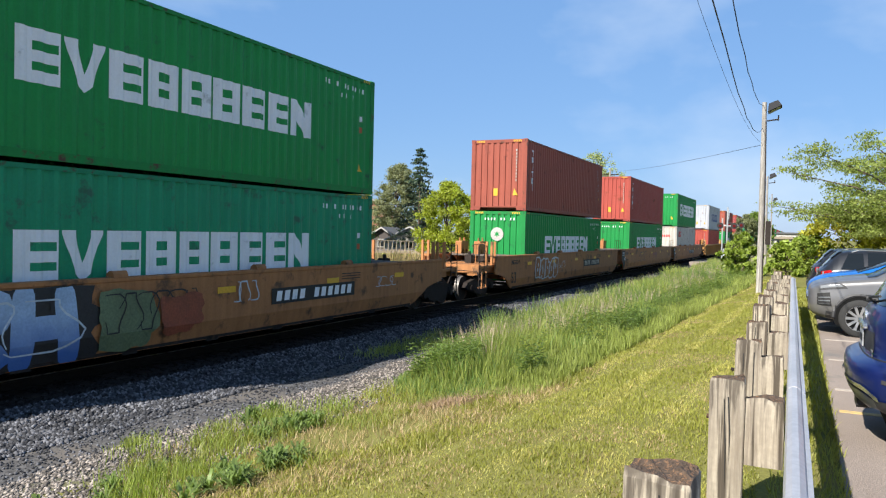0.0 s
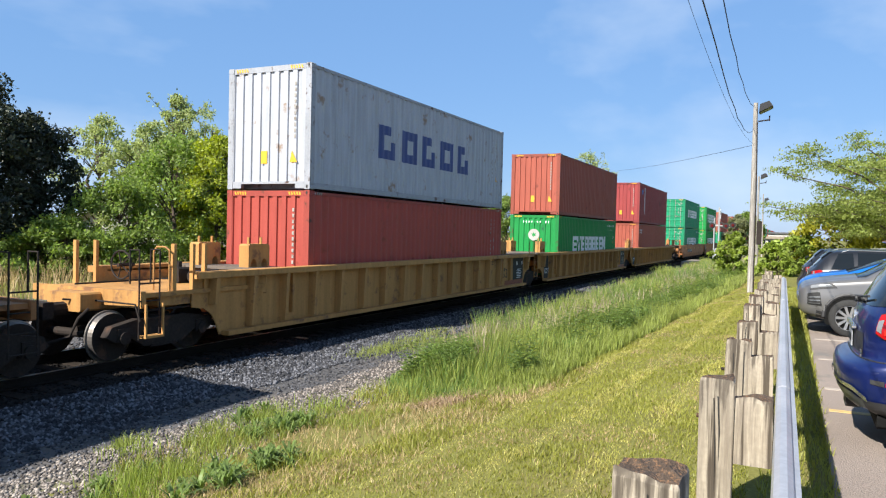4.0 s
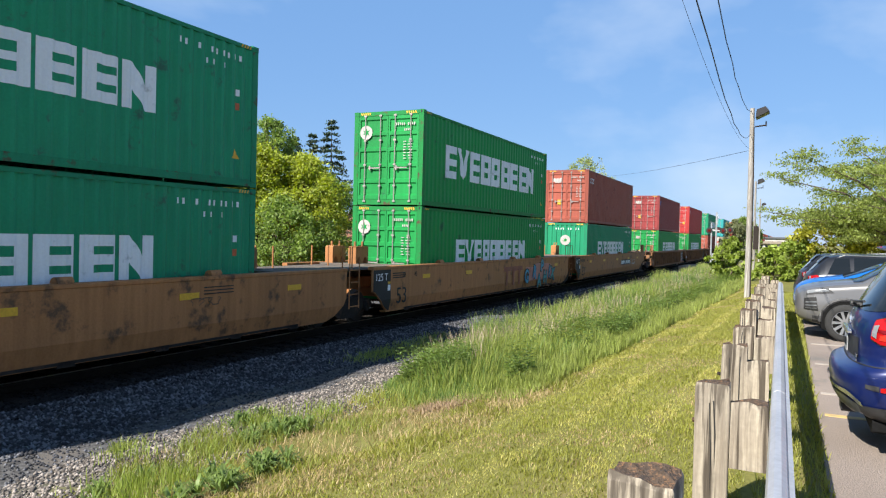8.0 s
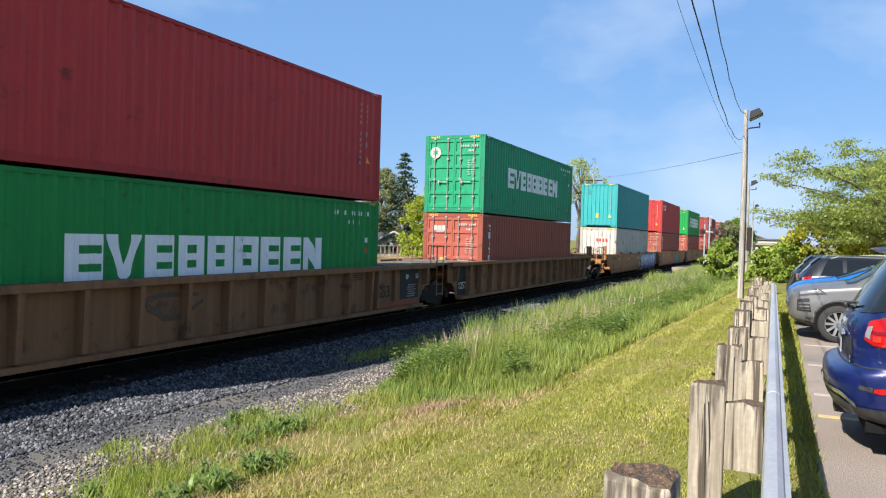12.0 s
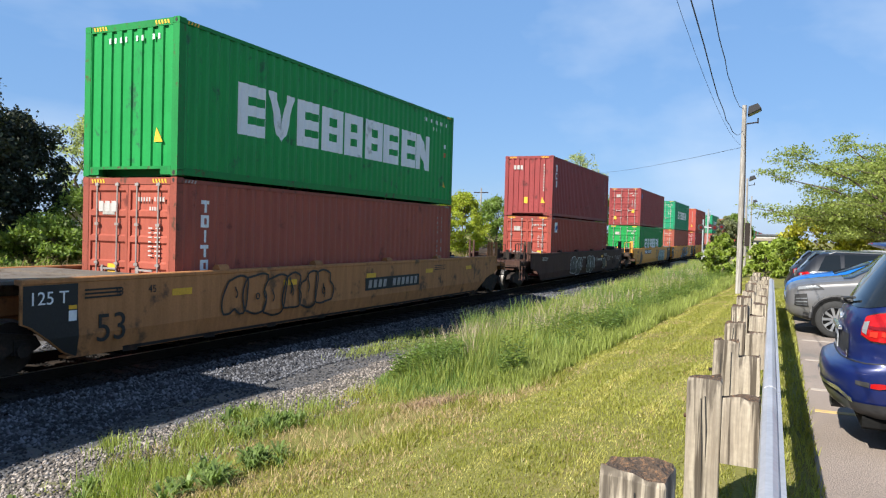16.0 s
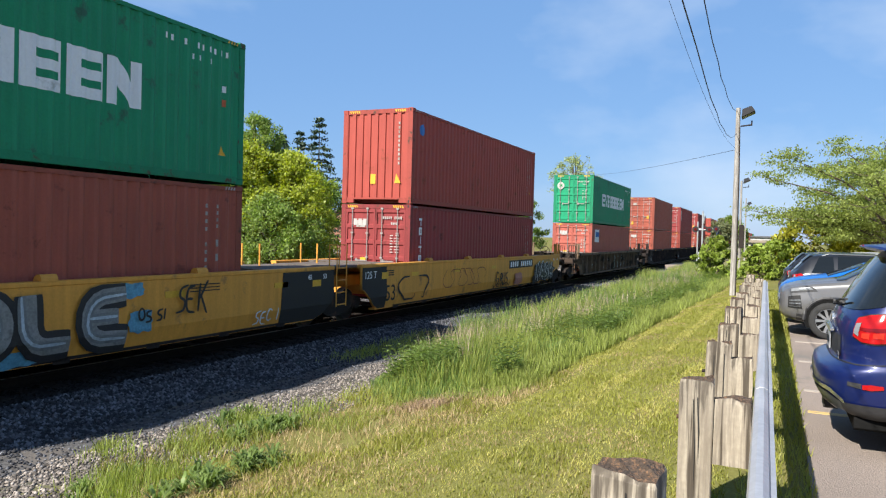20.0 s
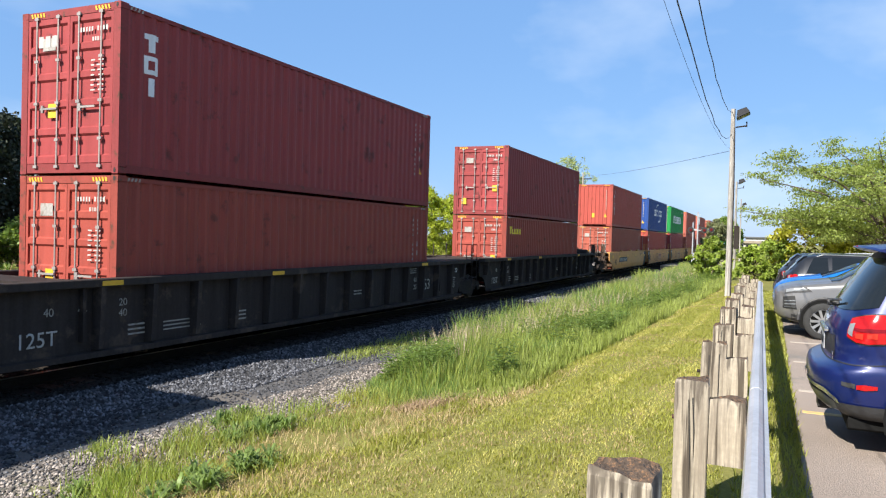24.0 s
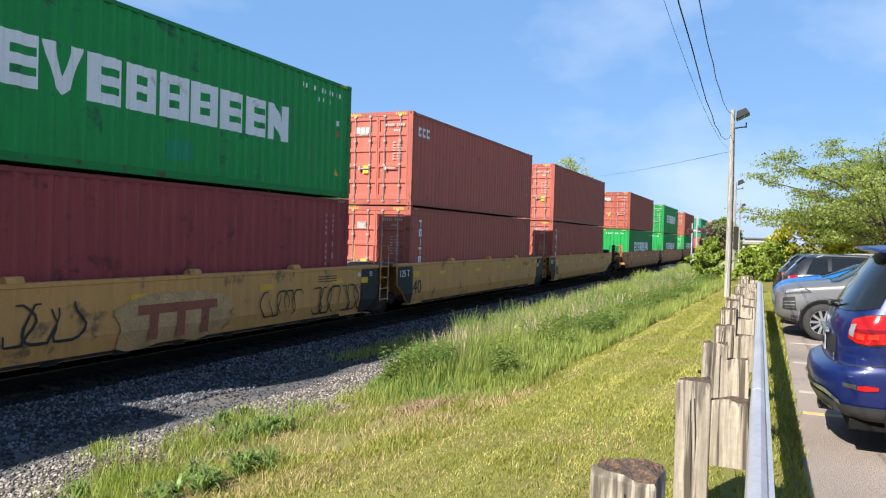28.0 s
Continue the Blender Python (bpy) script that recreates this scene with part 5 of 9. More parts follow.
def wheelset_mesh():
    def make():
        s = Shape()
        for side in (-1, 1):
            y = side * 0.755
            n = 40
            prof = [(y + side * 0.065, 0.40), (y - side * 0.035, 0.42), (y - side * 0.04, 0.45), (y - side * 0.07, 0.45), (y - side * 0.07, 0.36), (y - side * 0.01, 0.30), (y, 0.16), (y + side * 0.03, 0.14), (y + side * 0.03, 0.0)]
            prof = [(y + side * 0.065, 0.34)] + prof
            k = len(prof)
            v = [(r * math.cos(6.2832 * i / n), yy, r * math.sin(6.2832 * i / n)) for i in range(n) for yy, r in prof]
            s.add(v, [(i * k + j, ((i + 1) % n) * k + j, ((i + 1) % n) * k + j + 1, i * k + j + 1) for i in range(n) for j in range(k - 1)])
            s.add([((0.34 if m else 0.14) * math.cos(6.2832 * i / n), y + side * (0.064 if m else 0.05), (0.34 if m else 0.14) * math.sin(6.2832 * i / n)) for i in range(n) for m in (0, 1)],
                  [(2 * i, (2 * i + 2) % (2 * n), (2 * i + 3) % (2 * n), 2 * i + 1) for i in range(n)])
            for i in range(3):
                a = i * 2.094
                s.box(0.1, y + side * 0.098, -0.02, 0.13, y + side * 0.104, 0.02) if i == 0 else None
        s.rod((0, -1.05, 0), (0, 1.05, 0), 0.075, 10)
        me = s.mesh("wheelset", [IRON, TREAD])
        for p in me.polygons:
            if 0.405 < math.hypot(p.center.x, p.center.z) < 0.47:
                p.material_index = 1
        return me
    return once("wheelset", make)


def truck_side_mesh():
    def make():
        s = Shape()
        y = -1.0
        ring = [(-1.22, 0.46), (-1.12, 0.62), (-0.55, 0.72), (0.55, 0.72), (1.12, 0.62), (1.22, 0.46), (1.05, 0.36), (0.80, 0.44), (0.42, 0.22), (-0.42, 0.22), (-0.80, 0.44), (-1.05, 0.36)]
        s.plate(ring, y - 0.09, y + 0.07)
        for x in (-0.2, -0.07, 0.07, 0.2):
            s.rod((x, y - 0.03, 0.24), (x, y - 0.03, 0.70), 0.055, 8)
        s.box(-0.30, y - 0.10, 0.20, 0.30, y + 0.02, 0.25).box(-0.30, y - 0.11, 0.66, 0.30, y + 0.02, 0.71)
        s.rod((-0.70, y + 0.09, 0.30), (0.70, y + 0.09, 0.30), 0.025, 6)
        for x in (-0.89, 0.89):
            s.box(x - 0.13, y - 0.12, 0.36, x + 0.13, y + 0.05, 0.58)
            s.rod((x, y - 0.16, 0.42), (x, y - 0.08, 0.42), 0.11, 10)
        return s.mesh("side_frame", IRON)
    return once("sideframe", make)


def truck(parent, x):
    tr = piece("truck", once("bolster", lambda: Shape().box(-0.22, -0.98, 0.50, 0.22, 0.98, 0.78, c=0.03).rod((-0.95, 0.0, 0.5), (0.95, 0.0, 0.5), 0.05, 6).mesh("truck", IRON)), parent, (x, 0, 0), "grimy two-axle railway truck")
    piece("side_frame", truck_side_mesh(), tr)
    piece("side_frame", truck_side_mesh(), tr, pose(0, 0, 0, 0, 0, 180))
    for dx in (-0.89, 0.89):
        WHEELSETS.append((dx, piece("wheelset", wheelset_mesh(), tr, (dx, 0, 0.42))))


WHEELSETS = []


def scrawl(rng, x0, x1, z0, z1, n, w):
    """Strokes of spray paint, each one bent ribbon."""
    out = []
    for i in range(n):
        cx = x0 + (x1 - x0) * (i + 0.5) / n
        r = (x1 - x0) / n * 0.62
        a0, sweep, kink = rng.uniform(0, 6.28), rng.uniform(3.0, 5.8), rng.uniform(1.5, 3.5)
        pts = []
        for j in range(17):
            a = a0 + sweep * j / 16
            pts.append((cx + r * math.cos(a) * (1 + 0.35 * math.sin(kink * a)), (z0 + z1) / 2 + (z1 - z0) / 2 * 0.95 * max(-1, min(1, math.sin(a) * 1.25))))
        v = []
        for j, (x, z) in enumerate(pts):
            (xa, za), (xb, zb) = pts[max(0, j - 1)], pts[min(16, j + 1)]
            d = math.hypot(xb - xa, zb - za) or 1
            k = w / 2 * (0.45 + 0.55 * math.sin(math.pi * (j + 0.6) / 17.2))
            v += [(x + (zb - za) / d * k, 0, z - (xb - xa) / d * k), (x - (zb - za) / d * k, 0, z + (xb - xa) / d * k)]
        out.append(Shape().add(v, [(2 * j, 2 * j + 2, 2 * j + 3, 2 * j + 1) for j in range(16)]))
    return out


def throwup(rng, x0, x1, z0, z1, n, w):
    """Fat overlapping sprayed shapes in a row: each a fill, and its outline with a slot or two."""
    out = []
    step = (x1 - x0) / n
    m = 30
    for i in range(n):
        cx, cz = x0 + step * (i + 0.5), (z0 + z1) / 2 + rng.uniform(-0.05, 0.05)
        rx, rz, lean, ph = step * rng.uniform(0.52, 0.66), (z1 - z0) / 2 * rng.uniform(0.85, 1.0), rng.uniform(-0.15, 0.3), rng.uniform(0, 6.28)
        ring = []
        notch = rng.uniform(0, 6.28)
        for j in range(m):
            a = 6.2832 * j / m
            c, s_ = math.cos(a), math.sin(a)
            k = 1 / max(abs(c), abs(s_)) ** 0.55 * (1 + 0.07 * math.sin(3 * a + ph)) * (1 - 0.34 * math.exp(-((a - notch + 3.14) % 6.2832 - 3.14) ** 2 / 0.10))
            z = cz + rz * s_ * k
            ring.append((cx + rx * c * k + lean * (z - cz), max(z0 - 0.02, min(z1 + 0.02, z))))
        inside = Shape().add([(x, 0, z) for x, z in ring], [tuple(range(m))])
        lines = Shape()

        def ribbon(pts, closed, wide):
            v = []
            q = len(pts)
            for j, (x, z) in enumerate(pts):
                (xa, za), (xb, zb) = (pts[j - 1], pts[(j + 1) % q]) if closed else (pts[max(0, j - 1)], pts[min(q - 1, j + 1)])
                d = math.hypot(xb - xa, zb - za) or 1
                v += [(x + (zb - za) / d * wide / 2, 0, z - (xb - xa) / d * wide / 2), (x - (zb - za) / d * wide / 2, 0, z + (xb - xa) / d * wide / 2)]
            lines.add(v, [(2 * j, (2 * j + 2) % (2 * q), (2 * j + 3) % (2 * q), 2 * j + 1) for j in range(q if closed else q - 1)])
        ribbon(ring, True, w)
        for side in range(rng.randint(1, 2)):
            ax, az, l = cx + rng.uniform(-0.25, 0.25) * rx, cz + rng.uniform(-0.35, 0.35) * rz, rng.uniform(0.25, 0.5) * rz
            if rng.random() < 0.5:
                ribbon([(ax + 0.14 * rx * math.cos(6.2832 * j / 10) + lean * 0.3 * l, az + l * 0.5 * math.sin(6.2832 * j / 10)) for j in range(10)], True, w * 0.7)
            else:
                ribbon([(ax + lean * l * (j / 5 - 0.5) + 0.04 * math.sin(j), az + l * (j / 2.5 - 1)) for j in range(6)], False, w * 0.8)
        out.append((inside, lines))
    return out


GLYPHS = {  # strokes of sprayed letter-like shapes in a unit square
    "k": [[(0.1, 0), (0.15, 1)], [(0.2, 0.45), (0.9, 1.08)], [(0.3, 0.55), (0.98, -0.1)]],
    "e": [[(0.92, 0.97), (0.15, 0.9), (0.1, 0.05), (0.95, 0.0)], [(0.15, 0.5), (0.75, 0.5)]],
    "s": [[(0.92, 0.97), (0.2, 0.87), (0.22, 0.55), (0.8, 0.45), (0.76, 0.08), (0.03, 0.03)]],
    "h": [[(0.1, -0.1), (0.18, 1.1)], [(0.9, -0.1), (0.82, 1.1)], [(0.2, 0.5), (0.8, 0.5)]],
    "a": [[(0.0, -0.05), (0.4, 1), (0.6, 1), (1.0, -0.05)], [(0.25, 0.35), (0.8, 0.35)]],
    "o": [[(0.5, 1), (0.1, 0.75), (0.1, 0.2), (0.5, 0), (0.9, 0.2), (0.9, 0.75), (0.5, 1)]],
    "c": [[(0.9, 0.8), (0.5, 1), (0.1, 0.7), (0.1, 0.25), (0.5, 0), (0.92, 0.2)]],
    "l": [[(0.2, 1), (0.2, 0.05), (0.95, 0.05)]],
    "m": [[(0.05, -0.05), (0.15, 1), (0.5, 0.35), (0.85, 1), (0.95, -0.05)]],
    "v": [[(0.0, 1), (0.45, 0), (0.55, 0), (1.0, 1)]],
    "r": [[(0.15, 0), (0.15, 1), (0.75, 0.95), (0.8, 0.55), (0.2, 0.5)], [(0.4, 0.5), (0.98, -0.05)]],
    "i": [[(0.5, 0), (0.5, 1)]],
    "g": [[(0.95, 0.85), (0.5, 1.05), (0.0, 0.6), (0.1, 0.0), (0.6, -0.1), (0.95, 0.2), (0.9, 0.45), (0.4, 0.45)]],
    "u": [[(0.1, 1.0), (0.1, 0.1), (0.5, -0.05), (0.85, 0.1), (0.85, 1.0)]],
    "n": [[(0.1, 0), (0.15, 1), (0.85, 0.0), (0.9, 1)]],
    "x": [[(0.05, 0), (0.95, 1)], [(0.05, 1), (0.95, 0)]],
}


def glyph(strokes, x, z, w, h, lean, wide, point):
    """One letter-like shape: each stroke a tapering band with softened bends."""
    s = Shape()
    for layer, line in enumerate(strokes):
        pts = [(x + u * w + lean * v * h, z + v * h) for u, v in line]
        for _ in range(2):
            soft = [pts[0]]
            for (ax, az), (bx, bz) in zip(pts, pts[1:]):
                soft += [(ax * 0.75 + bx * 0.25, az * 0.75 + bz * 0.25), (ax * 0.25 + bx * 0.75, az * 0.25 + bz * 0.75)]
            pts = soft + [pts[-1]]
        v = []
        m = len(pts)
        for j, (px_, pz_) in enumerate(pts):
            (xa, za), (xb, zb) = pts[max(0, j - 1)], pts[min(m - 1, j + 1)]
            d = math.hypot(xb - xa, zb - za) or 1
            k = wide / 2 * (1 - point * abs(2 * j / (m - 1) - 1) ** 3)
            q = [(px_ + (zb - za) / d * k, pz_ - (xb - xa) / d * k), (px_ - (zb - za) / d * k, pz_ + (xb - xa) / d * k)]
            v += [(a, -0.0014 * layer - 0.00008 * j, max(0.265, min(1.41, b))) for a, b in q]
        s.add(v, [(2 * j, 2 * j + 2, 2 * j + 3, 2 * j + 1) for j in range(m - 1)])
    return s


def blob(rng, x0, x1, z0, z1, n=40, rough=0.12, seed=0.0):
    ring = []
    for i in range(n):
        a = 6.2832 * i / n
        k = 1 + rough * noise.noise((math.cos(a) * 2.2 + seed, math.sin(a) * 2.2, seed))
        c, s_ = math.cos(a), math.sin(a)
        sq = max(abs(c), abs(s_)) ** 0.6
        ring.append(((x0 + x1) / 2 + (x1 - x0) / 2 * c / sq * k, (z0 + z1) / 2 + (z1 - z0) / 2 * s_ / sq * k))
    return Shape().add([(x, 0, z) for x, z in ring], [tuple(range(n))])


SPRAY = {k: paint("spray_" + k, v, 0.6, var=0.4, scale=2.2, stain=tuple(q * 0.55 for q in v), amount=0.35, stain_scale=3.0) for k, v in
         {"blue": (0.05, 0.16, 0.42), "pale": (0.42, 0.48, 0.52), "black": (0.012, 0.012, 0.014), "teal": (0.03, 0.26, 0.22), "lilac": (0.32, 0.34, 0.58), "cyan": (0.035, 0.235, 0.36),
          "rust": (0.22, 0.05, 0.02), "dust": (0.085, 0.05, 0.03), "fadered": (0.24, 0.062, 0.032), "pink": (0.42, 0.17, 0.13), "sand": (0.45, 0.26, 0.11), "mint": (0.30, 0.40, 0.36), "slate": (0.16, 0.17, 0.17), "sky": (0.10, 0.30, 0.42), "olive": (0.10, 0.14, 0.07), "white": (0.62, 0.64, 0.66), "gold": (0.42, 0.22, 0.025), "grey": (0.22, 0.22, 0.21)}.items()}


def faded(name, low, high, z0, z1):
    """Sprayed paint that blends from one colour at its foot to another at its top."""
    m = paint(name, high, 0.6, var=0.25, scale=2.5)
    t = m.node_tree
    b_ = t.nodes["Principled BSDF"]
    src = b_.inputs["Base Color"].links[0].from_socket
    tc = t.nodes.new("ShaderNodeTexCoord")
    sep = t.nodes.new("ShaderNodeSeparateXYZ")
    cloud = node(t, "ShaderNodeTexNoise", Scale=3.0, Detail=4.0)
    add = t.nodes.new("ShaderNodeMath")
    add.operation = "MULTIPLY_ADD"
    add.inputs[1].default_value = 0.45
    span = t.nodes.new("ShaderNodeMapRange")
    span.inputs["From Min"].default_value, span.inputs["From Max"].default_value = z0 + 0.22, z1 + 0.22
    mx = t.nodes.new("ShaderNodeMix")
    mx.data_type = "RGBA"
    mx.inputs["A"].default_value = (*low, 1)
    t.links.new(tc.outputs["Object"], sep.inputs[0])
    t.links.new(tc.outputs["Object"], cloud.inputs["Vector"])
    t.links.new(cloud.outputs["Fac"], add.inputs[0])
    t.links.new(sep.outputs["Z"], add.inputs[2])
    t.links.new(add.outputs[0], span.inputs["Value"])
    t.links.new(span.outputs[0], mx.inputs["Factor"])
    t.links.new(src, mx.inputs["B"])
    t.links.new(mx.outputs["Result"], b_.inputs["Base Color"])
    return m


SPRAY["violet_fade"] = faded("spray_violet_fade", (0.06, 0.07, 0.30), (0.50, 0.54, 0.64), 0.55, 1.0)
SPRAY["sky_fade"] = faded("spray_sky_fade", (0.04, 0.12, 0.36), (0.30, 0.42, 0.58), 0.4, 1.1)
SPRAY["aqua_fade"] = faded("spray_aqua_fade", (0.03, 0.22, 0.24), (0.05, 0.26, 0.44), 0.6, 1.0)


def dark_side_marks(car, y):
    """Stencilled lengths, data lines and a company mark along a dark smooth side."""
    piece("size_number", lettering("53", 0.34, SPRAY["sand"]), car, (4.75, y - 0.006, 0.52))
    for word, x, z in (("40", 5.42, 1.03), ("20", 5.42, 0.85)):
        piece("length_mark", lettering(word, 0.14, LETTERS), car, (x, y - 0.006, z))
    piece("length_mark", lettering("45", 0.11, GREYED), car, (6.3, y - 0.006, 1.0))
    bars = Shape()
    for i in range(4):
        bars.box(5.72, y - 0.006, 0.87 + i * 0.06, 6.2 - 0.07 * (i % 3), y - 0.003, 0.895 + i * 0.06)
        bars.box(8.1, y - 0.006, 0.89 + i * 0.06, 8.85 - 0.09 * (i % 2), y - 0.003, 0.912 + i * 0.06)
    for x, z in ((6.75, 1.0), (7.6, 1.03)):
        bars.box(x, y - 0.006, z, x + 0.13, y - 0.003, z + 0.1)
    bars.box(9.1, y - 0.006, 1.0, 9.22, y - 0.003, 1.13)
    part("data_bars", bars, GREYED, car)
    step = Shape()
    for a, b, c, d in ((7.0, 0.62, 7.6, 0.645), (7.0, 0.845, 7.6, 0.87), (7.0, 0.646, 7.03, 0.844), (7.57, 0.646, 7.6, 0.844), (7.031, 0.74, 7.569, 0.76)):
        step.box(a, y - 0.02, b, c, y + 0.01, d)
    part("panel_frame", step, IRON, car)
    name = Shape()
    for i, (a, b) in enumerate(((2.72, 3.05), (3.12, 3.4), (3.46, 3.88))):
        name.box(a, y - 0.006, 0.93, b, y - 0.003, 1.03)
    name.box(2.9, y - 0.006, 0.87, 3.88, y - 0.003, 0.885)
    name.box(-0.78, y - 0.006, 1.11, -0.55, y - 0.003, 1.2).box(-0.48, y - 0.006, 1.11, -0.2, y - 0.003, 1.2)
    part("company_name", name, LETTERS, car)
    part("company_mark", Shape().bend([(2.52 + 0.11 * math.cos(0.5236 * i), y - 0.002, 0.99 + 0.13 * math.sin(0.5236 * i)) for i in range(13)], 0.012, 4), LETTERS, car)


def well_car(style, paint_key, left, right, half, tags, rng, seed):
    """One well unit, its origin at the centre of the well at rail level; half: from there to the joint at an articulated end."""
    car = new("well_car")
    m = CAR[paint_key]
    words = {"worn": "grimy worn brown ribbed", "ribtan": "yellow-tan ribbed", "brown": "weathered tan-brown", "ribbed": "dusty brown ribbed", "yellow": "yellow", "tan": "faded yellow", "black": "black ribbed", "dark": "black-brown"}[paint_key]
    tagged(car, f"{words} steel well car carrying stacked containers", "railway car", group="well cars of the train")
    xl = -half + (0.62 if left == "A" else 0.10)
    xr = half - (0.62 if right == "A" else 0.10)
    sm = sill_mesh(style, xl, xr, m, left + right)
    piece("side_sill", sm, car)
    piece("side_sill", sill_mesh(style, -xr, -xl, m, right + left), car, pose(0, 0, 0, 0, 0, 180))
    piece("well_floor", floor_mesh(xl, xr), car)
    inner = half - 3.05 if half > 9 else half - 1.75
    for kind, sgn in ((left, -1), (right, 1)):
        reach = (half - inner) + (0.0 if kind == "A" else 1.55)
        at = pose(sgn * inner, 0, 0, 0, 0, 0 if sgn < 0 else 180)
        fm = GRIME if paint_key == "tan" and kind == "E" else m
        for n, me in platform_parts(kind, reach, m):
            piece(n, me, car, at)
        near = -1  # the side towards the lawn
        for y in {"ribtan": (-0.75, 0.65), "brown": (0.15, 0.95) if seed < 12 else ()}.get(paint_key, ()):
            piece("container_guide", guide_mesh(m), car, pose(sgn * (inner + 0.55), y, 1.485))
        if kind == "E":
            for dx, y in ((1.75, -1.30), (1.45, -1.30), (1.75, 1.25), (2.2, -1.30), (2.2, 1.25)):
                piece("stanchion", stanchion_mesh(fm), car, pose(sgn * (inner + dx + 1.2), y, 1.18))
            piece("handrail", rail_mesh(fm), car, pose(sgn * (inner + 3.5), -1.30, 1.18))
            lx = sgn * (inner + 4.0)
            piece("ladder", ladder_mesh(IRON), car, pose(lx, 0.15, -0.1))
            truck(car, sgn * (half + 0.35 if half > 9 else half + 0.25))
            piece("brake_wheel", once("brakewheel", lambda: brake_wheel()), car, pose(sgn * (inner + 2.9), 0.6, 1.55)) if sgn < 0 else None
        else:
            piece("ladder", ladder_mesh(m), car, pose(sgn * (half - 0.34), 0.02, 0)) if sgn > 0 else None
            for yy in (0.35, 0.9):
                piece("stanchion", once(("thin", m.name), lambda: Shape().rod((0, 0, 0), (0, 0, 0.55), 0.022, 6).mesh("stanchion", m)), car, (sgn * (half - 1.2), yy, 1.45))
            if sgn < 0:
                truck(car, -half)
    # markings on the side towards the lawn
    dark_car = paint_key in ("black", "dark")
    y = -1.468 if style == "smooth" else -1.296
    if style == "smooth":
        for dx in ([3.62] if dark_car else [-6.4, -3.2, 0.3, 3.8, 6.9] if half > 9 else [-4.4, -1.2, 2.2, 5.0]):
            part("reflector_stripe", Shape().box(dx, y - 0.004, 1.09, dx + 0.48, y, 1.21), YELLOW, car)
    else:
        for dx in (-6.6, -2.2, 5.2) if dark_car else ():
            part("reflector_stripe", Shape().box(dx, -1.496, 1.39, dx + 0.42, -1.492, 1.47), YELLOW, car)
    size_word = "53" if half > 9 else "40"
    dark = paint_key in ("black", "dark")
    ink = GREYED if dark else INK
    if style == "smooth":
        if dark:
            dark_side_marks(car, y)
        elif "bare" not in tags:
            piece("size_number", lettering(size_word, 0.46 if half > 9 and left == "A" else 0.42, ink), car, ((-8.0 if left == "A" else -8.22) if half > 9 else (-6.3 if left == "A" else -6.0), y - 0.003, 0.46 if half > 9 else 0.58))
        if paint_key in ("yellow", "tan"):
            b0, b1 = (1.35, 2.1) if half > 9 else (1.0, 0.95)
            foot = [(0.01, 0.79), (0.11, 0.63), (0.43, 0.37), (0.73, 0.27)]
            front = [(0.01, 0.86), (0.16, 0.80), (0.73, 0.37), (0.96, 0.27)]
            if left == "A":
                part("black_end", drape(Shape().plate([(xl + a, z) for a, z in front] + [(xl + b0, 0.27), (xl + b0, CREASE), (xl + b0 - 0.05, 1.415), (xl + 0.01, 1.415)], y - 0.004, y)), INK, car)
            if right == "A":
                part("black_end", drape(Shape().plate([(xr - b1, 0.27)] + [(xr - a, z) for a, z in foot[::-1]] + [(xr - 0.01, 1.415), (xr - b1 + 0.06, 1.415), (xr - b1, CREASE)], y - 0.004, y)), INK, car)
            for word, dx in (("48", -1.12), ("53", -0.50)):
                piece("length_mark", lettering(word, 0.12, WHITE), car, (xr + dx, y - 0.008, 1.22))
            part("reflector_stripe", Shape().box(xr - 0.92, y - 0.009, 1.05, xr - 0.58, y - 0.005, 1.20), YELLOW, car)
        else:
            if left == "A":
                part("black_panel", drape(Shape().plate([(xl + 0.02, 0.86), (xl + 0.16, 0.80), (xl + 0.73, 0.37), (xl + 0.94, 0.28), (xl + 0.97, 0.28), (xl + 0.92, 1.05), (xl + 0.92, 1.41), (xl + 0.02, 1.41)], y - 0.004, y)), INK, car)
            piece("length_mark", lettering("48", 0.13, ink), car, (xl + 1.6, y - 0.004, 1.18))
            piece("length_mark", lettering("45", 0.13, ink), car, (xl + 2.3, y - 0.004, 1.18))
        for dx in ([-5.2, -2.0, 1.4, 4.6] if half > 9 else [-3.4, 0.2, 3.4]):
            part("sill_pad", Shape().prism([(-1.47, 1.5005), (-1.28, 1.5005), (-1.30, 1.56), (-1.36, 1.60), (-1.42, 1.60), (-1.46, 1.55)], dx, dx + 0.28), m, car)
        if left == "A":
            piece("capacity_mark", lettering("125 T", 0.20, WHITE), car, (xl + 0.10, y - 0.008, 1.12))
        if paint_key in ("yellow", "tan"):
            part("reflector_stripe", Shape().box(xl + 1.04, y - 0.009, 1.08, xl + 1.40, y - 0.005, 1.26), YELLOW, car)
        elif left == "A":
            part("reflector_stripe", Shape().box(xl + 0.76, y - 0.009, 0.84, xl + 0.90, y - 0.005, 1.00), WHITE, car)
            part("reflector_stripe", Shape().box(xl + 0.76, y - 0.009, 1.02, xl + 0.90, y - 0.005, 1.08), YELLOW, car)
    else:
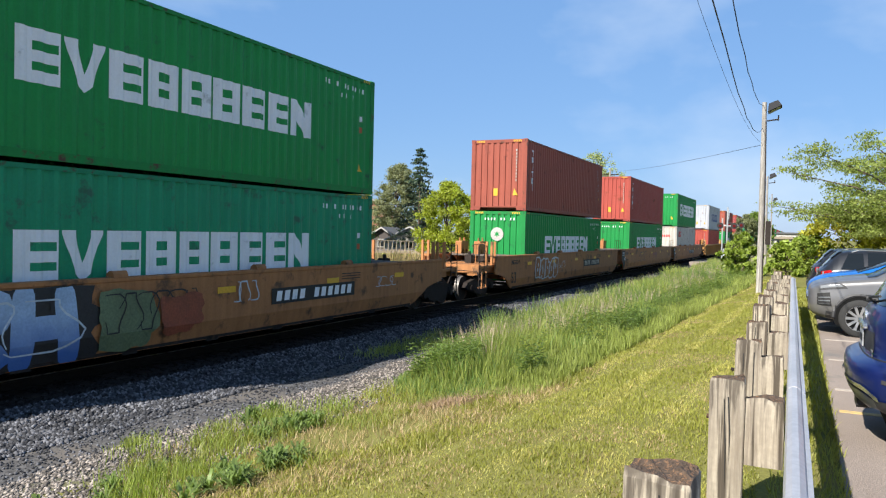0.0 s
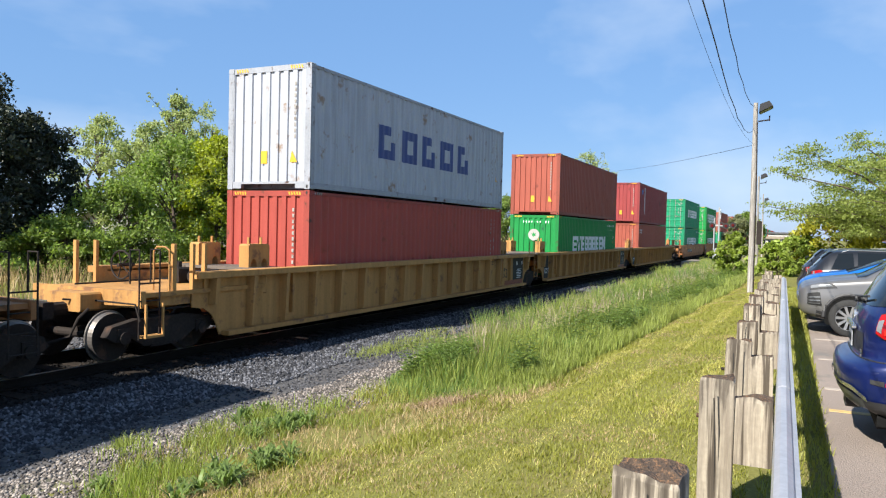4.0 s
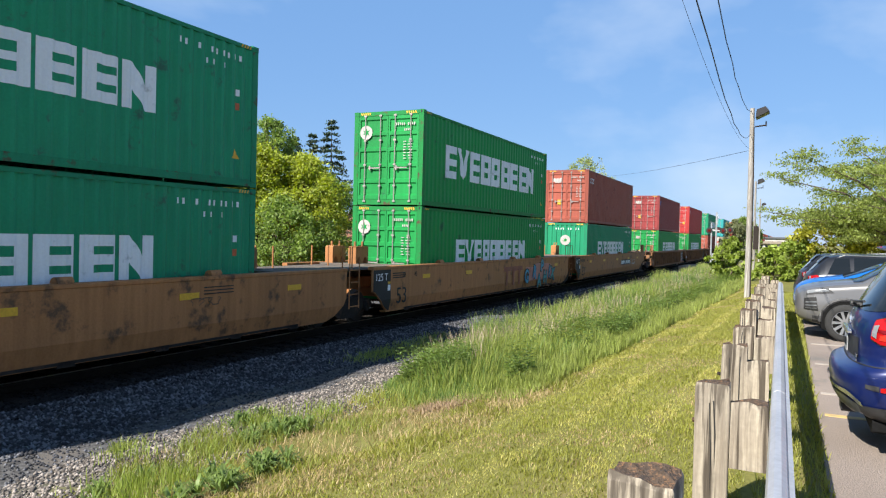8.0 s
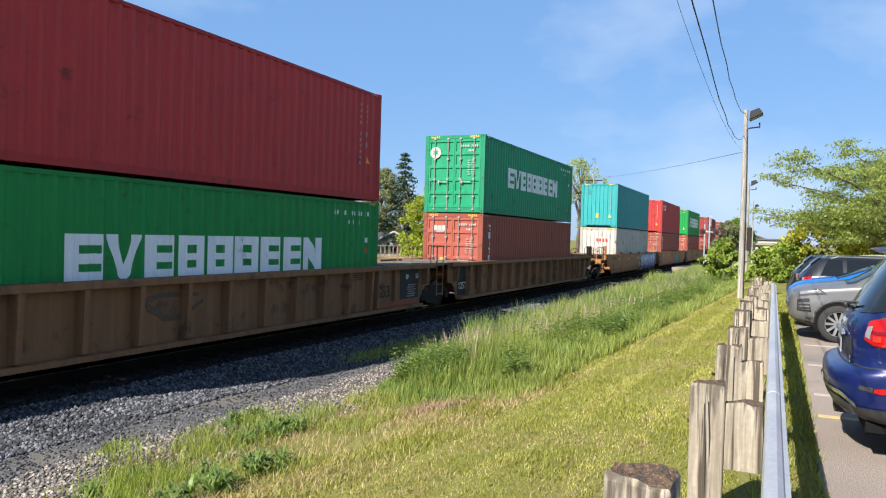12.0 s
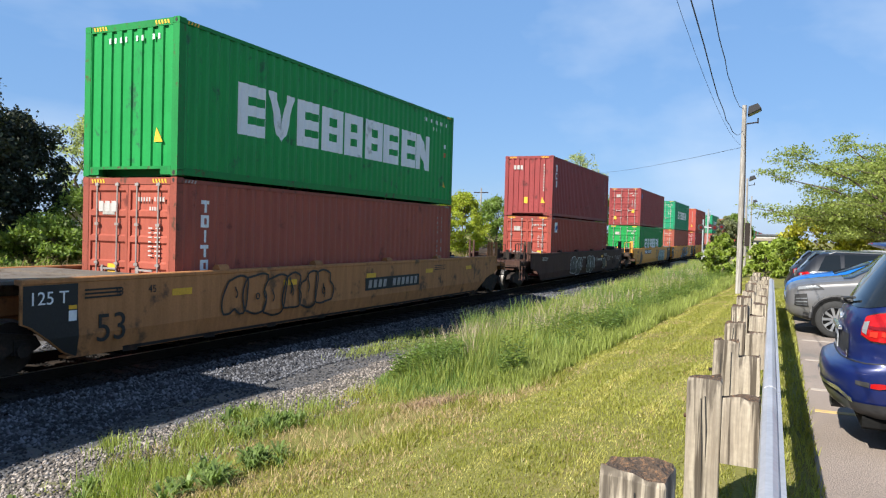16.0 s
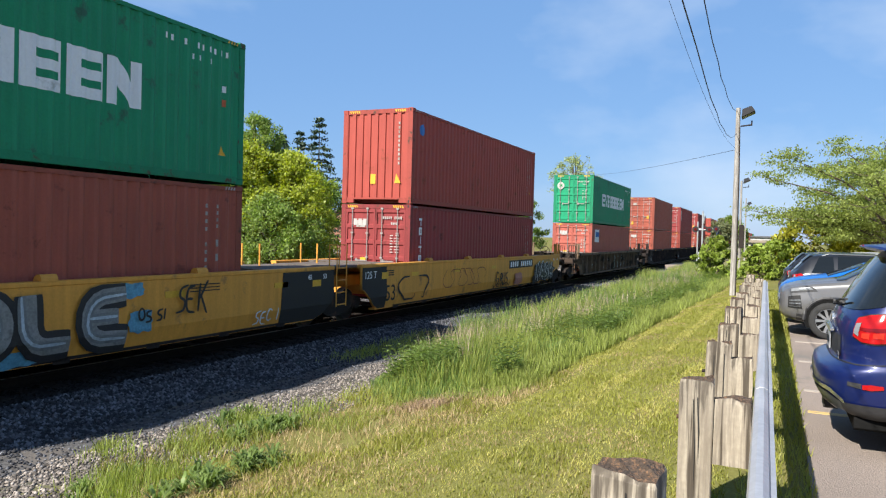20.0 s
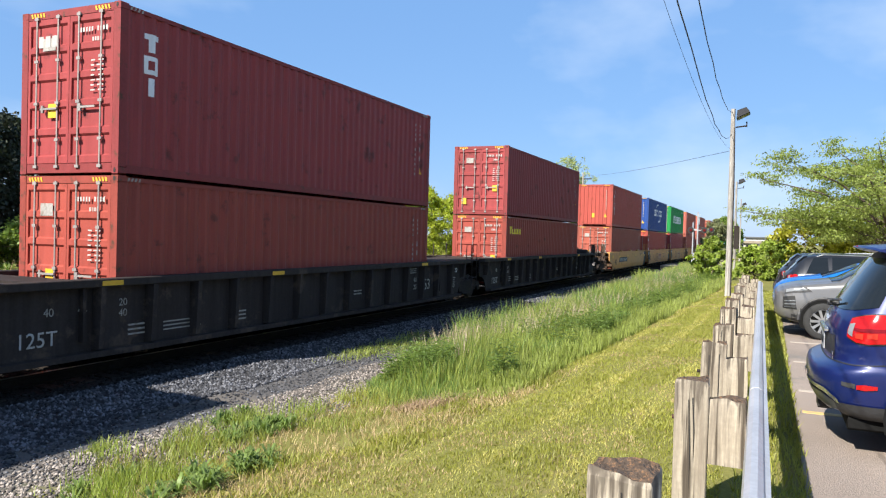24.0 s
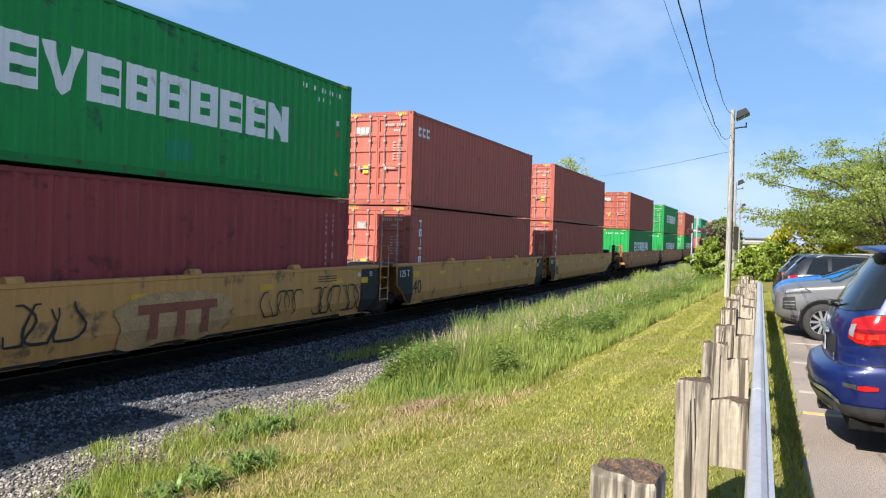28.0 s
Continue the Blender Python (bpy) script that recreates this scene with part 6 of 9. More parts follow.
        if not dark:
            if left == "A":
                part("black_panel", Shape().box(xl + 0.80, y - 0.004, 0.36, xl + 1.42, y, 1.36), INK, car)
            if right == "A":
                part("black_panel", Shape().box(xr - 1.95, y - 0.004, 0.36, xr - 0.80, y, 1.36), INK, car)
            else:
                notice = part("notice_frame", Shape().box(xr - 1.62, y - 0.004, 0.78, xr - 1.06, y, 1.02), LETTERS, car)
                for i in range(2):
                    part("notice_panel", Shape().box(xr - 1.58, y - 0.008, 0.805 + 0.10 * i, xr - 1.10, y - 0.0045, 0.89 + 0.10 * i), INK, notice)
            part("rust_band", Shape().box(xr - 3.4, y - 0.007, 0.335, xr - 0.83, y - 0.0045 if right == "A" else y, 0.50), SPRAY["rust"], car)
        if dark or left == "A":
            piece("capacity_mark", lettering("125T", 0.24, LETTERS if dark else WHITE), car, (-7.95 if dark else xl + 0.84, y - 0.008, 0.50 if dark else 0.58))
        bays = int((xr - xl - 1.0) / 1.03)
        bay = (xr - xl - 1.0) / bays
        piece("size_number", lettering(size_word, 0.34, ink), car, (xr - 3.02 if right == "A" and not dark else xl + 0.5 + (bays - 2.5) * bay - 0.27, y - 0.006, 0.62))
        for word, z in (("40", 0.88), ("20", 0.66)):
            piece("length_mark", lettering(word, 0.15, ink), car, (xr - 3.47 if right == "A" and not dark else xl + 0.5 + (bays - 3.5) * bay + 0.1, y - (0.185 if right == "A" and not dark else 0.006), z))
        if dark or right == "A":
            piece("length_mark", lettering("48", 0.14, WHITE), car, (xr - 1.64, y - 0.008, 1.08))
            piece("length_mark", lettering("53", 0.14, WHITE), car, (xr - 1.02, y - 0.008, 1.08))
        bars = Shape()
        for i in range(6 if dark or right == "A" else 0):
            bars.box(xr - 1.55 + 0.04 * (i % 3), y - 0.008, 0.56 + i * 0.065, xr - 1.05 + 0.06 * (i % 2), y - 0.005, 0.582 + i * 0.065)
        for i in range(3):
            if dark:
                bars.box(-5.9, y - 0.008, 0.50 + i * 0.08, -5.36, y - 0.005, 0.53 + i * 0.08)
                bars.box(-5.1, y - 0.008, 0.50 + i * 0.07, -4.15 - 0.1 * i, y - 0.005, 0.525 + i * 0.07)
                bars.box(-3.3, y - 0.008, 0.50 + i * 0.08, -2.82, y - 0.005, 0.53 + i * 0.08)
            bars.box(1.5, y - 0.008, 0.72 + i * 0.08, 1.9, y - 0.005, 0.75 + i * 0.08) if dark and i < 2 else None
        part("data_bars", bars, WHITE if seed % 2 and not dark else GREYED, car) if bars.v else None
        if dark:
            for word, dx, z in (("40", -7.5, 0.95), ("45", -6.9, 0.95), ("20", -6.1, 1.02), ("40", -6.1, 0.84)):
                piece("length_mark", lettering(word, 0.13, GREYED), car, (dx, y - 0.006, z))
        if dark and seed % 3 == 0:
            part("company_mark", Shape().box(2.9, y - 0.008, 0.92, 3.15, y - 0.005, 0.97).box(2.9, y - 0.008, 0.971, 2.95, y - 0.005, 1.16).box(2.951, y - 0.008, 1.11, 3.25, y - 0.005, 1.16).box(3.251, y - 0.008, 0.92, 3.30, y - 0.005, 1.16).box(3.301, y - 0.008, 0.92, 3.45, y - 0.005, 0.97), GREYED, car)
    if "plate" in tags:
        x = tags["plate"]
        zp = 1.03 if paint_key == "yellow" else 0.76
        part("number_panel", Shape().box(x, y - 0.004, zp, x + 3.1, y, zp + 0.33), INK, car)
        for i in range(11):
            if i != 4:
                xb = x + 0.14 + i * 0.262
                part("number_bar", Shape().add([(xb, y - 0.008, zp + 0.06), (xb + 0.17, y - 0.008, zp + 0.06), (xb + 0.21, y - 0.008, zp + 0.27), (xb + 0.04, y - 0.008, zp + 0.27)], [(0, 1, 2, 3)]), WHITE if paint_key == "yellow" or seed in (1, 10) else GREYED, car)
    if "letter" in tags:
        piece("side_letter", lettering("B", 0.22, INK), car, (tags["letter"][0], y - 0.004, tags["letter"][1]))
    bars = Shape()
    for i in range(3):
        bars.box(-8.6 + 0.4, y - 0.005, 1.28 - i * 0.06, -7.5, y - 0.002, 1.31 - i * 0.06) if half > 9 and style == "smooth" else None
        bars.box(4.4, y - 0.005, 1.28 - i * 0.06, 5.2, y - 0.002, 1.30 - i * 0.06)
    part("data_bars", bars, ink, car)
    yy = y - 0.004
    for i, (kind, *v) in enumerate(tags.get("paint", [])):
        yy -= 0.012 if kind in ("glyphs", "throw", "word") else 0.006
        lay = drape if style == "smooth" else (lambda sh_: sh_)
        r = random.Random(seed * 31 + i)
        if kind == "blob":
            key, x0, x1, z0, z1 = v
            part("graffiti", lay(blob(r, x0, x1, z0, z1, seed=seed + i * 1.7, rough=0.35)), SPRAY[key], car, at=(0, yy, 0))
        elif kind == "throw":
            key, fill, x0, x1, z0, z1, n, w = v
            for j, (inside, lines) in enumerate(throwup(r, x0, x1, z0, z1, n, w)):
                if fill:
                    part("graffiti", lay(inside), SPRAY[fill], car, at=(0, yy - 0.0004 * j, 0))
                part("graffiti_stroke", lay(lines), SPRAY[key], car, at=(0, yy - 0.0004 * j - 0.0035, 0))
        elif kind == "glyphs":
            letters, fill, key, x0, x1, z0, z1, wide, edge, point = v
            step_ = (x1 - x0) / len(letters)
            for j, ch in enumerate(letters):
                gx, gz, gh, lean_ = x0 + j * step_ + r.uniform(-0.04, 0.04), z0 + r.uniform(0, 0.06), (z1 - z0) * r.uniform(0.88, 1.0), r.uniform(-0.08, 0.22)
                for name_, mat_g, ww, dy in (("graffiti_stroke", key, wide + 2 * edge, 0.0), ("graffiti", fill, wide, -0.0055)):
                    part(name_, lay(glyph(GLYPHS[ch], gx, gz, step_ * 0.86, gh, lean_, ww, point)), SPRAY[mat_g], car, at=(0, yy - 0.0002 * j + dy, 0))
        elif kind == "word":
            text, fill, key, size, spots = v
            for j, (ch, (cx, cz, turn_)) in enumerate(zip(text, spots)):
                for me, dy in ((fat_letter(ch, size, SPRAY[key], 0.075), 0.0), (fat_letter(ch, size, SPRAY[fill[j % len(fill)]], 0.030), -0.004)):
                    piece("graffiti_letter", me, car, pose(cx, yy - 0.0006 * j + dy + max(0.0, CREASE - cz) * TUCK, cz, 0, turn_, 0))
        elif kind == "blocks":
            key, x0, x1, z0, z1 = v
            w = (x1 - x0) / 3
            part("graffiti", Shape().add([(x0, 0, z1 - 0.17), (x1, 0, z1 - 0.17), (x1, 0, z1), (x0, 0, z1)], [(0, 1, 2, 3)]), SPRAY[key], car, at=(0, yy, 0))
            for a, b in ((0.42, 0.36), (1.42, 1.36), (2.38, 2.30)):
                part("graffiti_stroke", Shape().add([(x0 + b * w, 0, z0), (x0 + b * w + 0.20, 0, z0), (x0 + a * w + 0.20, 0, z1 - 0.02), (x0 + a * w, 0, z1 - 0.02)], [(0, 1, 2, 3)]), SPRAY[key], car, at=(0, yy - 0.002 - 0.0008 * a, 0))
        else:
            key, x0, x1, z0, z1, n, w = v
            for j, stroke in enumerate(scrawl(r, x0, x1, z0, z1, n, w)):
                part("graffiti_stroke", lay(stroke), SPRAY[key], car, at=(0, yy - 0.0008 * j, 0))
    return car


def brake_wheel():
    s = Shape()
    n = 14
    pts = [(0, 0.28 * math.cos(6.2832 * i / n), 0.28 * math.sin(6.2832 * i / n)) for i in range(n + 1)]
    s.bend(pts, 0.02, 5)
    for i in range(5):
        s.rod((0, 0, 0), (0, 0.28 * math.cos(1.2566 * i), 0.28 * math.sin(1.2566 * i)), 0.014, 5)
    s.rod((-0.08, 0, 0), (0.3, 0, 0), 0.04, 6)
    return s.mesh("brake_wheel", IRON)


# upper and lower box: (paint, side mark, end, end mark); car: style, paint, joints, markings
BROWN, RIB = ("smooth", "brown"), ("ribbed", "ribbed")
YEL, TAN, BLK = ("smooth", "yellow"), ("smooth", "tan"), ("ribbed", "black")
UNITS = [
    # this unit is never in view: added for the shadow it casts
    (("B", "none", "plain", ""), ("G", "low", "plain", ""), BROWN, "AE", {}),
    (("G", "low", "plain", ""), ("g", "low", "plain", ""), BROWN, "AE", {"plate": 1.85, "paint": [("blob", "black", -7.2, -2.25, 0.27, 1.42), ("glyphs", "asrh", "sky_fade", "black", -7.0, -2.5, 0.34, 1.34, 0.36, 0.07, 0.3), ("scrawl", "pale", -6.5, -2.8, 0.45, 1.25, 4, 0.035), ("blob", "olive", -2.3, -1.15, 0.33, 1.32), ("scrawl", "black", -2.2, -0.2, 0.6, 1.25, 6, 0.03), ("blob", "rust", -1.05, -0.1, 0.5, 1.15), ("scrawl", "pale", 0.6, 1.35, 0.9, 1.3, 3, 0.03), ("scrawl", "pale", 5.8, 6.9, 0.9, 1.15, 4, 0.02)]}),
    (("B", "upright", "plain", ""), ("G", "low", "plain", "round"), BROWN, "EA", {"plate": 1.9, "paint": [("throw", "pale", "", -5.45, -2.45, 0.46, 1.34, 5, 0.06), ("scrawl", "pale", -2.3, -1.4, 0.85, 1.12, 4, 0.022)]}),
    (("O", "upright", "plain", ""), ("G", "low", "plain", ""), BROWN, "AA", {"paint": [("throw", "dust", "", -5.0, -1.7, 0.62, 1.30, 5, 0.035), ("blocks", "fadered", 0.85, 2.5, 0.78, 1.14)]}),
    (("G", "wide", "plain", ""), ("W", "red", "plain", "red"), BROWN, "AE", {"plate": 0.2, "paint": [("blob", "rust", -0.8, -0.2, 0.95, 1.28), ("scrawl", "grey", -1.6, -0.6, 1.0, 1.25, 3, 0.03)]}),
    (("S", "five", "plain", ""), ("O", "none", "plain", ""), ("ribbed", "ribtan"), "EA", {}),
    (("B", "none", "plain", ""), ("G", "low", "plain", "round"), ("ribbed", "ribtan"), "AA", {}),
    (("M", "upright_dot", "plain", ""), ("B", "short", "plain", ""), ("ribbed", "ribtan"), "AE", {}),
    (("g", "low", "doors", "round"), ("g", "low", "doors", "round"), BROWN, "EA", {"plate": -5.0, "paint": [("scrawl", "dust", 4.1, 4.8, 0.96, 1.1, 3, 0.02)]}),
    (("G", "wide", "doors", "round"), ("G", "low", "doors", "round"), BROWN, "AA", {"paint": [("blocks", "fadered", 0.3, 2.45, 0.50, 1.22), ("blob", "pink", 2.6, 6.6, 0.55, 1.22), ("word", "GRAPHIX", ["cyan", "cyan", "aqua_fade", "cyan", "aqua_fade", "cyan", "aqua_fade"], "black", 0.50, [(2.95, 0.80, 8), (4.02, 0.92, 14), (4.62, 0.56, -4), (4.98, 1.18, 12), (5.42, 0.68, 4), (6.02, 0.90, 14), (6.52, 0.80, 10)])]}),
    (("B", "short", "doors", "white"), ("g", "low", "plain", "round"), BROWN, "AE", {"plate": 1.62, "letter": (1.0, 0.84), "paint": [("scrawl", "pale", 5.1, 6.0, 0.75, 1.05, 3, 0.03)]}),
    (("M", "dot", "doors", "white"), ("G", "low", "doors", ""), RIB, "EA", {"paint": [("blob", "grey", 0.3, 0.95, 0.38, 1.08), ("blob", "grey", 1.1, 1.8, 0.38, 1.05), ("scrawl", "dust", 0.4, 1.7, 0.45, 1.0, 3, 0.06)]}),
    (("R", "short", "doors", "yellow"), ("G", "low", "doors", ""), RIB, "AA", {"paint": [("scrawl", "dust", -1.75, -0.8, 0.75, 1.18, 1, 0.12)]}),
    (("g", "low", "doors", "round"), ("B", "upright", "doors", "white"), RIB, "AE", {}),
    (("T", "none", "plain", ""), ("W", "none", "plain", "red"), BROWN, "EA", {"paint": [("blob", "gold", 0.9, 3.0, 0.32, 1.38), ("blob", "black", 1.35, 8.5, 0.27, 1.40), ("blob", "lilac", 1.6, 8.2, 0.98, 1.38), ("glyphs", "smover", "violet_fade", "lilac", 1.9, 8.1, 0.42, 1.26, 0.36, 0.07, 0.3), ("glyphs", "smover", "white", "violet_fade", 1.9, 8.1, 0.46, 1.24, 0.05, 0.05, 0.6), ("scrawl", "black", -0.2, 1.0, 0.6, 1.0, 5, 0.04)]}),
    (("R", "large", "plain", ""), ("B", "tall", "doors", "yellow"), BROWN, "AA", {"paint": [("blocks", "fadered", 0.8, 1.9, 0.66, 1.12), ("glyphs", "virsal", "teal", "black", 1.45, 4.0, 0.34, 1.16, 0.24, 0.035, 0.2)]}),
    (("G", "wide", "plain", ""), ("B", "upright", "doors", "white"), BROWN, "AE", {"plate": 0.25, "paint": [("throw", "black", "", -5.05, -1.35, 0.50, 1.38, 6, 0.045)]}),
    (("M", "tall", "plain", "white"), ("K", "square", "doors", "yellow"), ("smooth", "dark"), "EE", {"paint": [("throw", "white", "black", -3.2, -1.2, 0.30, 1.24, 2, 0.022), ("scrawl", "white", -1.5, -1.0, 0.5, 1.1, 3, 0.02), ("throw", "white", "black", -0.05, 1.75, 0.30, 1.22, 2, 0.022), ("scrawl", "white", 1.55, 1.95, 0.5, 1.1, 2, 0.02), ("throw", "white", "black", 3.9, 4.5, 0.40, 1.0, 1, 0.022)]}),
    (("M", "dot", "doors", "yellow"), ("G", "low", "doors", ""), YEL, "EA", {"plate": -5.0, "bare": True, "paint": [("scrawl", "black", -8.5, -7.5, 0.5, 1.0, 4, 0.035), ("throw", "black", "dust", -6.95, -6.2, 0.36, 1.25, 1, 0.045), ("scrawl", "black", 0.2, 1.6, 0.6, 1.3, 3, 0.06), ("blob", "mint", 1.75, 5.45, 0.32, 1.22), ("glyphs", "kesh", "mint", "black", 2.05, 5.2, 0.42, 1.24, 0.24, 0.055, 0.75)]}),
    (("g", "low", "doors", "round"), ("B", "none", "doors", "white"), YEL, "AA", {"paint": [("blob", "sky", -1.6, -0.9, 0.3, 0.8), ("blob", "sky", 0.6, 1.5, 0.27, 0.52), ("blob", "sky", 3.0, 3.5, 0.55, 0.9), ("blob", "sky", 2.6, 3.3, 1.15, 1.40), ("glyphs", "cole", "grey", "black", -1.1, 3.1, 0.45, 1.28, 0.26, 0.11, 0.1), ("glyphs", "cole", "pale", "slate", -1.14, 3.06, 0.50, 1.30, 0.05, 0.05, 0.5), ("glyphs", "sek", "black", "black", 3.95, 4.85, 0.78, 1.32, 0.045, 0.003, 0.5), ("glyphs", "ossi", "black", "black", 3.15, 3.85, 0.70, 0.92, 0.035, 0.003, 0.5), ("scrawl", "black", -7.2, -5.0, 0.4, 1.1, 5, 0.04), ("scrawl", "rust", -3.6, -1.6, 0.5, 1.2, 4, 0.07), ("glyphs", "seci", "white", "white", 6.1, 7.0, 0.36, 0.66, 0.03, 0.002, 0.5)]}),
    (("O", "dot", "plain", ""), ("M", "upright", "doors", "white"), YEL, "AE", {"plate": 2.3, "paint": [("scrawl", "black", -7.0, -5.4, 0.4, 1.1, 2, 0.07), ("scrawl", "rust", -4.0, -0.5, 0.6, 1.2, 6, 0.03), ("glyphs", "grus", "black", "black", 0.75, 2.15, 0.42, 0.92, 0.055, 0.004, 0.5), ("glyphs", "xavon", "black", "black", 0.45, 2.4, 0.26, 0.46, 0.035, 0.003, 0.5), ("blob", "pink", 2.95, 3.95, 0.34, 0.82), ("blob", "gold", 6.0, 8.5, 0.95, 1.30), ("blob", "black", 5.5, 8.6, 0.30, 1.10), ("glyphs", "kash", "black", "white", 5.75, 8.4, 0.38, 1.20, 0.20, 0.045, 0.8)]}),
    (("g", "low", "doors", "round"), ("P", "sticker", "doors", "white"), ("ribbed", "worn"), "EE", {"paint": [("scrawl", "pale", -6.2, -5.5, 0.55, 0.8, 3, 0.04), ("scrawl", "grey", -3.2, -1.6, 0.5, 1.0, 3, 0.05), ("scrawl", "mint", -0.4, 3.4, 0.42, 1.22, 4, 0.08)]}),
    (("B", "none", "doors", "yellow"), ("B", "none", "doors", "white"), BLK, "EA", {}),
    (("M", "tall", "doors", "white"), ("K", "none", "doors", ""), BLK, "AA", {}),
    (("M", "none", "doors", "yellow"), ("K", "gold", "doors", "yellow"), BLK, "AE", {}),
    (("O", "upright", "plain", ""), ("B", "none", "doors", ""), TAN, "EA", {"plate": -4.3}),
    (("N", "arcs", "plain", ""), ("O", "upright", "plain", ""), TAN, "AA", {"paint": [("scrawl", "black", -4.35, -3.0, 0.62, 1.05, 4, 0.04), ("throw", "black", "", -2.75, -1.15, 0.45, 1.2, 3, 0.05), ("blob", "sand", -1.1, 0.9, 0.5, 1.2), ("blocks", "fadered", -1.0, 0.75, 0.58, 1.1), ("scrawl", "black", 1.8, 3.3, 0.75, 1.1, 4, 0.035)]}),
    (("G", "patched", "doors", ""), ("M", "upright", "doors", "white"), TAN, "AA", {"paint": [("scrawl", "black", -3.5, -2.2, 0.58, 1.2, 3, 0.05), ("blob", "sand", -1.5, 1.3, 0.3, 1.2), ("blocks", "fadered", -1.05, 0.9, 0.40, 1.02), ("scrawl", "black", 2.3, 3.7, 0.5, 1.05, 5, 0.035), ("scrawl", "black", 4.1, 6.5, 0.4, 1.05, 6, 0.045)]}),
    (("P", "short", "doors", "white"), ("P", "upright", "doors", ""), TAN, "AA", {}),
    (("P", "none", "doors", "yellow"), ("P", "upright", "doors", ""), TAN, "AE", {}),
    (("B", "none", "doors", "white"), ("G", "low", "plain", ""), BROWN, "EA", {}),
    (("G", "low", "doors", ""), ("G", "low", "plain", ""), BROWN, "AA", {}),
    (("B", "none", "doors", ""), ("G", "low", "doors", ""), BROWN, "AE", {}),
    (("g", "low", "doors", "round"), ("B", "none", "doors", ""), BROWN, "EA", {}),
    (("R", "none", "doors", ""), ("B", "none", "doors", ""), BROWN, "AA", {}),
    (("B", "none", "doors", ""), ("G", "low", "doors", ""), BROWN, "AE", {}),
    (("M", "none", "doors", ""), ("B", "none", "doors", ""), BROWN, "EA", {}),
    (("G", "low", "doors", ""), ("M", "none", "doors", ""), BROWN, "AA", {}),
]
TRAIN = []   # thing and its place along the train


# slack and buff in the couplings: each unit's lead or lag in metres
SLACK = [0, -0.02, 0, -0.1, -0.17, -0.1, -0.14, -0.17, 0.05, 0.05, 0.09, -0.08, -0.06, 0.03, -0.18, -0.37, -0.40, -0.33, -0.27, -0.1, -0.01, 0.02, 0.17, 0.03, 0.12, 0.17, 0.33, 0.17, 0.08, 0.2]


def build_train():
    rng = random.Random(21)
    short = range(25, 30)
    x = 4.0 - 23.8
    for k, (upper, lower, (style, key), joints, tags) in enumerate(UNITS):
        if k:
            prev = UNITS[k - 1][3][1]
            if prev == "A":
                step = 15.87 if k in short else 19.72
            else:
                step = 21.85 if (k in short) != (k - 1 in short) else 23.82
            x += step
        half = 15.87 / 2 if k in short else 19.72 / 2
        car = well_car(style, key, joints[0], joints[1], half, tags, rng, k)
        at = x + SLACK[min(k, len(SLACK) - 1)]
        TRAIN.append((car, at + LEN / 2, 0.0))
        TRAIN.append((container(*lower, rng, False), at, 0.33))
        TRAIN.append((container(*upper, rng, True), at, 3.25))


build_train()


def travelled(t):
    return 19.28 * t + 0.0054 * t * t

# ---- plants ----
LAWN = leafy("mown_grass_blades", (0.262, 0.268, 0.048), 0.16, 0.3)
DRYGRASS = leafy("dry_grass_blades", (0.36, 0.27, 0.13), 0.3, 0.2)
TALLGRASS = leafy("tall_grass_blades", (0.29, 0.335, 0.085), 0.35, 0.45)
DEEPGRASS = leafy("deep_green_blades", (0.165, 0.255, 0.07), 0.35, 0.45)
PALELAWN = leafy("pale_lawn_blades", (0.43, 0.395, 0.11), 0.16, 0.3)
TUFT = leafy("tuft_blades", (0.25, 0.31, 0.06), 0.35, 0.4)
SEEDS = leafy("grass_seed_heads", (0.42, 0.34, 0.24), 0.3, 0.3)
WEED = leafy("broad_weed_leaves", (0.16, 0.225, 0.06), 0.4, 0.35)
LEAF = {
    "lime": leafy("lime_green_leaves", (0.34, 0.385, 0.055), 0.42, 0.5),
    "green": leafy("fresh_green_leaves", (0.215, 0.295, 0.070), 0.42, 0.5),
    "pale": leafy("pale_green_leaves", (0.34, 0.39, 0.16), 0.42, 0.5),
    "dark": leafy("dark_maple_leaves", (0.030, 0.040, 0.020), 0.5, 0.15),
    "needle": leafy("spruce_needles", (0.035, 0.065, 0.032), 0.4, 0.1),
    "locust": leafy("locust_leaves", (0.250, 0.300, 0.075), 0.4, 0.5),
    "dull": leafy("grey_green_leaves", (0.225, 0.245, 0.120), 0.4, 0.4),
    "gold": leafy("yellow_green_leaves", (0.36, 0.35, 0.035), 0.35, 0.4),
    "shrub": leafy("shrub_leaves", (0.24, 0.31, 0.05), 0.4, 0.4),
}


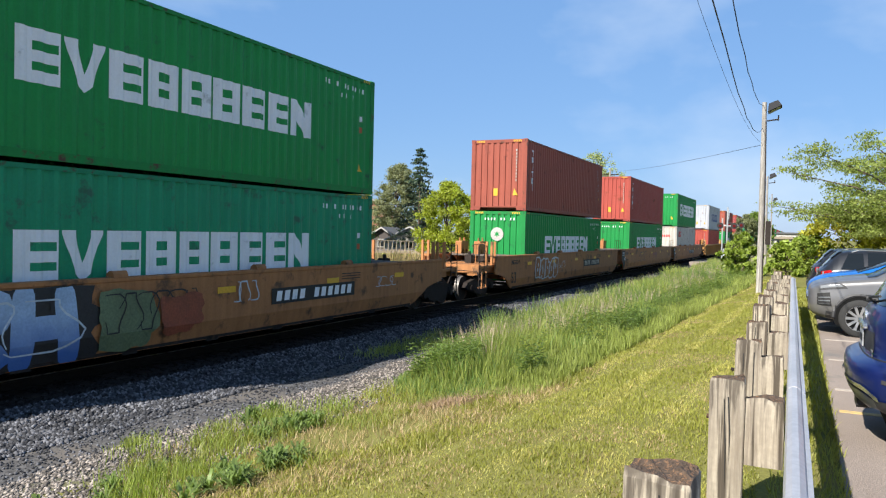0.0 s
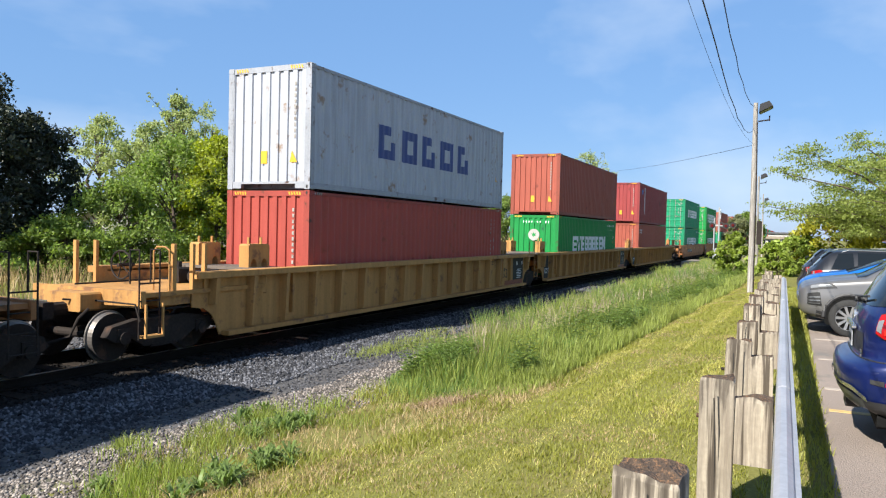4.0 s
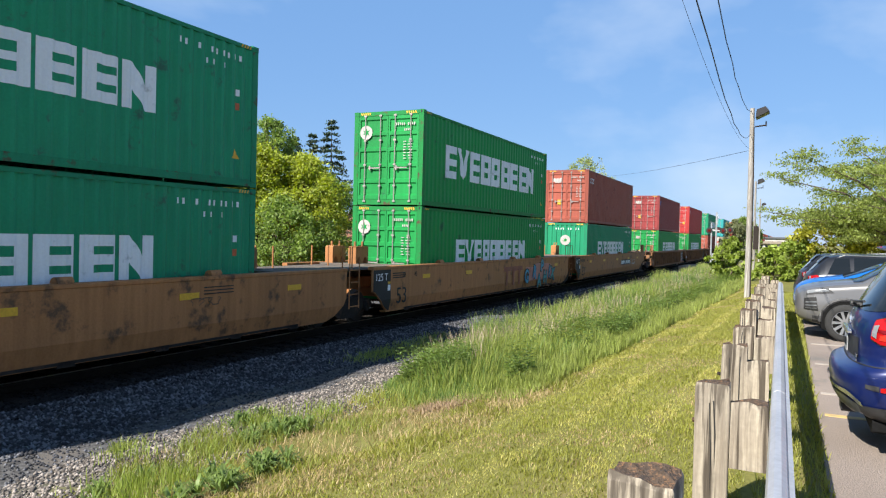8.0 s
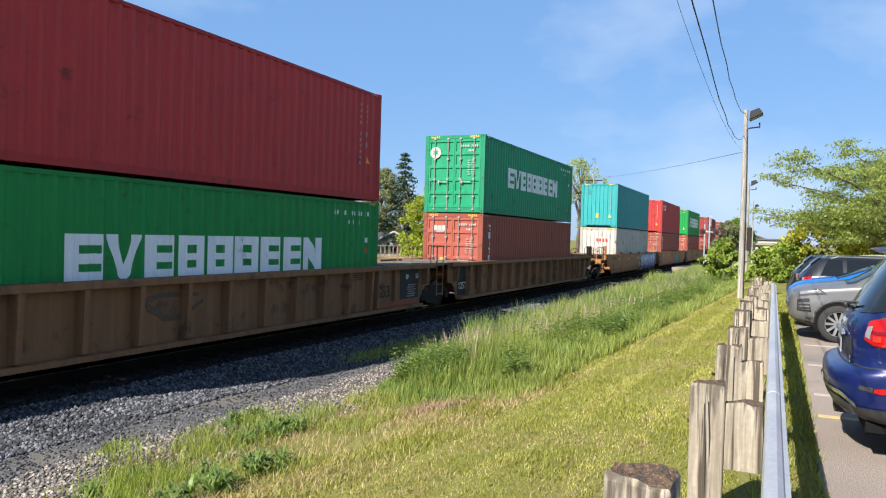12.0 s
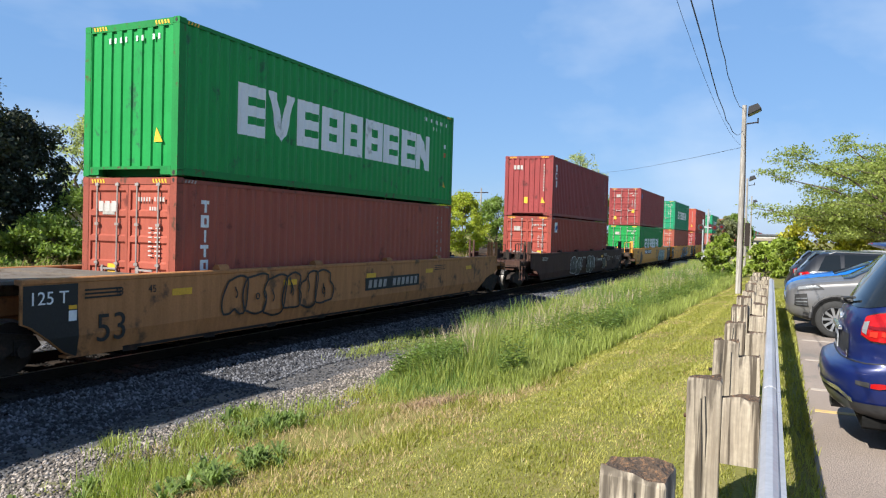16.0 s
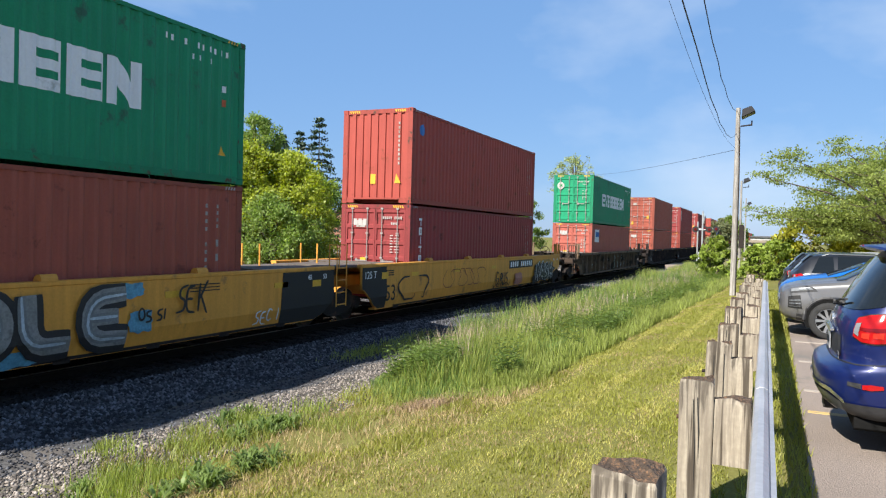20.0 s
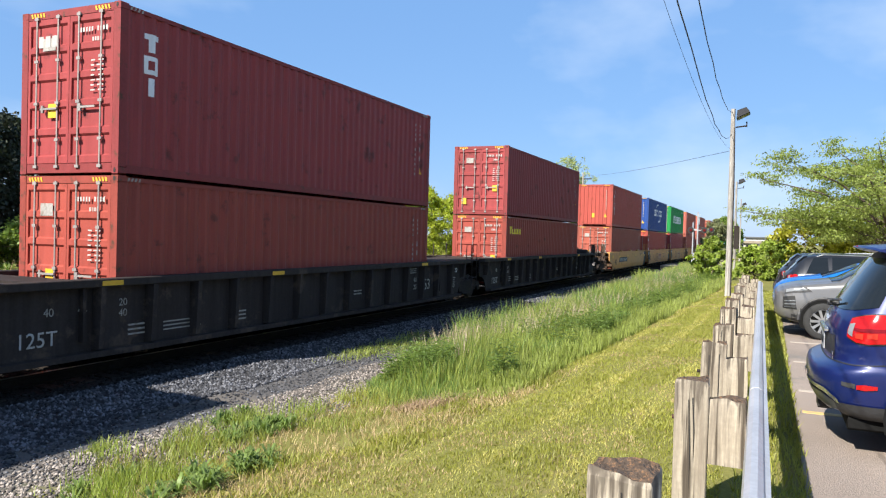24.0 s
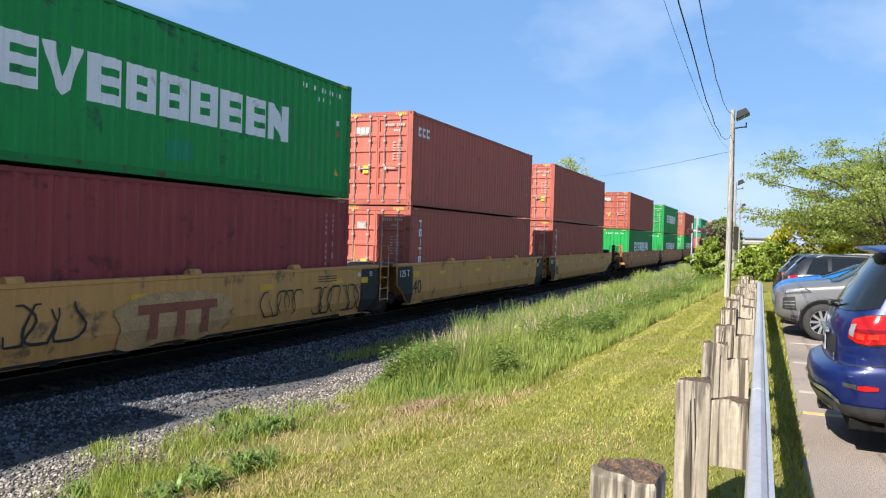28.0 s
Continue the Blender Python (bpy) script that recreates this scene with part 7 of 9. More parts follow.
def blades(rng, x, y, h, w, lean, name, material):
    """Bent blades of grass rooted at x, y."""
    n = len(x)
    z = ground_z(x, y) - 0.01
    a = rng.uniform(0, 6.2832, n)
    d = rng.uniform(0, 6.2832, n)
    lx, ly = np.cos(d) * lean * h * rng.uniform(0.2, 1, n), np.sin(d) * lean * h * rng.uniform(0.2, 1, n)
    wx, wy = np.cos(a) * w / 2, np.sin(a) * w / 2
    p = np.zeros((n, 5, 3))
    p[:, 0] = np.stack([x - wx, y - wy, z], 1)
    p[:, 1] = np.stack([x + wx, y + wy, z], 1)
    p[:, 2] = np.stack([x - wx * 0.7 + lx * 0.35, y - wy * 0.7 + ly * 0.35, z + h * 0.6], 1)
    p[:, 3] = np.stack([x + wx * 0.7 + lx * 0.35, y + wy * 0.7 + ly * 0.35, z + h * 0.6], 1)
    p[:, 4] = np.stack([x + lx, y + ly, z + h], 1)
    return field(rng, n, (p, [(0, 1, 3), (0, 3, 2), (2, 3, 4)]), name, material)


def scatter(rng, n, x0, x1, lo, hi, power=1.6):
    x = x0 + (x1 - x0) * rng.random(n) ** power
    a, b = lo(x), hi(x)
    return x, a + (b - a) * rng.random(n)


def clumpy(x, y, s, seed):
    return np.array([noise.noise((float(a) * s, float(b) * s, seed)) for a, b in zip(x, y)])


def build_grass():
    rng = np.random.default_rng(8)
    n = 170000
    x, y = scatter(rng, n, 2.2, 36, lambda x: 0.25 + 0 * x, lambda x: weed_in(x) + 0.5, 1.9)
    c = clumpy(x, y, 0.8, 1.0)
    # mower stripes curve along the bank
    stripe = np.sin((y * 1.35 + 0.10 * x + 0.35 * np.sin(x * 0.16)) * 5.2) + 0.5 * c
    pale = (stripe > 0.62) & (rng.random(n) < 0.75)
    dry = ~pale & ((c < -0.22) & (rng.random(n) < 0.4) | (rng.random(n) < 0.03))
    h = 0.028 + 0.018 * rng.random(n) + 0.018 * (c > 0.1) - 0.012 * pale
    w = 0.006 + 0.0006 * x
    for keep, name, m, label in ((~pale & ~dry, "lawn_grass", LAWN, "short mown lawn grass in bright sun"), (pale, "pale_lawn_grass", PALELAWN, "paler mower stripes across the lawn"),
                                 (dry, "dry_lawn_grass", DRYGRASS, "straw-coloured dry blades among the lawn")):
        tagged(new(name, blades(rng, x[keep], y[keep], h[keep], w[keep], 0.9, name, m)), label, "grass", kind="stuff")
    # the lawn goes on behind
    n = 45000
    x, y = rng.uniform(-9, 2.3, n), rng.uniform(0.25, 5.2, n)
    tagged(new("lawn_grass", blades(rng, x, y, rng.uniform(0.03, 0.06, n), 0.010 * np.ones(n), 0.9, "lawn_grass", LAWN)), "mown lawn grass along the guard rail", "grass", kind="stuff")
    # the strip under the rail
    x = rng.uniform(2.2, 30, 9000)
    y = np.maximum(rng.uniform(-0.46, 0.12, 9000) + 0.0095 * x, rng.uniform(-0.37, -0.29, 9000))
    tagged(new("verge_grass", blades(rng, x, y, rng.uniform(0.04, 0.12, 9000), 0.008 + 0.0004 * x, 0.8, "verge_grass", LAWN)), "thin grass growing under the guard rail", "grass", kind="stuff")
    # tall unmown strip, in drifts of different height and shade
    n = 110000
    x, y = scatter(rng, n, 9.3, 72, lambda x: weed_in(x) - 0.05, lambda x: weed_out(x) + 0.3, 1.9)
    c = clumpy(x, y, 0.5, 3.0) + 0.7 * clumpy(x, y, 1.9, 6.0)
    e = clumpy(x, y, 0.35, 21.0) + 0.5 * clumpy(x, y, 1.3, 25.0)
    k = np.clip((y - weed_in(x)) / (weed_out(x) - weed_in(x)), 0, 1)
    h = (0.27 + 0.36 * np.clip(k * 1.7, 0, 1) - 0.12 * np.clip(k - 0.8, 0, 1)) * (1 + 0.75 * c) * rng.uniform(0.5, 1.12, n) * np.clip((x - 8.4) / 3.4, 0.3, 1.0)
    keep = (c > -0.55) & (x > 8.9 + 0.78 * np.clip(y - 4.2, 0, 3) + 0.5 * c) & (rng.random(n) < np.clip((x - 9.1) / 1.8, 0.25, 1))
    deep = (e + 0.25 * rng.normal(0, 1, n) > 0.16) & (k > 0.15)
    w = 0.010 + 0.00055 * x
    for sel, name, m, label in ((keep & ~deep, "tall_grass", TALLGRASS, "tall fresh green grass in an unmown strip"), (keep & deep, "deep_green_grass", DEEPGRASS, "drifts of deeper green grass in the unmown strip")):
        tagged(new(name, blades(rng, x[sel], y[sel], h[sel], w[sel], 0.38, name, m)), label, "tall grass", kind="stuff")
    n = 9000
    x, y = scatter(rng, n, 11, 70, lambda x: weed_in(x) + 1.4, lambda x: weed_out(x) + 0.2, 1.7)
    c = clumpy(x, y, 0.5, 9.0)
    keep = c > 0.0
    tagged(new("seeding_grass", blades(rng, x[keep], y[keep], rng.uniform(0.5, 0.85, n)[keep], 0.014 + 0.0004 * x[keep], 0.35, "seeding_grass", SEEDS)), "pale seed heads standing over the tall grass", "grass", kind="stuff")
    # leafy stems among the tall grass
    n = 5200
    x, y = scatter(rng, n, 10.3, 48, lambda x: weed_in(x) + 0.5, lambda x: weed_out(x) + 0.1, 1.5)
    c = clumpy(x, y, 0.6, 31.0)
    keep = c > -0.05
    tagged(new("leafy_stems", stems(rng, x[keep], y[keep])), "leafy weed stems crowding the unmown strip", "weeds", kind="stuff")
    # rough grass by the gravel
    n = 42000
    x, y = scatter(rng, n, 2.4, 11.4, lambda x: weed_in(x) - 0.4, lambda x: weed_out(x) + 0.25, 1.2)
    c = clumpy(x, y, 1.1, 12.0)
    e = clumpy(x, y, 0.7, 17.0)
    edge = (y - weed_in(x)) / (weed_out(x) - weed_in(x))
    keep = (c > -0.02) & (rng.random(n) < 0.62) & (y < 5.55 + 1.0 * (x - 4.6))
    hh = rng.uniform(0.03, 0.12, n) * (1 + 1.2 * np.clip(c, 0, 1)) * (1 + 0.7 * np.clip(edge, 0, 1))
    green = e + 0.5 * edge + 0.3 * rng.normal(0, 1, n) > 0.56
    tagged(new("rough_grass", blades(rng, x[keep & green], y[keep & green], hh[keep & green], 0.010 * np.ones((keep & green).sum()), 0.8, "rough_grass", TALLGRASS)), "rough tufts of green grass beside the gravel", "grass", kind="stuff")
    tagged(new("yellowing_grass", blades(rng, x[keep & ~green], y[keep & ~green], hh[keep & ~green] * 0.8, 0.010 * np.ones((keep & ~green).sum()), 0.9, "yellowing_grass", LAWN)), "yellowing rough grass beside the gravel", "grass", kind="stuff")
    dry = ~keep & (rng.random(n) < 0.35) & (y < 5.55 + 1.0 * (x - 4.6))
    tagged(new("straw_grass", blades(rng, x[dry], y[dry], rng.uniform(0.04, 0.12, n)[dry], 0.009 * np.ones(dry.sum()), 1.2, "straw_grass", DRYGRASS)), "dry straw lying in the rough grass", "grass", kind="stuff")
    # taller thin tufts at the edge of the stones
    n = 1900
    k = rng.integers(0, 16, n)
    cx, cy = np.array([5.5, 5.3, 4.9, 5.6, 5.4, 5.0, 8.7, 8.6, 5.95, 4.8, 6.6, 8.05, 8.1, 6.5, 5.2, 4.6])[k], np.array([6.1, 5.8, 5.5, 5.6, 5.35, 5.8, 6.1, 5.8, 6.7, 5.2, 6.25, 6.4, 6.35, 5.9, 6.0, 5.4])[k]
    x, y = cx + rng.normal(0, 0.17, n), cy + rng.normal(0, 0.15, n)
    tagged(new("edge_tufts", blades(rng, x, y, rng.uniform(0.10, 0.27, n), 0.009 * np.ones(n), 0.55, "edge_tufts", TUFT)), "long thin grass tufts at the edge of the stones", "grass", kind="stuff")
    # dead patch at the end of the tall strip
    n = 2600
    x, y = 9.25 + 0.55 * rng.normal(0, 0.6, n), 4.25 + 0.35 * rng.normal(0, 0.6, n)
    tagged(new("dead_grass", blades(rng, x, y, rng.uniform(0.03, 0.10, n), 0.010 * np.ones(n), 1.8, "dead_grass", paint_dead())), "flattened patch of dead brown grass", "grass", kind="stuff")
    # tufts out on the gravel
    spots = [(7.25, 6.75), (8.0, 6.65), (6.2, 7.1), (13.6, 8.0), (14.2, 8.0), (15.2, 8.1), (13.6, 8.2), (16.3, 8.2), (8.25, 6.8), (17.2, 8.3), (14.8, 7.7), (16.0, 7.6)]
    for i, (cx, cy) in enumerate(spots):
        m = 230 if i > 2 else 150
        s = 0.30 if i > 2 else 0.11
        tuft = new("grass_tuft", blades(rng, rng.normal(cx, s * 1.3, m), rng.normal(cy, s * 0.55, m), rng.uniform(0.05, 0.20, m), 0.011 * np.ones(m), 0.8, "grass_tuft", TALLGRASS))
        tagged(tuft, "tuft of green grass growing out of the gravel", "grass tuft", kind="stuff")


def stems(rng, x, y):
    """Upright stems with leaves set alternately."""
    n = len(x)
    per = 15
    k = np.tile(np.arange(per), n)
    X, Y = np.repeat(x, per), np.repeat(y, per)
    H = np.repeat(rng.uniform(0.35, 0.75, n), per)
    lx, ly = np.repeat(rng.normal(0, 0.1, n), per), np.repeat(rng.normal(0, 0.1, n), per)
    f = (k + 1.5) / (per + 1)
    z = ground_z(X, Y) + H * f
    a = k * 2.4 + np.repeat(rng.uniform(0, 6.28, n), per)
    l = 0.15 * (1.15 - 0.6 * f) * rng.uniform(0.7, 1.2, len(X))
    d = np.stack([np.cos(a), np.sin(a), 0.5 * np.ones_like(a)], 1)
    w = np.stack([-np.sin(a), np.cos(a), np.zeros_like(a)], 1) * (l * 0.17)[:, None]
    root = np.stack([X + lx * f, Y + ly * f, z], 1)
    mid = root + d * (l * 0.5)[:, None]
    tip = root + d * l[:, None] * np.array([1, 1, 0.4])
    return field(rng, len(X), (np.stack([root, mid + w, tip, mid - w], 1), [(0, 1, 2, 3)]), "leafy_stems", WEED)


def paint_dead():
    return leafy("dead_grass_blades", (0.34, 0.235, 0.145), 0.25, 0.15)


build_grass()


def weed_leaves(rng, x, y, size, leaves):
    """A broad-leaved weed: long arching leaves from one root."""
    v = []
    for i in range(leaves):
        a = rng.uniform(0, 6.2832)
        l = size * rng.uniform(0.6, 1.1)
        w = l * rng.uniform(0.08, 0.135)
        e = rng.uniform(0.5, 1.25)
        d, n = np.array([math.cos(a), math.sin(a)]), np.array([-math.sin(a), math.cos(a)])
        pts = []
        for k, (f, up) in enumerate(((0.0, 0.0), (0.35, 0.55), (0.7, 0.8), (1.0, 0.62))):
            r, z = f * l * math.cos(e), up * l * math.sin(e)
            ww = (0.2, 1.0, 0.8, 0.05)[k] * w / 2
            pts += [(*(d * r - n * ww), z), (*(d * r + n * ww), z)]
        v.append(pts)
    return np.array(v) + np.array([x, y, float(ground_z(x, y))])


def build_weeds():
    rng = np.random.default_rng(14)
    groups = [(30, 7.40, 5.78, 0.26, 0.22), (13, 5.75, 4.64, 0.24, 0.12), (13, 5.15, 4.80, 0.22, 0.12), (5, 8.1, 6.8, 0.20, 0.10), (14, 10.6, 5.5, 0.40, 0.22), (5, 4.9, 5.9, 0.4, 0.25)]
    for count, cx, cy, sx, sy in groups:
        v = np.concatenate([weed_leaves(rng, rng.normal(cx, sx), rng.normal(cy, sy), rng.uniform(0.17, 0.33), int(rng.integers(18, 30))) for i in range(count)])
        ob = new("weed_patch", field(rng, len(v), (v, [(0, 1, 3, 2), (2, 3, 5, 4), (4, 5, 7, 6)]), "weed_patch", WEED))
        tagged(ob, "patch of broad-leaved green weeds in the rough grass", "weeds", kind="stuff")


build_weeds()


def crown(rng, clusters, spread, per, size, material, name="crown", droop=0.0):
    """Small leaves gathered in clumps round the given centres."""
    c = np.repeat(np.array(clusters), per, axis=0)
    n = len(c)
    p = c + rng.normal(0, 1, (n, 3)) * np.array(spread)
    s = size * rng.uniform(0.55, 1.3, n)
    a = rng.normal(0, 1, (n, 3))
    a /= np.linalg.norm(a, axis=1)[:, None]
    b = np.cross(a, rng.normal(0, 1, (n, 3)) + np.array([0, 0, droop]))
    b /= np.linalg.norm(b, axis=1)[:, None] + 1e-9
    u, w = a * s[:, None], b * (s * 0.55)[:, None]
    q = np.stack([p - u, p + w + 0.1 * u, p + u, p - w + 0.1 * u], 1)
    return field(rng, n, (q, [(0, 1, 2, 3)]), name, material)


def deciduous(x, y, height, radius, key, seed, label, base=0.25, clumps=70, per=70, size=0.2, sparse=1.0, leanx=0.0):
    rng = np.random.default_rng(seed)
    z0 = float(ground_z(x, y)) - 0.1
    tree = new("tree")
    tree.location = (x, y, z0)
    tagged(tree, label, "tree")
    s = Shape()
    tips = []
    top = height * 0.72
    pts = [Vector((0, 0, 0))]
    for i in range(1, 5):
        pts.append(Vector((rng.normal(0, 0.12) * i + leanx * i * 0.2, rng.normal(0, 0.12) * i, top * i / 4)))
    r0 = 0.022 * height
    for i in range(4):
        s.rod(pts[i], pts[i + 1], r0 * (1 - 0.2 * i), 8, r0 * (1 - 0.2 * (i + 1)))
    centres = []
    for i in range(clumps):
        # an uneven crown, fuller at the shoulder
        k = rng.random()
        zc = height * (base + (0.96 - base) * k)
        prof = math.sin(math.pi * min(1, (k * 0.80 + 0.20))) ** 0.65
        a = rng.uniform(0, 6.2832)
        rr = radius * prof * (0.45 + 0.55 * rng.random() ** 0.6) * (1 + 0.28 * math.sin(3 * a + seed))
        centres.append((rr * math.cos(a) + leanx * k, rr * math.sin(a), zc))
    body = list(centres)
    # loose shoots that break the outline
    shoots = []
    for i in range(14):
        a, k = rng.uniform(0, 6.2832), rng.random()
        rr = radius * (0.75 * (1 - k) ** 0.5 * rng.uniform(0.6, 1.25))
        foot = Vector((rr * 0.8 * math.cos(a), rr * 0.8 * math.sin(a), height * (0.62 + 0.22 * k)))
        tip = foot + Vector((rng.normal(0, 0.05), rng.normal(0, 0.05), rng.uniform(0.06, 0.17))) * height * 0.8
        s.rod(pts[0].lerp(pts[-1], 0.8), foot, r0 * 0.2, 4, r0 * 0.12)
        s.rod(foot, tip, r0 * 0.12, 4, r0 * 0.04)
        shoots += [tuple(foot.lerp(tip, f)) for f in (0.35, 0.65, 0.95)]
    for c in centres[:16]:
        root = pts[0].lerp(pts[-1], min(0.98, max(0.25, c[2] / height * 0.9)))
        mid = root.lerp(Vector(c), 0.55) + Vector((0, 0, 0.06 * height))
        s.rod(root, mid, r0 * 0.38, 5, r0 * 0.2)
        s.rod(mid, c, r0 * 0.2, 5, r0 * 0.06)
    part("trunk", s, BARK, tree, "grey-brown trunk and limbs")
    sp = radius * 0.082 * sparse
    piece("crown", crown(rng, body, (sp, sp, sp * 0.75), per, size, LEAF[key]), tree)
    piece("shoot_foliage", crown(rng, shoots, (sp * 0.5, sp * 0.5, sp * 0.8), max(8, per // 4), size, LEAF[key], "shoot_foliage"), tree)
    return tree


def locust(x, y, height, radius, seed, label, low=()):
    """A wide tree whose leaves lie in flat sprays along spreading limbs."""
    rng = np.random.default_rng(seed)
    tree = new("tree")
    tree.location = (x, y, float(ground_z(x, y)) - 0.1)
    tagged(tree, label, "tree")
    s = Shape().rod((0, 0, 0), (0.1, 0.05, 1.9), 0.15, 9, 0.12)
    centres = []
    for i in range(34 + len(low)):
        a = 6.2832 * i * 0.382 + rng.normal(0, 0.2)
        k = min(1.0, (i + 0.5) / 34)
        reach = radius * (0.55 + 0.45 * math.sin(math.pi * (0.25 + 0.6 * (1 - k)))) * rng.uniform(0.72, 1.08) * (1.0 if k < 0.8 else 0.6)
        z0, z1 = 1.6 + 2.4 * k, 1.7 + (height - 2.0) * k + rng.normal(0, 0.25)
        root, tip = Vector((0.1, 0.05, z0)), Vector((reach * math.cos(a), reach * math.sin(a), z1 + 0.3))
        if i >= 34:  # long low limbs
            a, reach, z1 = low[i - 34]
            root, tip = Vector((0.1, 0.05, 1.85)), Vector((reach * math.cos(a), reach * math.sin(a), z1))
        mid = root.lerp(tip, 0.5) + Vector((0, 0, 0.35))
        s.rod((0.1, 0.05, 1.5), root, 0.11, 6, 0.09) if i == 33 else None
        s.rod(root, mid, 0.06, 6, 0.04)
        s.rod(mid, tip, 0.04, 6, 0.01)
        for j in range(13):
            f = rng.uniform(0.28, 1.05)
            p = root.lerp(mid, f * 2) if f < 0.5 else mid.lerp(tip, (f - 0.5) * 2)
            o = rng.normal(0, 0.42, 2)
            twig = Vector((p.x + o[0], p.y + o[1], p.z + rng.normal(0.05, 0.16)))
            s.rod(p, twig, 0.012, 4, 0.005)
            centres.append(tuple(twig))
    part("trunk", s, BARK, tree, "slender forked trunk and dark limbs")
    piece("crown", crown(rng, centres, (0.30, 0.30, 0.085), 120, 0.062, LEAF["locust"]), tree)
    return tree


def conifer(x, y, height, radius, seed, label):
    rng = np.random.default_rng(seed)
    tree = new("tree")
    tree.location = (x, y, float(ground_z(x, y)) - 0.1)
    tagged(tree, label, "tree")
    s = Shape().rod((0, 0, 0), (0, 0, height * 0.97), 0.018 * height, 8, 0.01)
    centres = []
    n = 22
    for i in range(n):
        k = (i + 0.5) / n
        z = height * (0.10 + 0.90 * k)
        r = radius * (1 - k) ** 0.85 + 0.12
        for j in range(max(4, int(9 * (1 - k) + 3))):
            a = rng.uniform(0, 6.2832)
            rr = r * rng.uniform(0.75, 1.15)
            tip = (rr * math.cos(a), rr * math.sin(a), z - 0.22 * rr + rng.normal(0, 0.1))
            s.rod((0, 0, z), tip, 0.03, 4, 0.01)
            for f in (0.4, 0.7, 0.98):
                centres.append((tip[0] * f, tip[1] * f, z + (tip[2] - z) * f))
    part("trunk", s, BARK, tree, "dark straight trunk")
    piece("crown", crown(rng, centres, (0.19, 0.19, 0.09), 13, 0.17, LEAF["needle"]), tree)
    return tree


def polar(deg, d):
    return d * math.cos(radians(deg)), d * math.sin(radians(deg))


def build_trees():
    spec = [  # bearing, distance, height, radius, leaves, label, base, clumps, per, size
        (58.2, 41, 9.9, 4.0, "dark", "large dark purple-leaved maple in shade", 0.12, 130, 80, 0.22),
        (55.2, 42, 8.2, 2.2, "dark", "dark-leaved maple beside the larger one", 0.10, 100, 75, 0.22),
        (64.0, 40, 10.5, 4.5, "dark", "dark maple at the edge of the yard", 0.12, 100, 70, 0.22),
        (50.8, 50, 9.6, 2.3, "pale", "thin pale tree behind the dark maple", 0.3, 45, 36, 0.22),
        (47.6, 48, 8.9, 2.8, "pale", "pale green young tree with thin foliage", 0.2, 70, 60, 0.20),
        (45.6, 50, 11.4, 2.1, "pale", "tall pale green tree with feathery top", 0.15, 75, 46, 0.20),
        (43.6, 52, 11.2, 1.9, "pale", "thin-topped tree with sparse pale leaves", 0.4, 45, 26, 0.18),
        (45.8, 43, 7.6, 3.4, "green", "leafy green tree along the yard", 0.08, 90, 75, 0.21),
        (42.6, 43, 7.8, 3.2, "lime", "bright lime-green tree in spring leaf", 0.06, 90, 75, 0.21),
        (53.2, 38, 2.9, 2.4, "green", "low green bush before the dark maple", 0.04, 70, 65, 0.2),
        (49.5, 40, 5.0, 3.2, "green", "low green bush under the trees", 0.05, 70, 65, 0.2),
        (39.6, 44, 7.8, 3.1, "lime", "bright lime-green tree in full leaf", 0.06, 95, 75, 0.21),
        (36.3, 44, 7.4, 3.0, "lime", "round lime-green tree in full leaf", 0.05, 95, 75, 0.21),
        (37.8, 41, 4.6, 3.0, "green", "green bush beneath the lime-green trees", 0.04, 70, 65, 0.2),
        (38.9, 58, 11.8, 2.6, "green", "taller green tree behind the others", 0.35, 70, 60, 0.22),
        (34.4, 48, 6.6, 2.2, "green", "small green tree at the end of the row", 0.06, 70, 65, 0.2),
        (29.7, 106, 12.3, 3.7, "dull", "grey-green tree beside a spruce", 0.12, 130, 80, 0.30),
        (25.9, 66, 7.2, 2.7, "lime", "round lime-green tree near the houses", 0.04, 90, 70, 0.24),
        (23.4, 72, 6.8, 2.7, "lime", "lime-green tree near the track", 0.05, 80, 65, 0.24),
        (20.8, 78, 6.6, 3.0, "green", "leafy green tree along the line", 0.05, 80, 65, 0.24),
        (18.4, 84, 8.0, 2.6, "green", "dense green tree along the line", 0.05, 80, 65, 0.26),
        (14.6, 112, 15.5, 3.6, "pale", "tall half-bare tree far beyond the train", 0.55, 50, 26, 0.30),
        (13.0, 120, 10.0, 4.0, "green", "green tree far beyond the train", 0.1, 70, 60, 0.34),
        (3.75, 108, 6.0, 1.9, "dull", "grey-green tree beside the line past the crossing", 0.05, 80, 60, 0.30),
        (3.1, 190, 9.0, 3.4, "green", "hazy green trees beyond the crossing", 0.05, 80, 60, 0.5),
        (5.2, 205, 8.0, 4.2, "green", "hazy green trees beyond the crossing", 0.05, 80, 60, 0.5),
        (7.5, 210, 8.0, 5.0, "green", "hazy green trees far down the line", 0.05, 80, 60, 0.5),
        (10.0, 200, 9.0, 5.0, "green", "hazy green trees far down the line", 0.05, 80, 60, 0.5),
    ]
    for i, (deg, d, h, r, key, label, base, clumps, per, size) in enumerate(spec):
        x, y = polar(deg, d)
        deciduous(x, y, h, r, key, 40 + i, label, base, int(clumps * 1.6), int(per * 1.9), size * 0.46)
    for i, (deg, d, h, r) in enumerate([(34.3, 86, 15.8, 4.2), (35.73, 87, 14.2, 2.8), (37.0, 88, 13.9, 2.6), (28.1, 92, 13.0, 3.6)]):
        x, y = polar(deg, d)
        conifer(x, y, h, r, 90 + i, "dark green spruce with drooping branches")
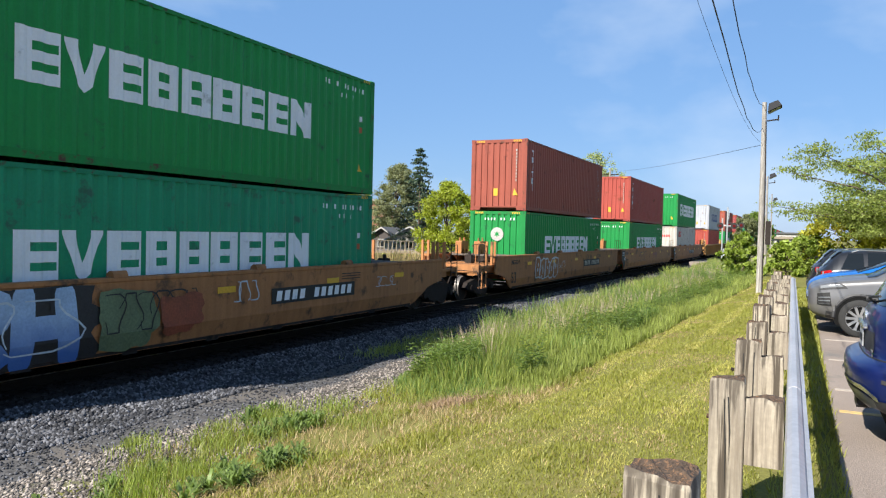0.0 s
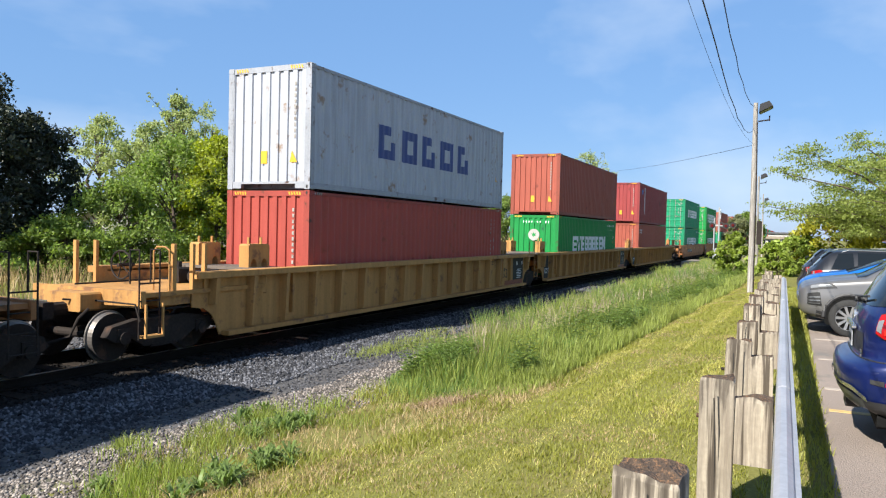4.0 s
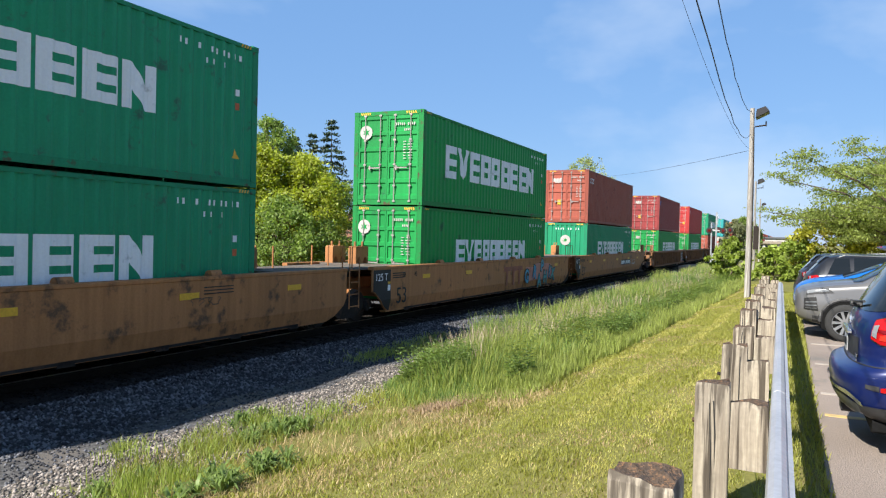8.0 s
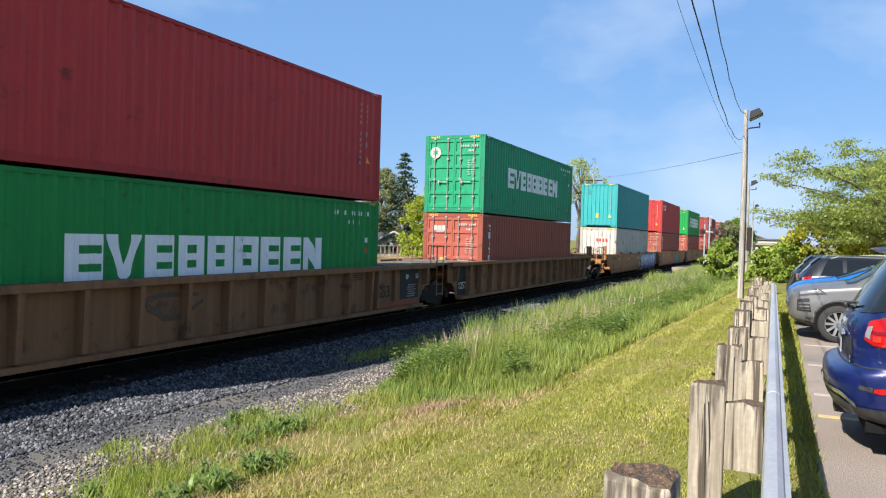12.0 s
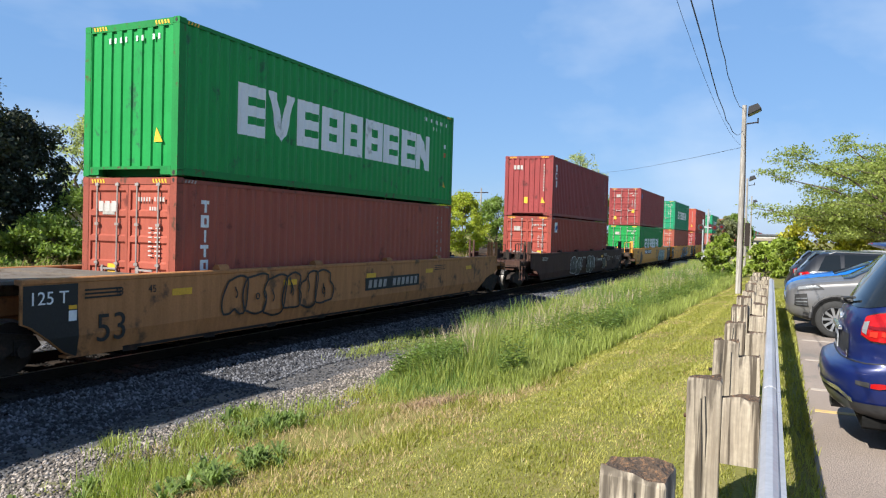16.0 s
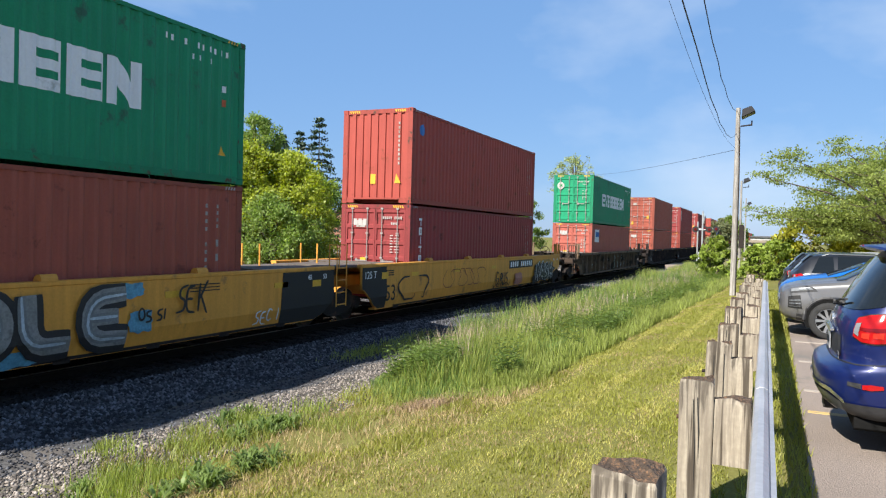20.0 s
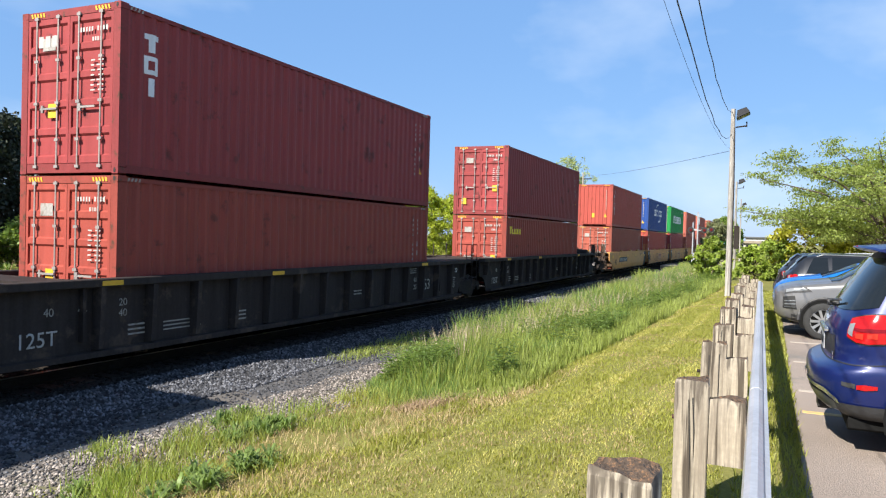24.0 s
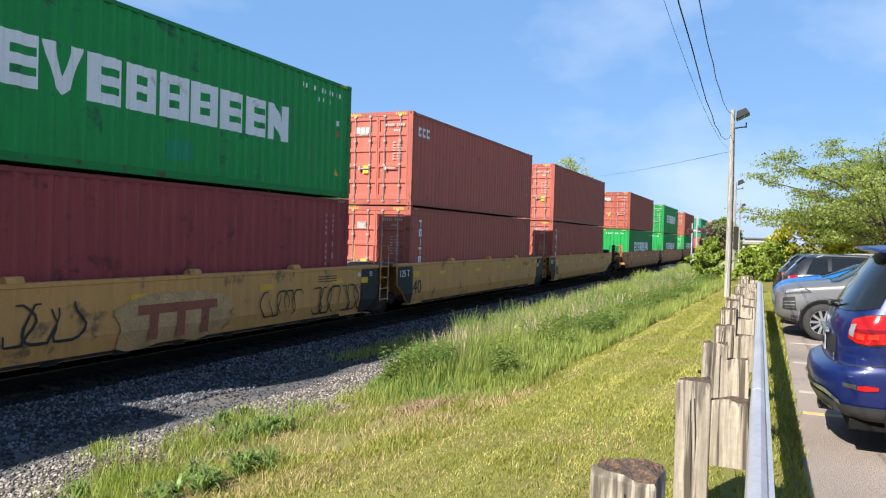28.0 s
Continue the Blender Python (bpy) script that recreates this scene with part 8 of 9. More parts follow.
    # shrubs by the pole and the honey locusts at the car park
    for i, (x, y, h, r) in enumerate([(40.5, 2.75, 2.55, 0.85), (43.5, 3.35, 2.15, 0.9), (39.5, 0.75, 1.85, 0.8), (42.5, 0.05, 2.1, 1.0), (45.5, -0.6, 2.15, 1.0)]):
        deciduous(x, y, h, r, "shrub", 120 + i, "leafy green shrub at the end of the guard rail", 0.02, 55, 65, 0.11)
    locust(39.0, -4.9, 7.0, 5.2, 131, "honey locust with airy layered yellow-green foliage", ((1.57, 6.3, 3.5), (1.75, 5.0, 3.1), (1.3, 5.2, 3.3), (2.1, 4.6, 3.4), (0.9, 4.4, 3.3)))
    locust(46.0, -9.5, 7.6, 5.0, 132, "second honey locust behind the parked cars")
    deciduous(46.5, -5.0, 3.2, 2.4, "gold", 134, "low yellow-green shrub behind the parked cars", 0.05, 75, 90, 0.10)
    deciduous(45.5, -1.9, 3.6, 2.4, "gold", 133, "yellow-leaved shrub under the locust tree", 0.05, 70, 70, 0.13)
    # dry scrub behind the siding
    rng = np.random.default_rng(77)
    x, y = rng.uniform(14, 60, 6000), rng.uniform(22, 34, 6000)
    tagged(new("dry_scrub", blades(rng, x, y, rng.uniform(0.3, 1.3, 6000), 0.03 * np.ones(6000), 0.5, "dry_scrub", DRYGRASS)), "dry brush and old stalks behind the siding", "scrub", kind="stuff")
    x, y = rng.uniform(5, 80, 9000), rng.uniform(19, 40, 9000)
    tagged(new("yard_grass", blades(rng, x, y, rng.uniform(0.1, 0.4, 9000), 0.04 * np.ones(9000), 0.6, "yard_grass", TALLGRASS)), "rough green grass behind the siding", "grass", kind="stuff")


build_trees()

# ---- poles, wires, crossing, buildings ----
GREYPOST = paint("aluminium_mast", (0.50, 0.51, 0.52), 0.45, 0.6, var=0.15)
SIGNRED = glassy("red_signal_lens", (0.10, 0.008, 0.008), 0.2)
SHINGLE = paint("grey_roof_shingles", (0.10, 0.105, 0.115), 0.9, var=0.3, scale=1.0, fine=18, bump=0.4)
SHINGLE2 = paint("brown_roof_shingles", (0.26, 0.22, 0.17), 0.9, var=0.25, scale=1.0, fine=18, bump=0.4)
GREYWALL = paint("pale_block_wall", (0.46, 0.44, 0.41), 0.85, var=0.2)
SIDING = paint("weathered_house_siding", (0.07, 0.058, 0.055), 0.8, var=0.2)
PALEWALL = paint("pale_wall", (0.40, 0.385, 0.36), 0.8, var=0.1)
BRICKRED = paint("chimney_brick", (0.32, 0.16, 0.11), 0.9, var=0.3)


def light_pole(x, y, z0, height, label, lamp_z, r=0.10):
    p = new("light_pole")
    p.location = (x, y, 0)
    tagged(p, label, "utility pole")
    part("shaft", Shape().rod((0, 0, z0 - 0.3), (0, 0.02, height), r, 14, r * 0.72), POLEWOOD, p, smooth=False)
    s = Shape()
    s.rod((0.0, -0.07, lamp_z - 0.30), (0.0, -0.42, lamp_z - 0.26), 0.025, 8)
    s.rod((0.0, -0.42, lamp_z - 0.30), (0.0, -0.42, lamp_z - 0.12), 0.022, 8)
    part("lamp_arm", s, IRON, p)
    head = Shape()
    head.add([(-0.30, -0.10, 0.02), (0.30, -0.10, 0.02), (0.30, -0.52, 0.22), (-0.30, -0.52, 0.22), (-0.22, -0.12, 0.30), (0.22, -0.12, 0.30), (0.22, -0.40, 0.40), (-0.22, -0.40, 0.40)],
             [(0, 1, 2, 3), (4, 7, 6, 5), (0, 4, 5, 1), (1, 5, 6, 2), (2, 6, 7, 3), (3, 7, 4, 0)])
    lamp = part("floodlight", head, paint("floodlight_housing_%d" % int(x), (0.030, 0.030, 0.033), 0.8, 0.0, var=0.2, spec=0.15), p, "dark floodlight housing", at=(0, 0, lamp_z - 0.05))
    part("lens", Shape().add([(-0.26, -0.13, 0.024), (0.26, -0.13, 0.024), (0.26, -0.49, 0.196), (-0.26, -0.49, 0.196)], [(0, 3, 2, 1)]), DARKLENS, lamp, at=(0, 0, -0.004))
    return p


def wire(name, a, b, sag, r, label, twist=0.0):
    s = Shape()
    n = 26
    pts = []
    for i in range(n + 1):
        k = i / n
        p = Vector(a).lerp(Vector(b), k)
        p.z -= sag * 4 * k * (1 - k)
        if twist:
            p.y += twist * math.sin(i * 2.6)
            p.z += twist * math.cos(i * 2.6)
        pts.append(p)
    s.bend(pts, r, 5)
    tagged(part(name, s, CABLE, None), label, "cable")


def build_poles():
    p = light_pole(27.0, 1.30, 0.5, 6.95, "pale weathered wooden pole carrying a floodlight and wires", 6.62)
    part("meter_box", Shape().box(-0.09, -0.30, 2.15, 0.09, -0.14, 2.95, c=0.02), IRON, p, "dark meter box")
    part("conduit", Shape().bend([(-0.10, -0.10, 0.3), (-0.10, -0.09, 4.2), (-0.06, -0.05, 6.3)], 0.018), IRON, p)
    light_pole(52.0, 2.2, 0.4, 6.4, "wooden floodlight pole farther along the lot", 6.25, 0.085)
    light_pole(78.0, 2.85, 0.1, 6.7, "distant wooden pole by the crossing", 6.0, 0.075)
    # wires over the lawn, to a pole behind
    wire("overhead_cable", (26.94, 1.35, 6.84), (-14, 0.18, 7.43), 1.93, 0.0075, "thick twisted black cable to the top of the pole", 0.010)
    wire("overhead_cable", (26.94, 1.36, 6.07), (-14, 0.14, 6.90), 2.09, 0.0068, "twisted black service cable on the pole", 0.010)
    wire("overhead_wire", (26.94, 1.365, 5.57), (-14, 1.47, 10.92), 2.20, 0.0036, "thin black overhead wire running to the pole")
    wire("overhead_wire", (27, 1.375, 5.52), (95, 22.8, 10.6), 0.25, 0.008, "thin wire crossing over the tracks")
    far = new("utility_pole")
    far.location = (95, 22.8, -0.3)
    tagged(far, "tall wooden utility pole beyond the tracks", "utility pole")
    part("shaft", Shape().rod((0, 0, 0), (0, 0, 11.3), 0.16, 10, 0.11), POLEWOOD, far)
    part("cross_arm", Shape().box(-0.06, -1.1, 10.4, 0.06, 1.1, 10.52), TIE, far)
    for deg, d, h in ((22.0, 88, 8.0), (39.0, 47, 7.6)):
        x, y = polar(deg, d)
        u = new("utility_pole")
        u.location = (x, y, -0.3)
        tagged(u, "grey wooden utility pole among the trees", "utility pole")
        part("shaft", Shape().rod((0, 0, 0), (0, 0, h), 0.12, 10, 0.08), POLEWOOD, u)
        part("cross_arm", Shape().box(-0.06, -0.9, h - 0.6, 0.06, 0.9, h - 0.48), TIE, u)
    for z in (4.6, 3.5):
        wire("line_wire", (9, 36, z), (62, 33, z + 0.2), 0.5, 0.012, "wire strung before the trees")


build_poles()


def build_crossing():
    c = new("crossing_signal")
    c.location = (74, 6.5, 0)
    tagged(c, "level crossing signal mast with dark red lamps", "crossing signal")
    part("mast", Shape().rod((0, 0, -0.4), (0, 0, 5.2), 0.075, 10), GREYPOST, c)
    for a in (45, -45):
        part("crossbuck_board", Shape().box(-0.02, -0.62, -0.11, 0.0, 0.62, 0.11), WHITE, c, "white crossbuck board", at=pose(0, -0.10 if a > 0 else -0.13, 4.5, 0, 0, 90) @ pose(0, 0, 0, a, 0, 0))
    part("lamp_arm", Shape().box(-0.05, -0.85, 3.42, 0.05, 0.85, 3.50), GREYPOST, c)
    for y in (-0.62, 0.62):
        n = 18
        lamp = part("background_disc", Shape().prism([(0.30 * math.cos(6.2832 * i / n), 0.30 * math.sin(6.2832 * i / n)) for i in range(n)], -0.03, 0.0), INK, c, at=(-0.08, y, 3.46))
        part("lens", Shape().prism([(0.13 * math.cos(6.2832 * i / n), 0.13 * math.sin(6.2832 * i / n)) for i in range(n)], -0.10, -0.031), SIGNRED, lamp, "dark red lens")
    part("equipment_case", Shape().box(-0.4, -0.3, -0.2, 0.4, 0.3, 1.3, c=0.03), GREYPOST, c)
    far = new("crossing_signal")
    tagged(far, "crossing signal mast beyond the tracks", "crossing signal")
    far.location = (78, 7.3, 0)
    part("mast", Shape().rod((0, 0, -0.4), (0, 0, 4.3), 0.07, 10), GREYPOST, far)
    for y in (-0.55, 0.55):
        n = 18
        lamp = part("background_disc", Shape().prism([(0.30 * math.cos(6.2832 * i / n), 0.30 * math.sin(6.2832 * i / n)) for i in range(n)], -0.03, 0.0), INK, far, at=(-0.08, y - 1.2, 3.6))
        part("lens", Shape().prism([(0.13 * math.cos(6.2832 * i / n), 0.13 * math.sin(6.2832 * i / n)) for i in range(n)], -0.10, -0.031), SIGNRED, lamp)
    part("lamp_arm", Shape().box(-0.05, -2.0, 3.56, 0.05, 0.1, 3.64), GREYPOST, far)


build_crossing()


def house(x, y, turn, w, d, wall_h, ridge_h, roof, wall, label, chimney=True, base=-0.3):
    """A gabled house, its ridge along its own x."""
    h = new("house")
    h.matrix_basis = pose(x, y, base, 0, 0, turn)
    tagged(h, label, "house")
    part("wall", Shape().prism([(-d / 2, 0), (d / 2, 0), (d / 2, wall_h), (0, ridge_h), (-d / 2, wall_h)], -w / 2, w / 2), wall, h)
    for sgn in (-1, 1):
        o = 0.45
        sl = (ridge_h - wall_h) / (d / 2)
        r = part("roof", Shape().prism([(0, ridge_h + 0.16), (sgn * (d / 2 + o), wall_h - sl * o + 0.16), (sgn * (d / 2 + o), wall_h - sl * o + 0.02), (0, ridge_h + 0.02)], -w / 2 - o, w / 2 + o), roof, h)
        part("fascia", Shape().prism([(0, ridge_h + 0.17), (sgn * (d / 2 + o), wall_h - sl * o + 0.17), (sgn * (d / 2 + o), wall_h - sl * o - 0.05), (0, ridge_h - 0.05)], -w / 2 - o - 0.06, -w / 2 - o - 0.005), PALEWALL, r)
    if chimney:
        part("chimney", Shape().box(-w * 0.30, 0.5, wall_h, -w * 0.30 + 0.7, 1.2, ridge_h + 1.0), BRICKRED, h, "red brick chimney")
    for i in range(3):
        xx = -w / 2 + w * (i + 0.5) / 3
        win = part("window", Shape().box(xx - 0.5, -d / 2 - 0.05, 1.0, xx + 0.5, -d / 2 - 0.005, 2.2), PALEWALL, h)
        part("pane", Shape().box(xx - 0.42, -d / 2 - 0.056, 1.08, xx + 0.42, -d / 2 - 0.051, 2.12), GLASS, win)
    win = part("window", Shape().box(-w / 2 - 0.05, -0.6, 1.2, -w / 2 - 0.005, 0.6, 2.3), PALEWALL, h)
    part("pane", Shape().box(-w / 2 - 0.056, -0.5, 1.3, -w / 2 - 0.051, 0.5, 2.2), GLASS, win)
    return h


def build_houses():
    x, y = polar(30.4, 100)
    house(x, y, 12, 6.2, 5.2, 2.1, 3.75, SHINGLE, SIDING, "low dark house with a grey shingle roof and white fascia", False, -1.2)
    x, y = polar(31.6, 116)
    house(x, y, 25, 8, 7, 4.6, 7.2, SHINGLE2, BRICKRED, "taller brick house behind the lime-green trees")
    x, y = polar(27.8, 96)
    house(x, y, 8, 9, 7, 2.1, 3.9, SHINGLE2, PALEWALL, "pale house with a brown shingle roof", False, -1.2)
    x, y = polar(47.2, 62)
    house(x, y, 30, 10, 8, 2.8, 5.0, SHINGLE, PALEWALL, "grey-roofed house hidden behind trees", False)
    x, y = polar(30.3, 70)
    rail = new("deck_railing")
    rail.matrix_basis = pose(x, y, -0.3, 0, 0, 118)
    tagged(rail, "pale wooden deck railing before the house", "railing")
    part("top_rail", Shape().box(-4.5, -0.05, 1.55, 4.5, 0.05, 1.63), OLDWOOD, rail)
    part("bottom_rail", Shape().box(-4.5, -0.04, 0.55, 4.5, 0.04, 0.62), OLDWOOD, rail)
    for i in range(24):
        part("baluster", Shape().box(-4.5 + i * 0.39, -0.03, 0.0 if i % 4 == 0 else 0.621, -4.42 + i * 0.39, 0.03, 1.549), OLDWOOD, rail)
    b = new("store_building")
    b.matrix_basis = pose(205, 5.2, 0.4, 0, 0, 4)
    tagged(b, "low pale commercial building far beyond the lot", "building")
    part("wall", Shape().box(0, -2.4, 0, 12, 3.4, 1.9), GREYWALL, b)
    part("roof", Shape().box(-0.6, -2.9, 1.9, 12.6, 3.9, 2.5), SHINGLE2, b)
    for i in range(3):
        part("window", Shape().box(-0.06, -2.0 + i * 1.8, 0.6, -0.005, -0.9 + i * 1.8, 1.5), GLASS, b)
    b2 = new("warehouse")
    b2.matrix_basis = pose(230, 2.0, 0.4)
    tagged(b2, "white industrial building in the distance", "building")
    part("wall", Shape().box(0, -3, 0, 20, 5, 3.4), GREYWALL, b2)
    part("roof", Shape().box(-0.5, -3.5, 3.4, 20.5, 5.5, 3.8), SHINGLE, b2)
    for i in range(3):
        part("window", Shape().box(-0.06, -2 + i * 2.4, 1.4, -0.005, -0.6 + i * 2.4, 2.6), GLASS, b2)


build_houses()

# ---- parked vehicles ----
CARPAINT = {k: paint(k + "_car_paint", v, 0.35, m, var=0.06, scale=0.6, fine=3, bump=0.0) for k, (v, m) in
            {"navy": ((0.005, 0.013, 0.085), 0.2), "silver": ((0.165, 0.162, 0.162), 0.35), "azure": ((0.008, 0.14, 0.50), 0.15), "charcoal": ((0.022, 0.024, 0.030), 0.4), "white": ((0.7, 0.7, 0.7), 0.0)}.items()}
for m_ in CARPAINT.values():
    m_.node_tree.nodes["Principled BSDF"].inputs["Specular IOR Level"].default_value = 0.4
    m_.node_tree.nodes["Principled BSDF"].inputs["Coat Weight"].default_value = 0.5
    m_.node_tree.nodes["Principled BSDF"].inputs["Coat Roughness"].default_value = 0.08

#      along, sill z, belt z, roof z, half width low, at belt, at roof
SUV = [(0.00, 0.52, 1.00, 1.06, 0.36, 0.34, 0.30), (0.02, 0.46, 1.02, 1.10, 0.56, 0.54, 0.46), (0.06, 0.40, 1.05, 1.14, 0.70, 0.67, 0.56), (0.13, 0.35, 1.07, 1.19, 0.81, 0.78, 0.63), (0.24, 0.32, 1.08, 1.30, 0.885, 0.86, 0.66),
       (0.40, 0.30, 1.09, 1.47, 0.925, 0.905, 0.66), (0.58, 0.28, 1.09, 1.63, 0.938, 0.925, 0.645), (0.76, 0.26, 1.09, 1.685, 0.94, 0.93, 0.645), (1.30, 0.25, 1.07, 1.72, 0.94, 0.93, 0.65), (2.30, 0.25, 1.04, 1.70, 0.94, 0.93, 0.65), (2.80, 0.25, 1.03, 1.62, 0.94, 0.925, 0.65),
       (3.20, 0.25, 1.02, 1.40, 0.94, 0.92, 0.69), (3.58, 0.26, 1.01, 1.12, 0.935, 0.90, 0.76), (3.95, 0.27, 0.97, 1.065, 0.92, 0.865, 0.70), (4.20, 0.29, 0.91, 1.01, 0.885, 0.81, 0.64), (4.36, 0.33, 0.84, 0.94, 0.80, 0.73, 0.56), (4.46, 0.40, 0.76, 0.86, 0.66, 0.60, 0.46), (4.51, 0.47, 0.68, 0.77, 0.44, 0.40, 0.32)]
BLUNT = [q for q in SUV if q[0] < 2.9] + [(3.05, 0.25, 1.05, 1.36, 0.94, 0.92, 0.70)] + [(3.40, 0.26, 1.04, 1.16, 0.935, 0.90, 0.80), (3.95, 0.27, 0.985, 1.085, 0.928, 0.89, 0.75), (4.20, 0.31, 0.945, 1.035, 0.905, 0.865, 0.71), (4.34, 0.34, 0.91, 0.995, 0.86, 0.815, 0.65),
         (4.44, 0.38, 0.87, 0.955, 0.77, 0.73, 0.58), (4.50, 0.43, 0.82, 0.905, 0.63, 0.60, 0.48), (4.53, 0.50, 0.76, 0.84, 0.46, 0.43, 0.36)]
CROSSOVER = [(a, b - 0.02, c * 0.95, (d * 0.96 if d < 1.2 else 0.95 + (d - 0.95) * 0.82), e, f, g) for a, b, c, d, e, f, g in SUV]
SEDAN = [(a, b - 0.02, c * 0.96, (d * 1.0 if d < 1.2 else 0.9 + (d - 0.9) * 0.70), e, f, g) for a, b, c, d, e, f, g in SUV]


class Skin:
    """A car body lofted along its length, mirrored left and right."""

    def __init__(self, stations):
        self.s = np.array(stations)

    def at(self, x, v, side, off=0.0):
        """The skin at x along the car; v runs from 0 at the sill's middle over the belt (0.55) and roof edge (0.85) to 1."""
        x = float(x)
        q = [np.interp(x, self.s[:, 0], self.s[:, k]) for k in range(1, 7)]
        zs, zb, zr, wl, wb, wr = q
        mid = zs + (zb - zs) * 0.45
        ys = [0.0, wl * 0.86, wl * 0.97, wl + 0.012, wb, wb - (wb - wr) * 0.45, wr, wr * 0.80, 0.0]
        z_ = [zs, zs, zs + 0.08, mid, zb, zb + (zr - zb) * 0.50, zr - 0.055, zr - 0.012, zr + 0.012]
        vs = [0.0, 0.12, 0.18, 0.36, 0.55, 0.70, 0.85, 0.91, 1.0]
        if x < 0.6:
            x = x + 0.13 * (1 - x / 0.6) * min(1.0, max(0.0, (v - 0.34) / 0.14))
        return Vector((x, side * (np.interp(v, vs, ys) + off * (1 if v < 0.87 else 0)), np.interp(v, vs, z_) + (off if v > 0.8 else 0)))

    def body(self):
        xs = sorted(set([round(float(a), 3) for a in self.s[:, 0]] + [round(float(v), 3) for v in np.linspace(0, self.s[-1, 0], 44)]))
        vs = [0.0, 0.12, 0.15, 0.18, 0.27, 0.36, 0.45, 0.52, 0.55, 0.58, 0.70, 0.80, 0.85, 0.88, 0.91, 0.955, 1.0]
        ring = [(v, -1) for v in vs] + [(v, 1) for v in vs[-2:0:-1]]
        n = len(ring)
        s = Shape()
        s.add([self.at(x, v, sd) for x in xs for v, sd in ring], [(i * n + j, (i + 1) * n + j, (i + 1) * n + (j + 1) % n, i * n + (j + 1) % n) for i in range(len(xs) - 1) for j in range(n)]
              + [tuple(range(n)), tuple(range((len(xs) - 1) * n, len(xs) * n))[::-1]])
        return s

    def patch(self, x0, x1, v0, v1, side, off=0.006, nx=10, nv=5, cut0=0.0, cut1=0.0):
        """A panel on the skin; cut0, cut1 slant its rear and front edge at the top."""
        s = Shape()
        for i in range(nx + 1):
            for j in range(nv + 1):
                b = j / nv
                xa, xb = x0 + cut0 * b, x1 - cut1 * b
                s.v.append(tuple(self.at(xa + (xb - xa) * i / nx, v0 + (v1 - v0) * b, side, off)))
        m = nv + 1
        s.f = [(i * m + j, (i + 1) * m + j, (i + 1) * m + j + 1, i * m + j + 1) for i in range(nx) for j in range(nv)]
        return s

    def over(self, x0, x1, v0, off=0.006, nx=8, ny=10):
        """A panel across the top from side to side, such as a windscreen."""
        s = Shape()
        for i in range(nx + 1):
            x = x0 + (x1 - x0) * i / nx
            for j in range(ny + 1):
                k = -1 + 2 * j / ny
                p = self.at(x, 1 - (1 - v0) * abs(k), 1 if k > 0 else -1, 0)
                s.v.append((p.x + (-off if x < 2 else off), p.y, p.z + off))
        m = ny + 1
        s.f = [(i * m + j, (i + 1) * m + j, (i + 1) * m + j + 1, i * m + j + 1) for i in range(nx) for j in range(ny)]
        return s


def wheel(parent, x, y, r, side):
    n = 26
    def tyre():
        s = Shape()
        prof = [(-0.10, r * 0.66), (-0.11, r * 0.9), (-0.085, r), (0.085, r), (0.11, r * 0.9), (0.10, r * 0.66)]
        k = len(prof)
        s.add([(rr * math.cos(6.2832 * i / n), yy, rr * math.sin(6.2832 * i / n)) for i in range(n) for yy, rr in prof],
              [(i * k + j, ((i + 1) % n) * k + j, ((i + 1) % n) * k + j + 1, i * k + j + 1) for i in range(n) for j in range(k - 1)])
        return s.mesh("tyre", RUBBER)
    def rim():
        s = Shape()
        s.rod((0, -0.06, 0), (0, 0.06, 0), r * 0.16, 12)
        for i in range(10):
            a = 6.2832 * i / 10
            p, q = Vector((math.cos(a), 0, math.sin(a))), Vector((-math.sin(a), 0, math.cos(a)))
            w = r * 0.055
            s.add([p * r * 0.1 + q * w + Vector((0, -0.07, 0)), p * r * 0.1 - q * w + Vector((0, -0.07, 0)), p * r * 0.66 - q * w * 1.3 + Vector((0, -0.085, 0)), p * r * 0.66 + q * w * 1.3 + Vector((0, -0.085, 0)),
                   p * r * 0.1 + q * w + Vector((0, 0.0, 0)), p * r * 0.1 - q * w, p * r * 0.66 - q * w * 1.3, p * r * 0.66 + q * w * 1.3], [(0, 1, 2, 3), (0, 4, 5, 1), (1, 5, 6, 2), (3, 2, 6, 7), (0, 3, 7, 4)])
        m = 26
        s.add([((0.64 if k else 0.70) * r * math.cos(6.2832 * i / m), -0.095, (0.64 if k else 0.70) * r * math.sin(6.2832 * i / m)) for i in range(m) for k in (0, 1)],
              [(2 * i, (2 * i + 2) % (2 * m), (2 * i + 3) % (2 * m), 2 * i + 1) for i in range(m)])
        return s.mesh("rim", ALLOY)
    w = piece("wheel", once(("tyre", r), tyre), parent, pose(x, y, r, 0, 0, 0 if side < 0 else 180))
    w.data.shade_smooth()
    piece("rim", once(("rim", r), rim), w)
    piece("brake_disc", once(("disc", r), lambda: Shape().rod((0, 0.0, 0), (0, 0.02, 0), r * 0.62, 20).mesh("brake_disc", TRIM)), w)


def arch(skin, x, r, side):
    """Dark lining behind a wheel and the trim round the opening."""
    n = 24
    s = Shape()
    y = side * 0.955
    s.add([(x + (r + 0.075) * math.cos(6.2832 * i / n), y, max(0.2, r + (r + 0.075) * math.sin(6.2832 * i / n))) for i in range(n)], [tuple(range(n)) if side < 0 else tuple(range(n))[::-1]])
    return s


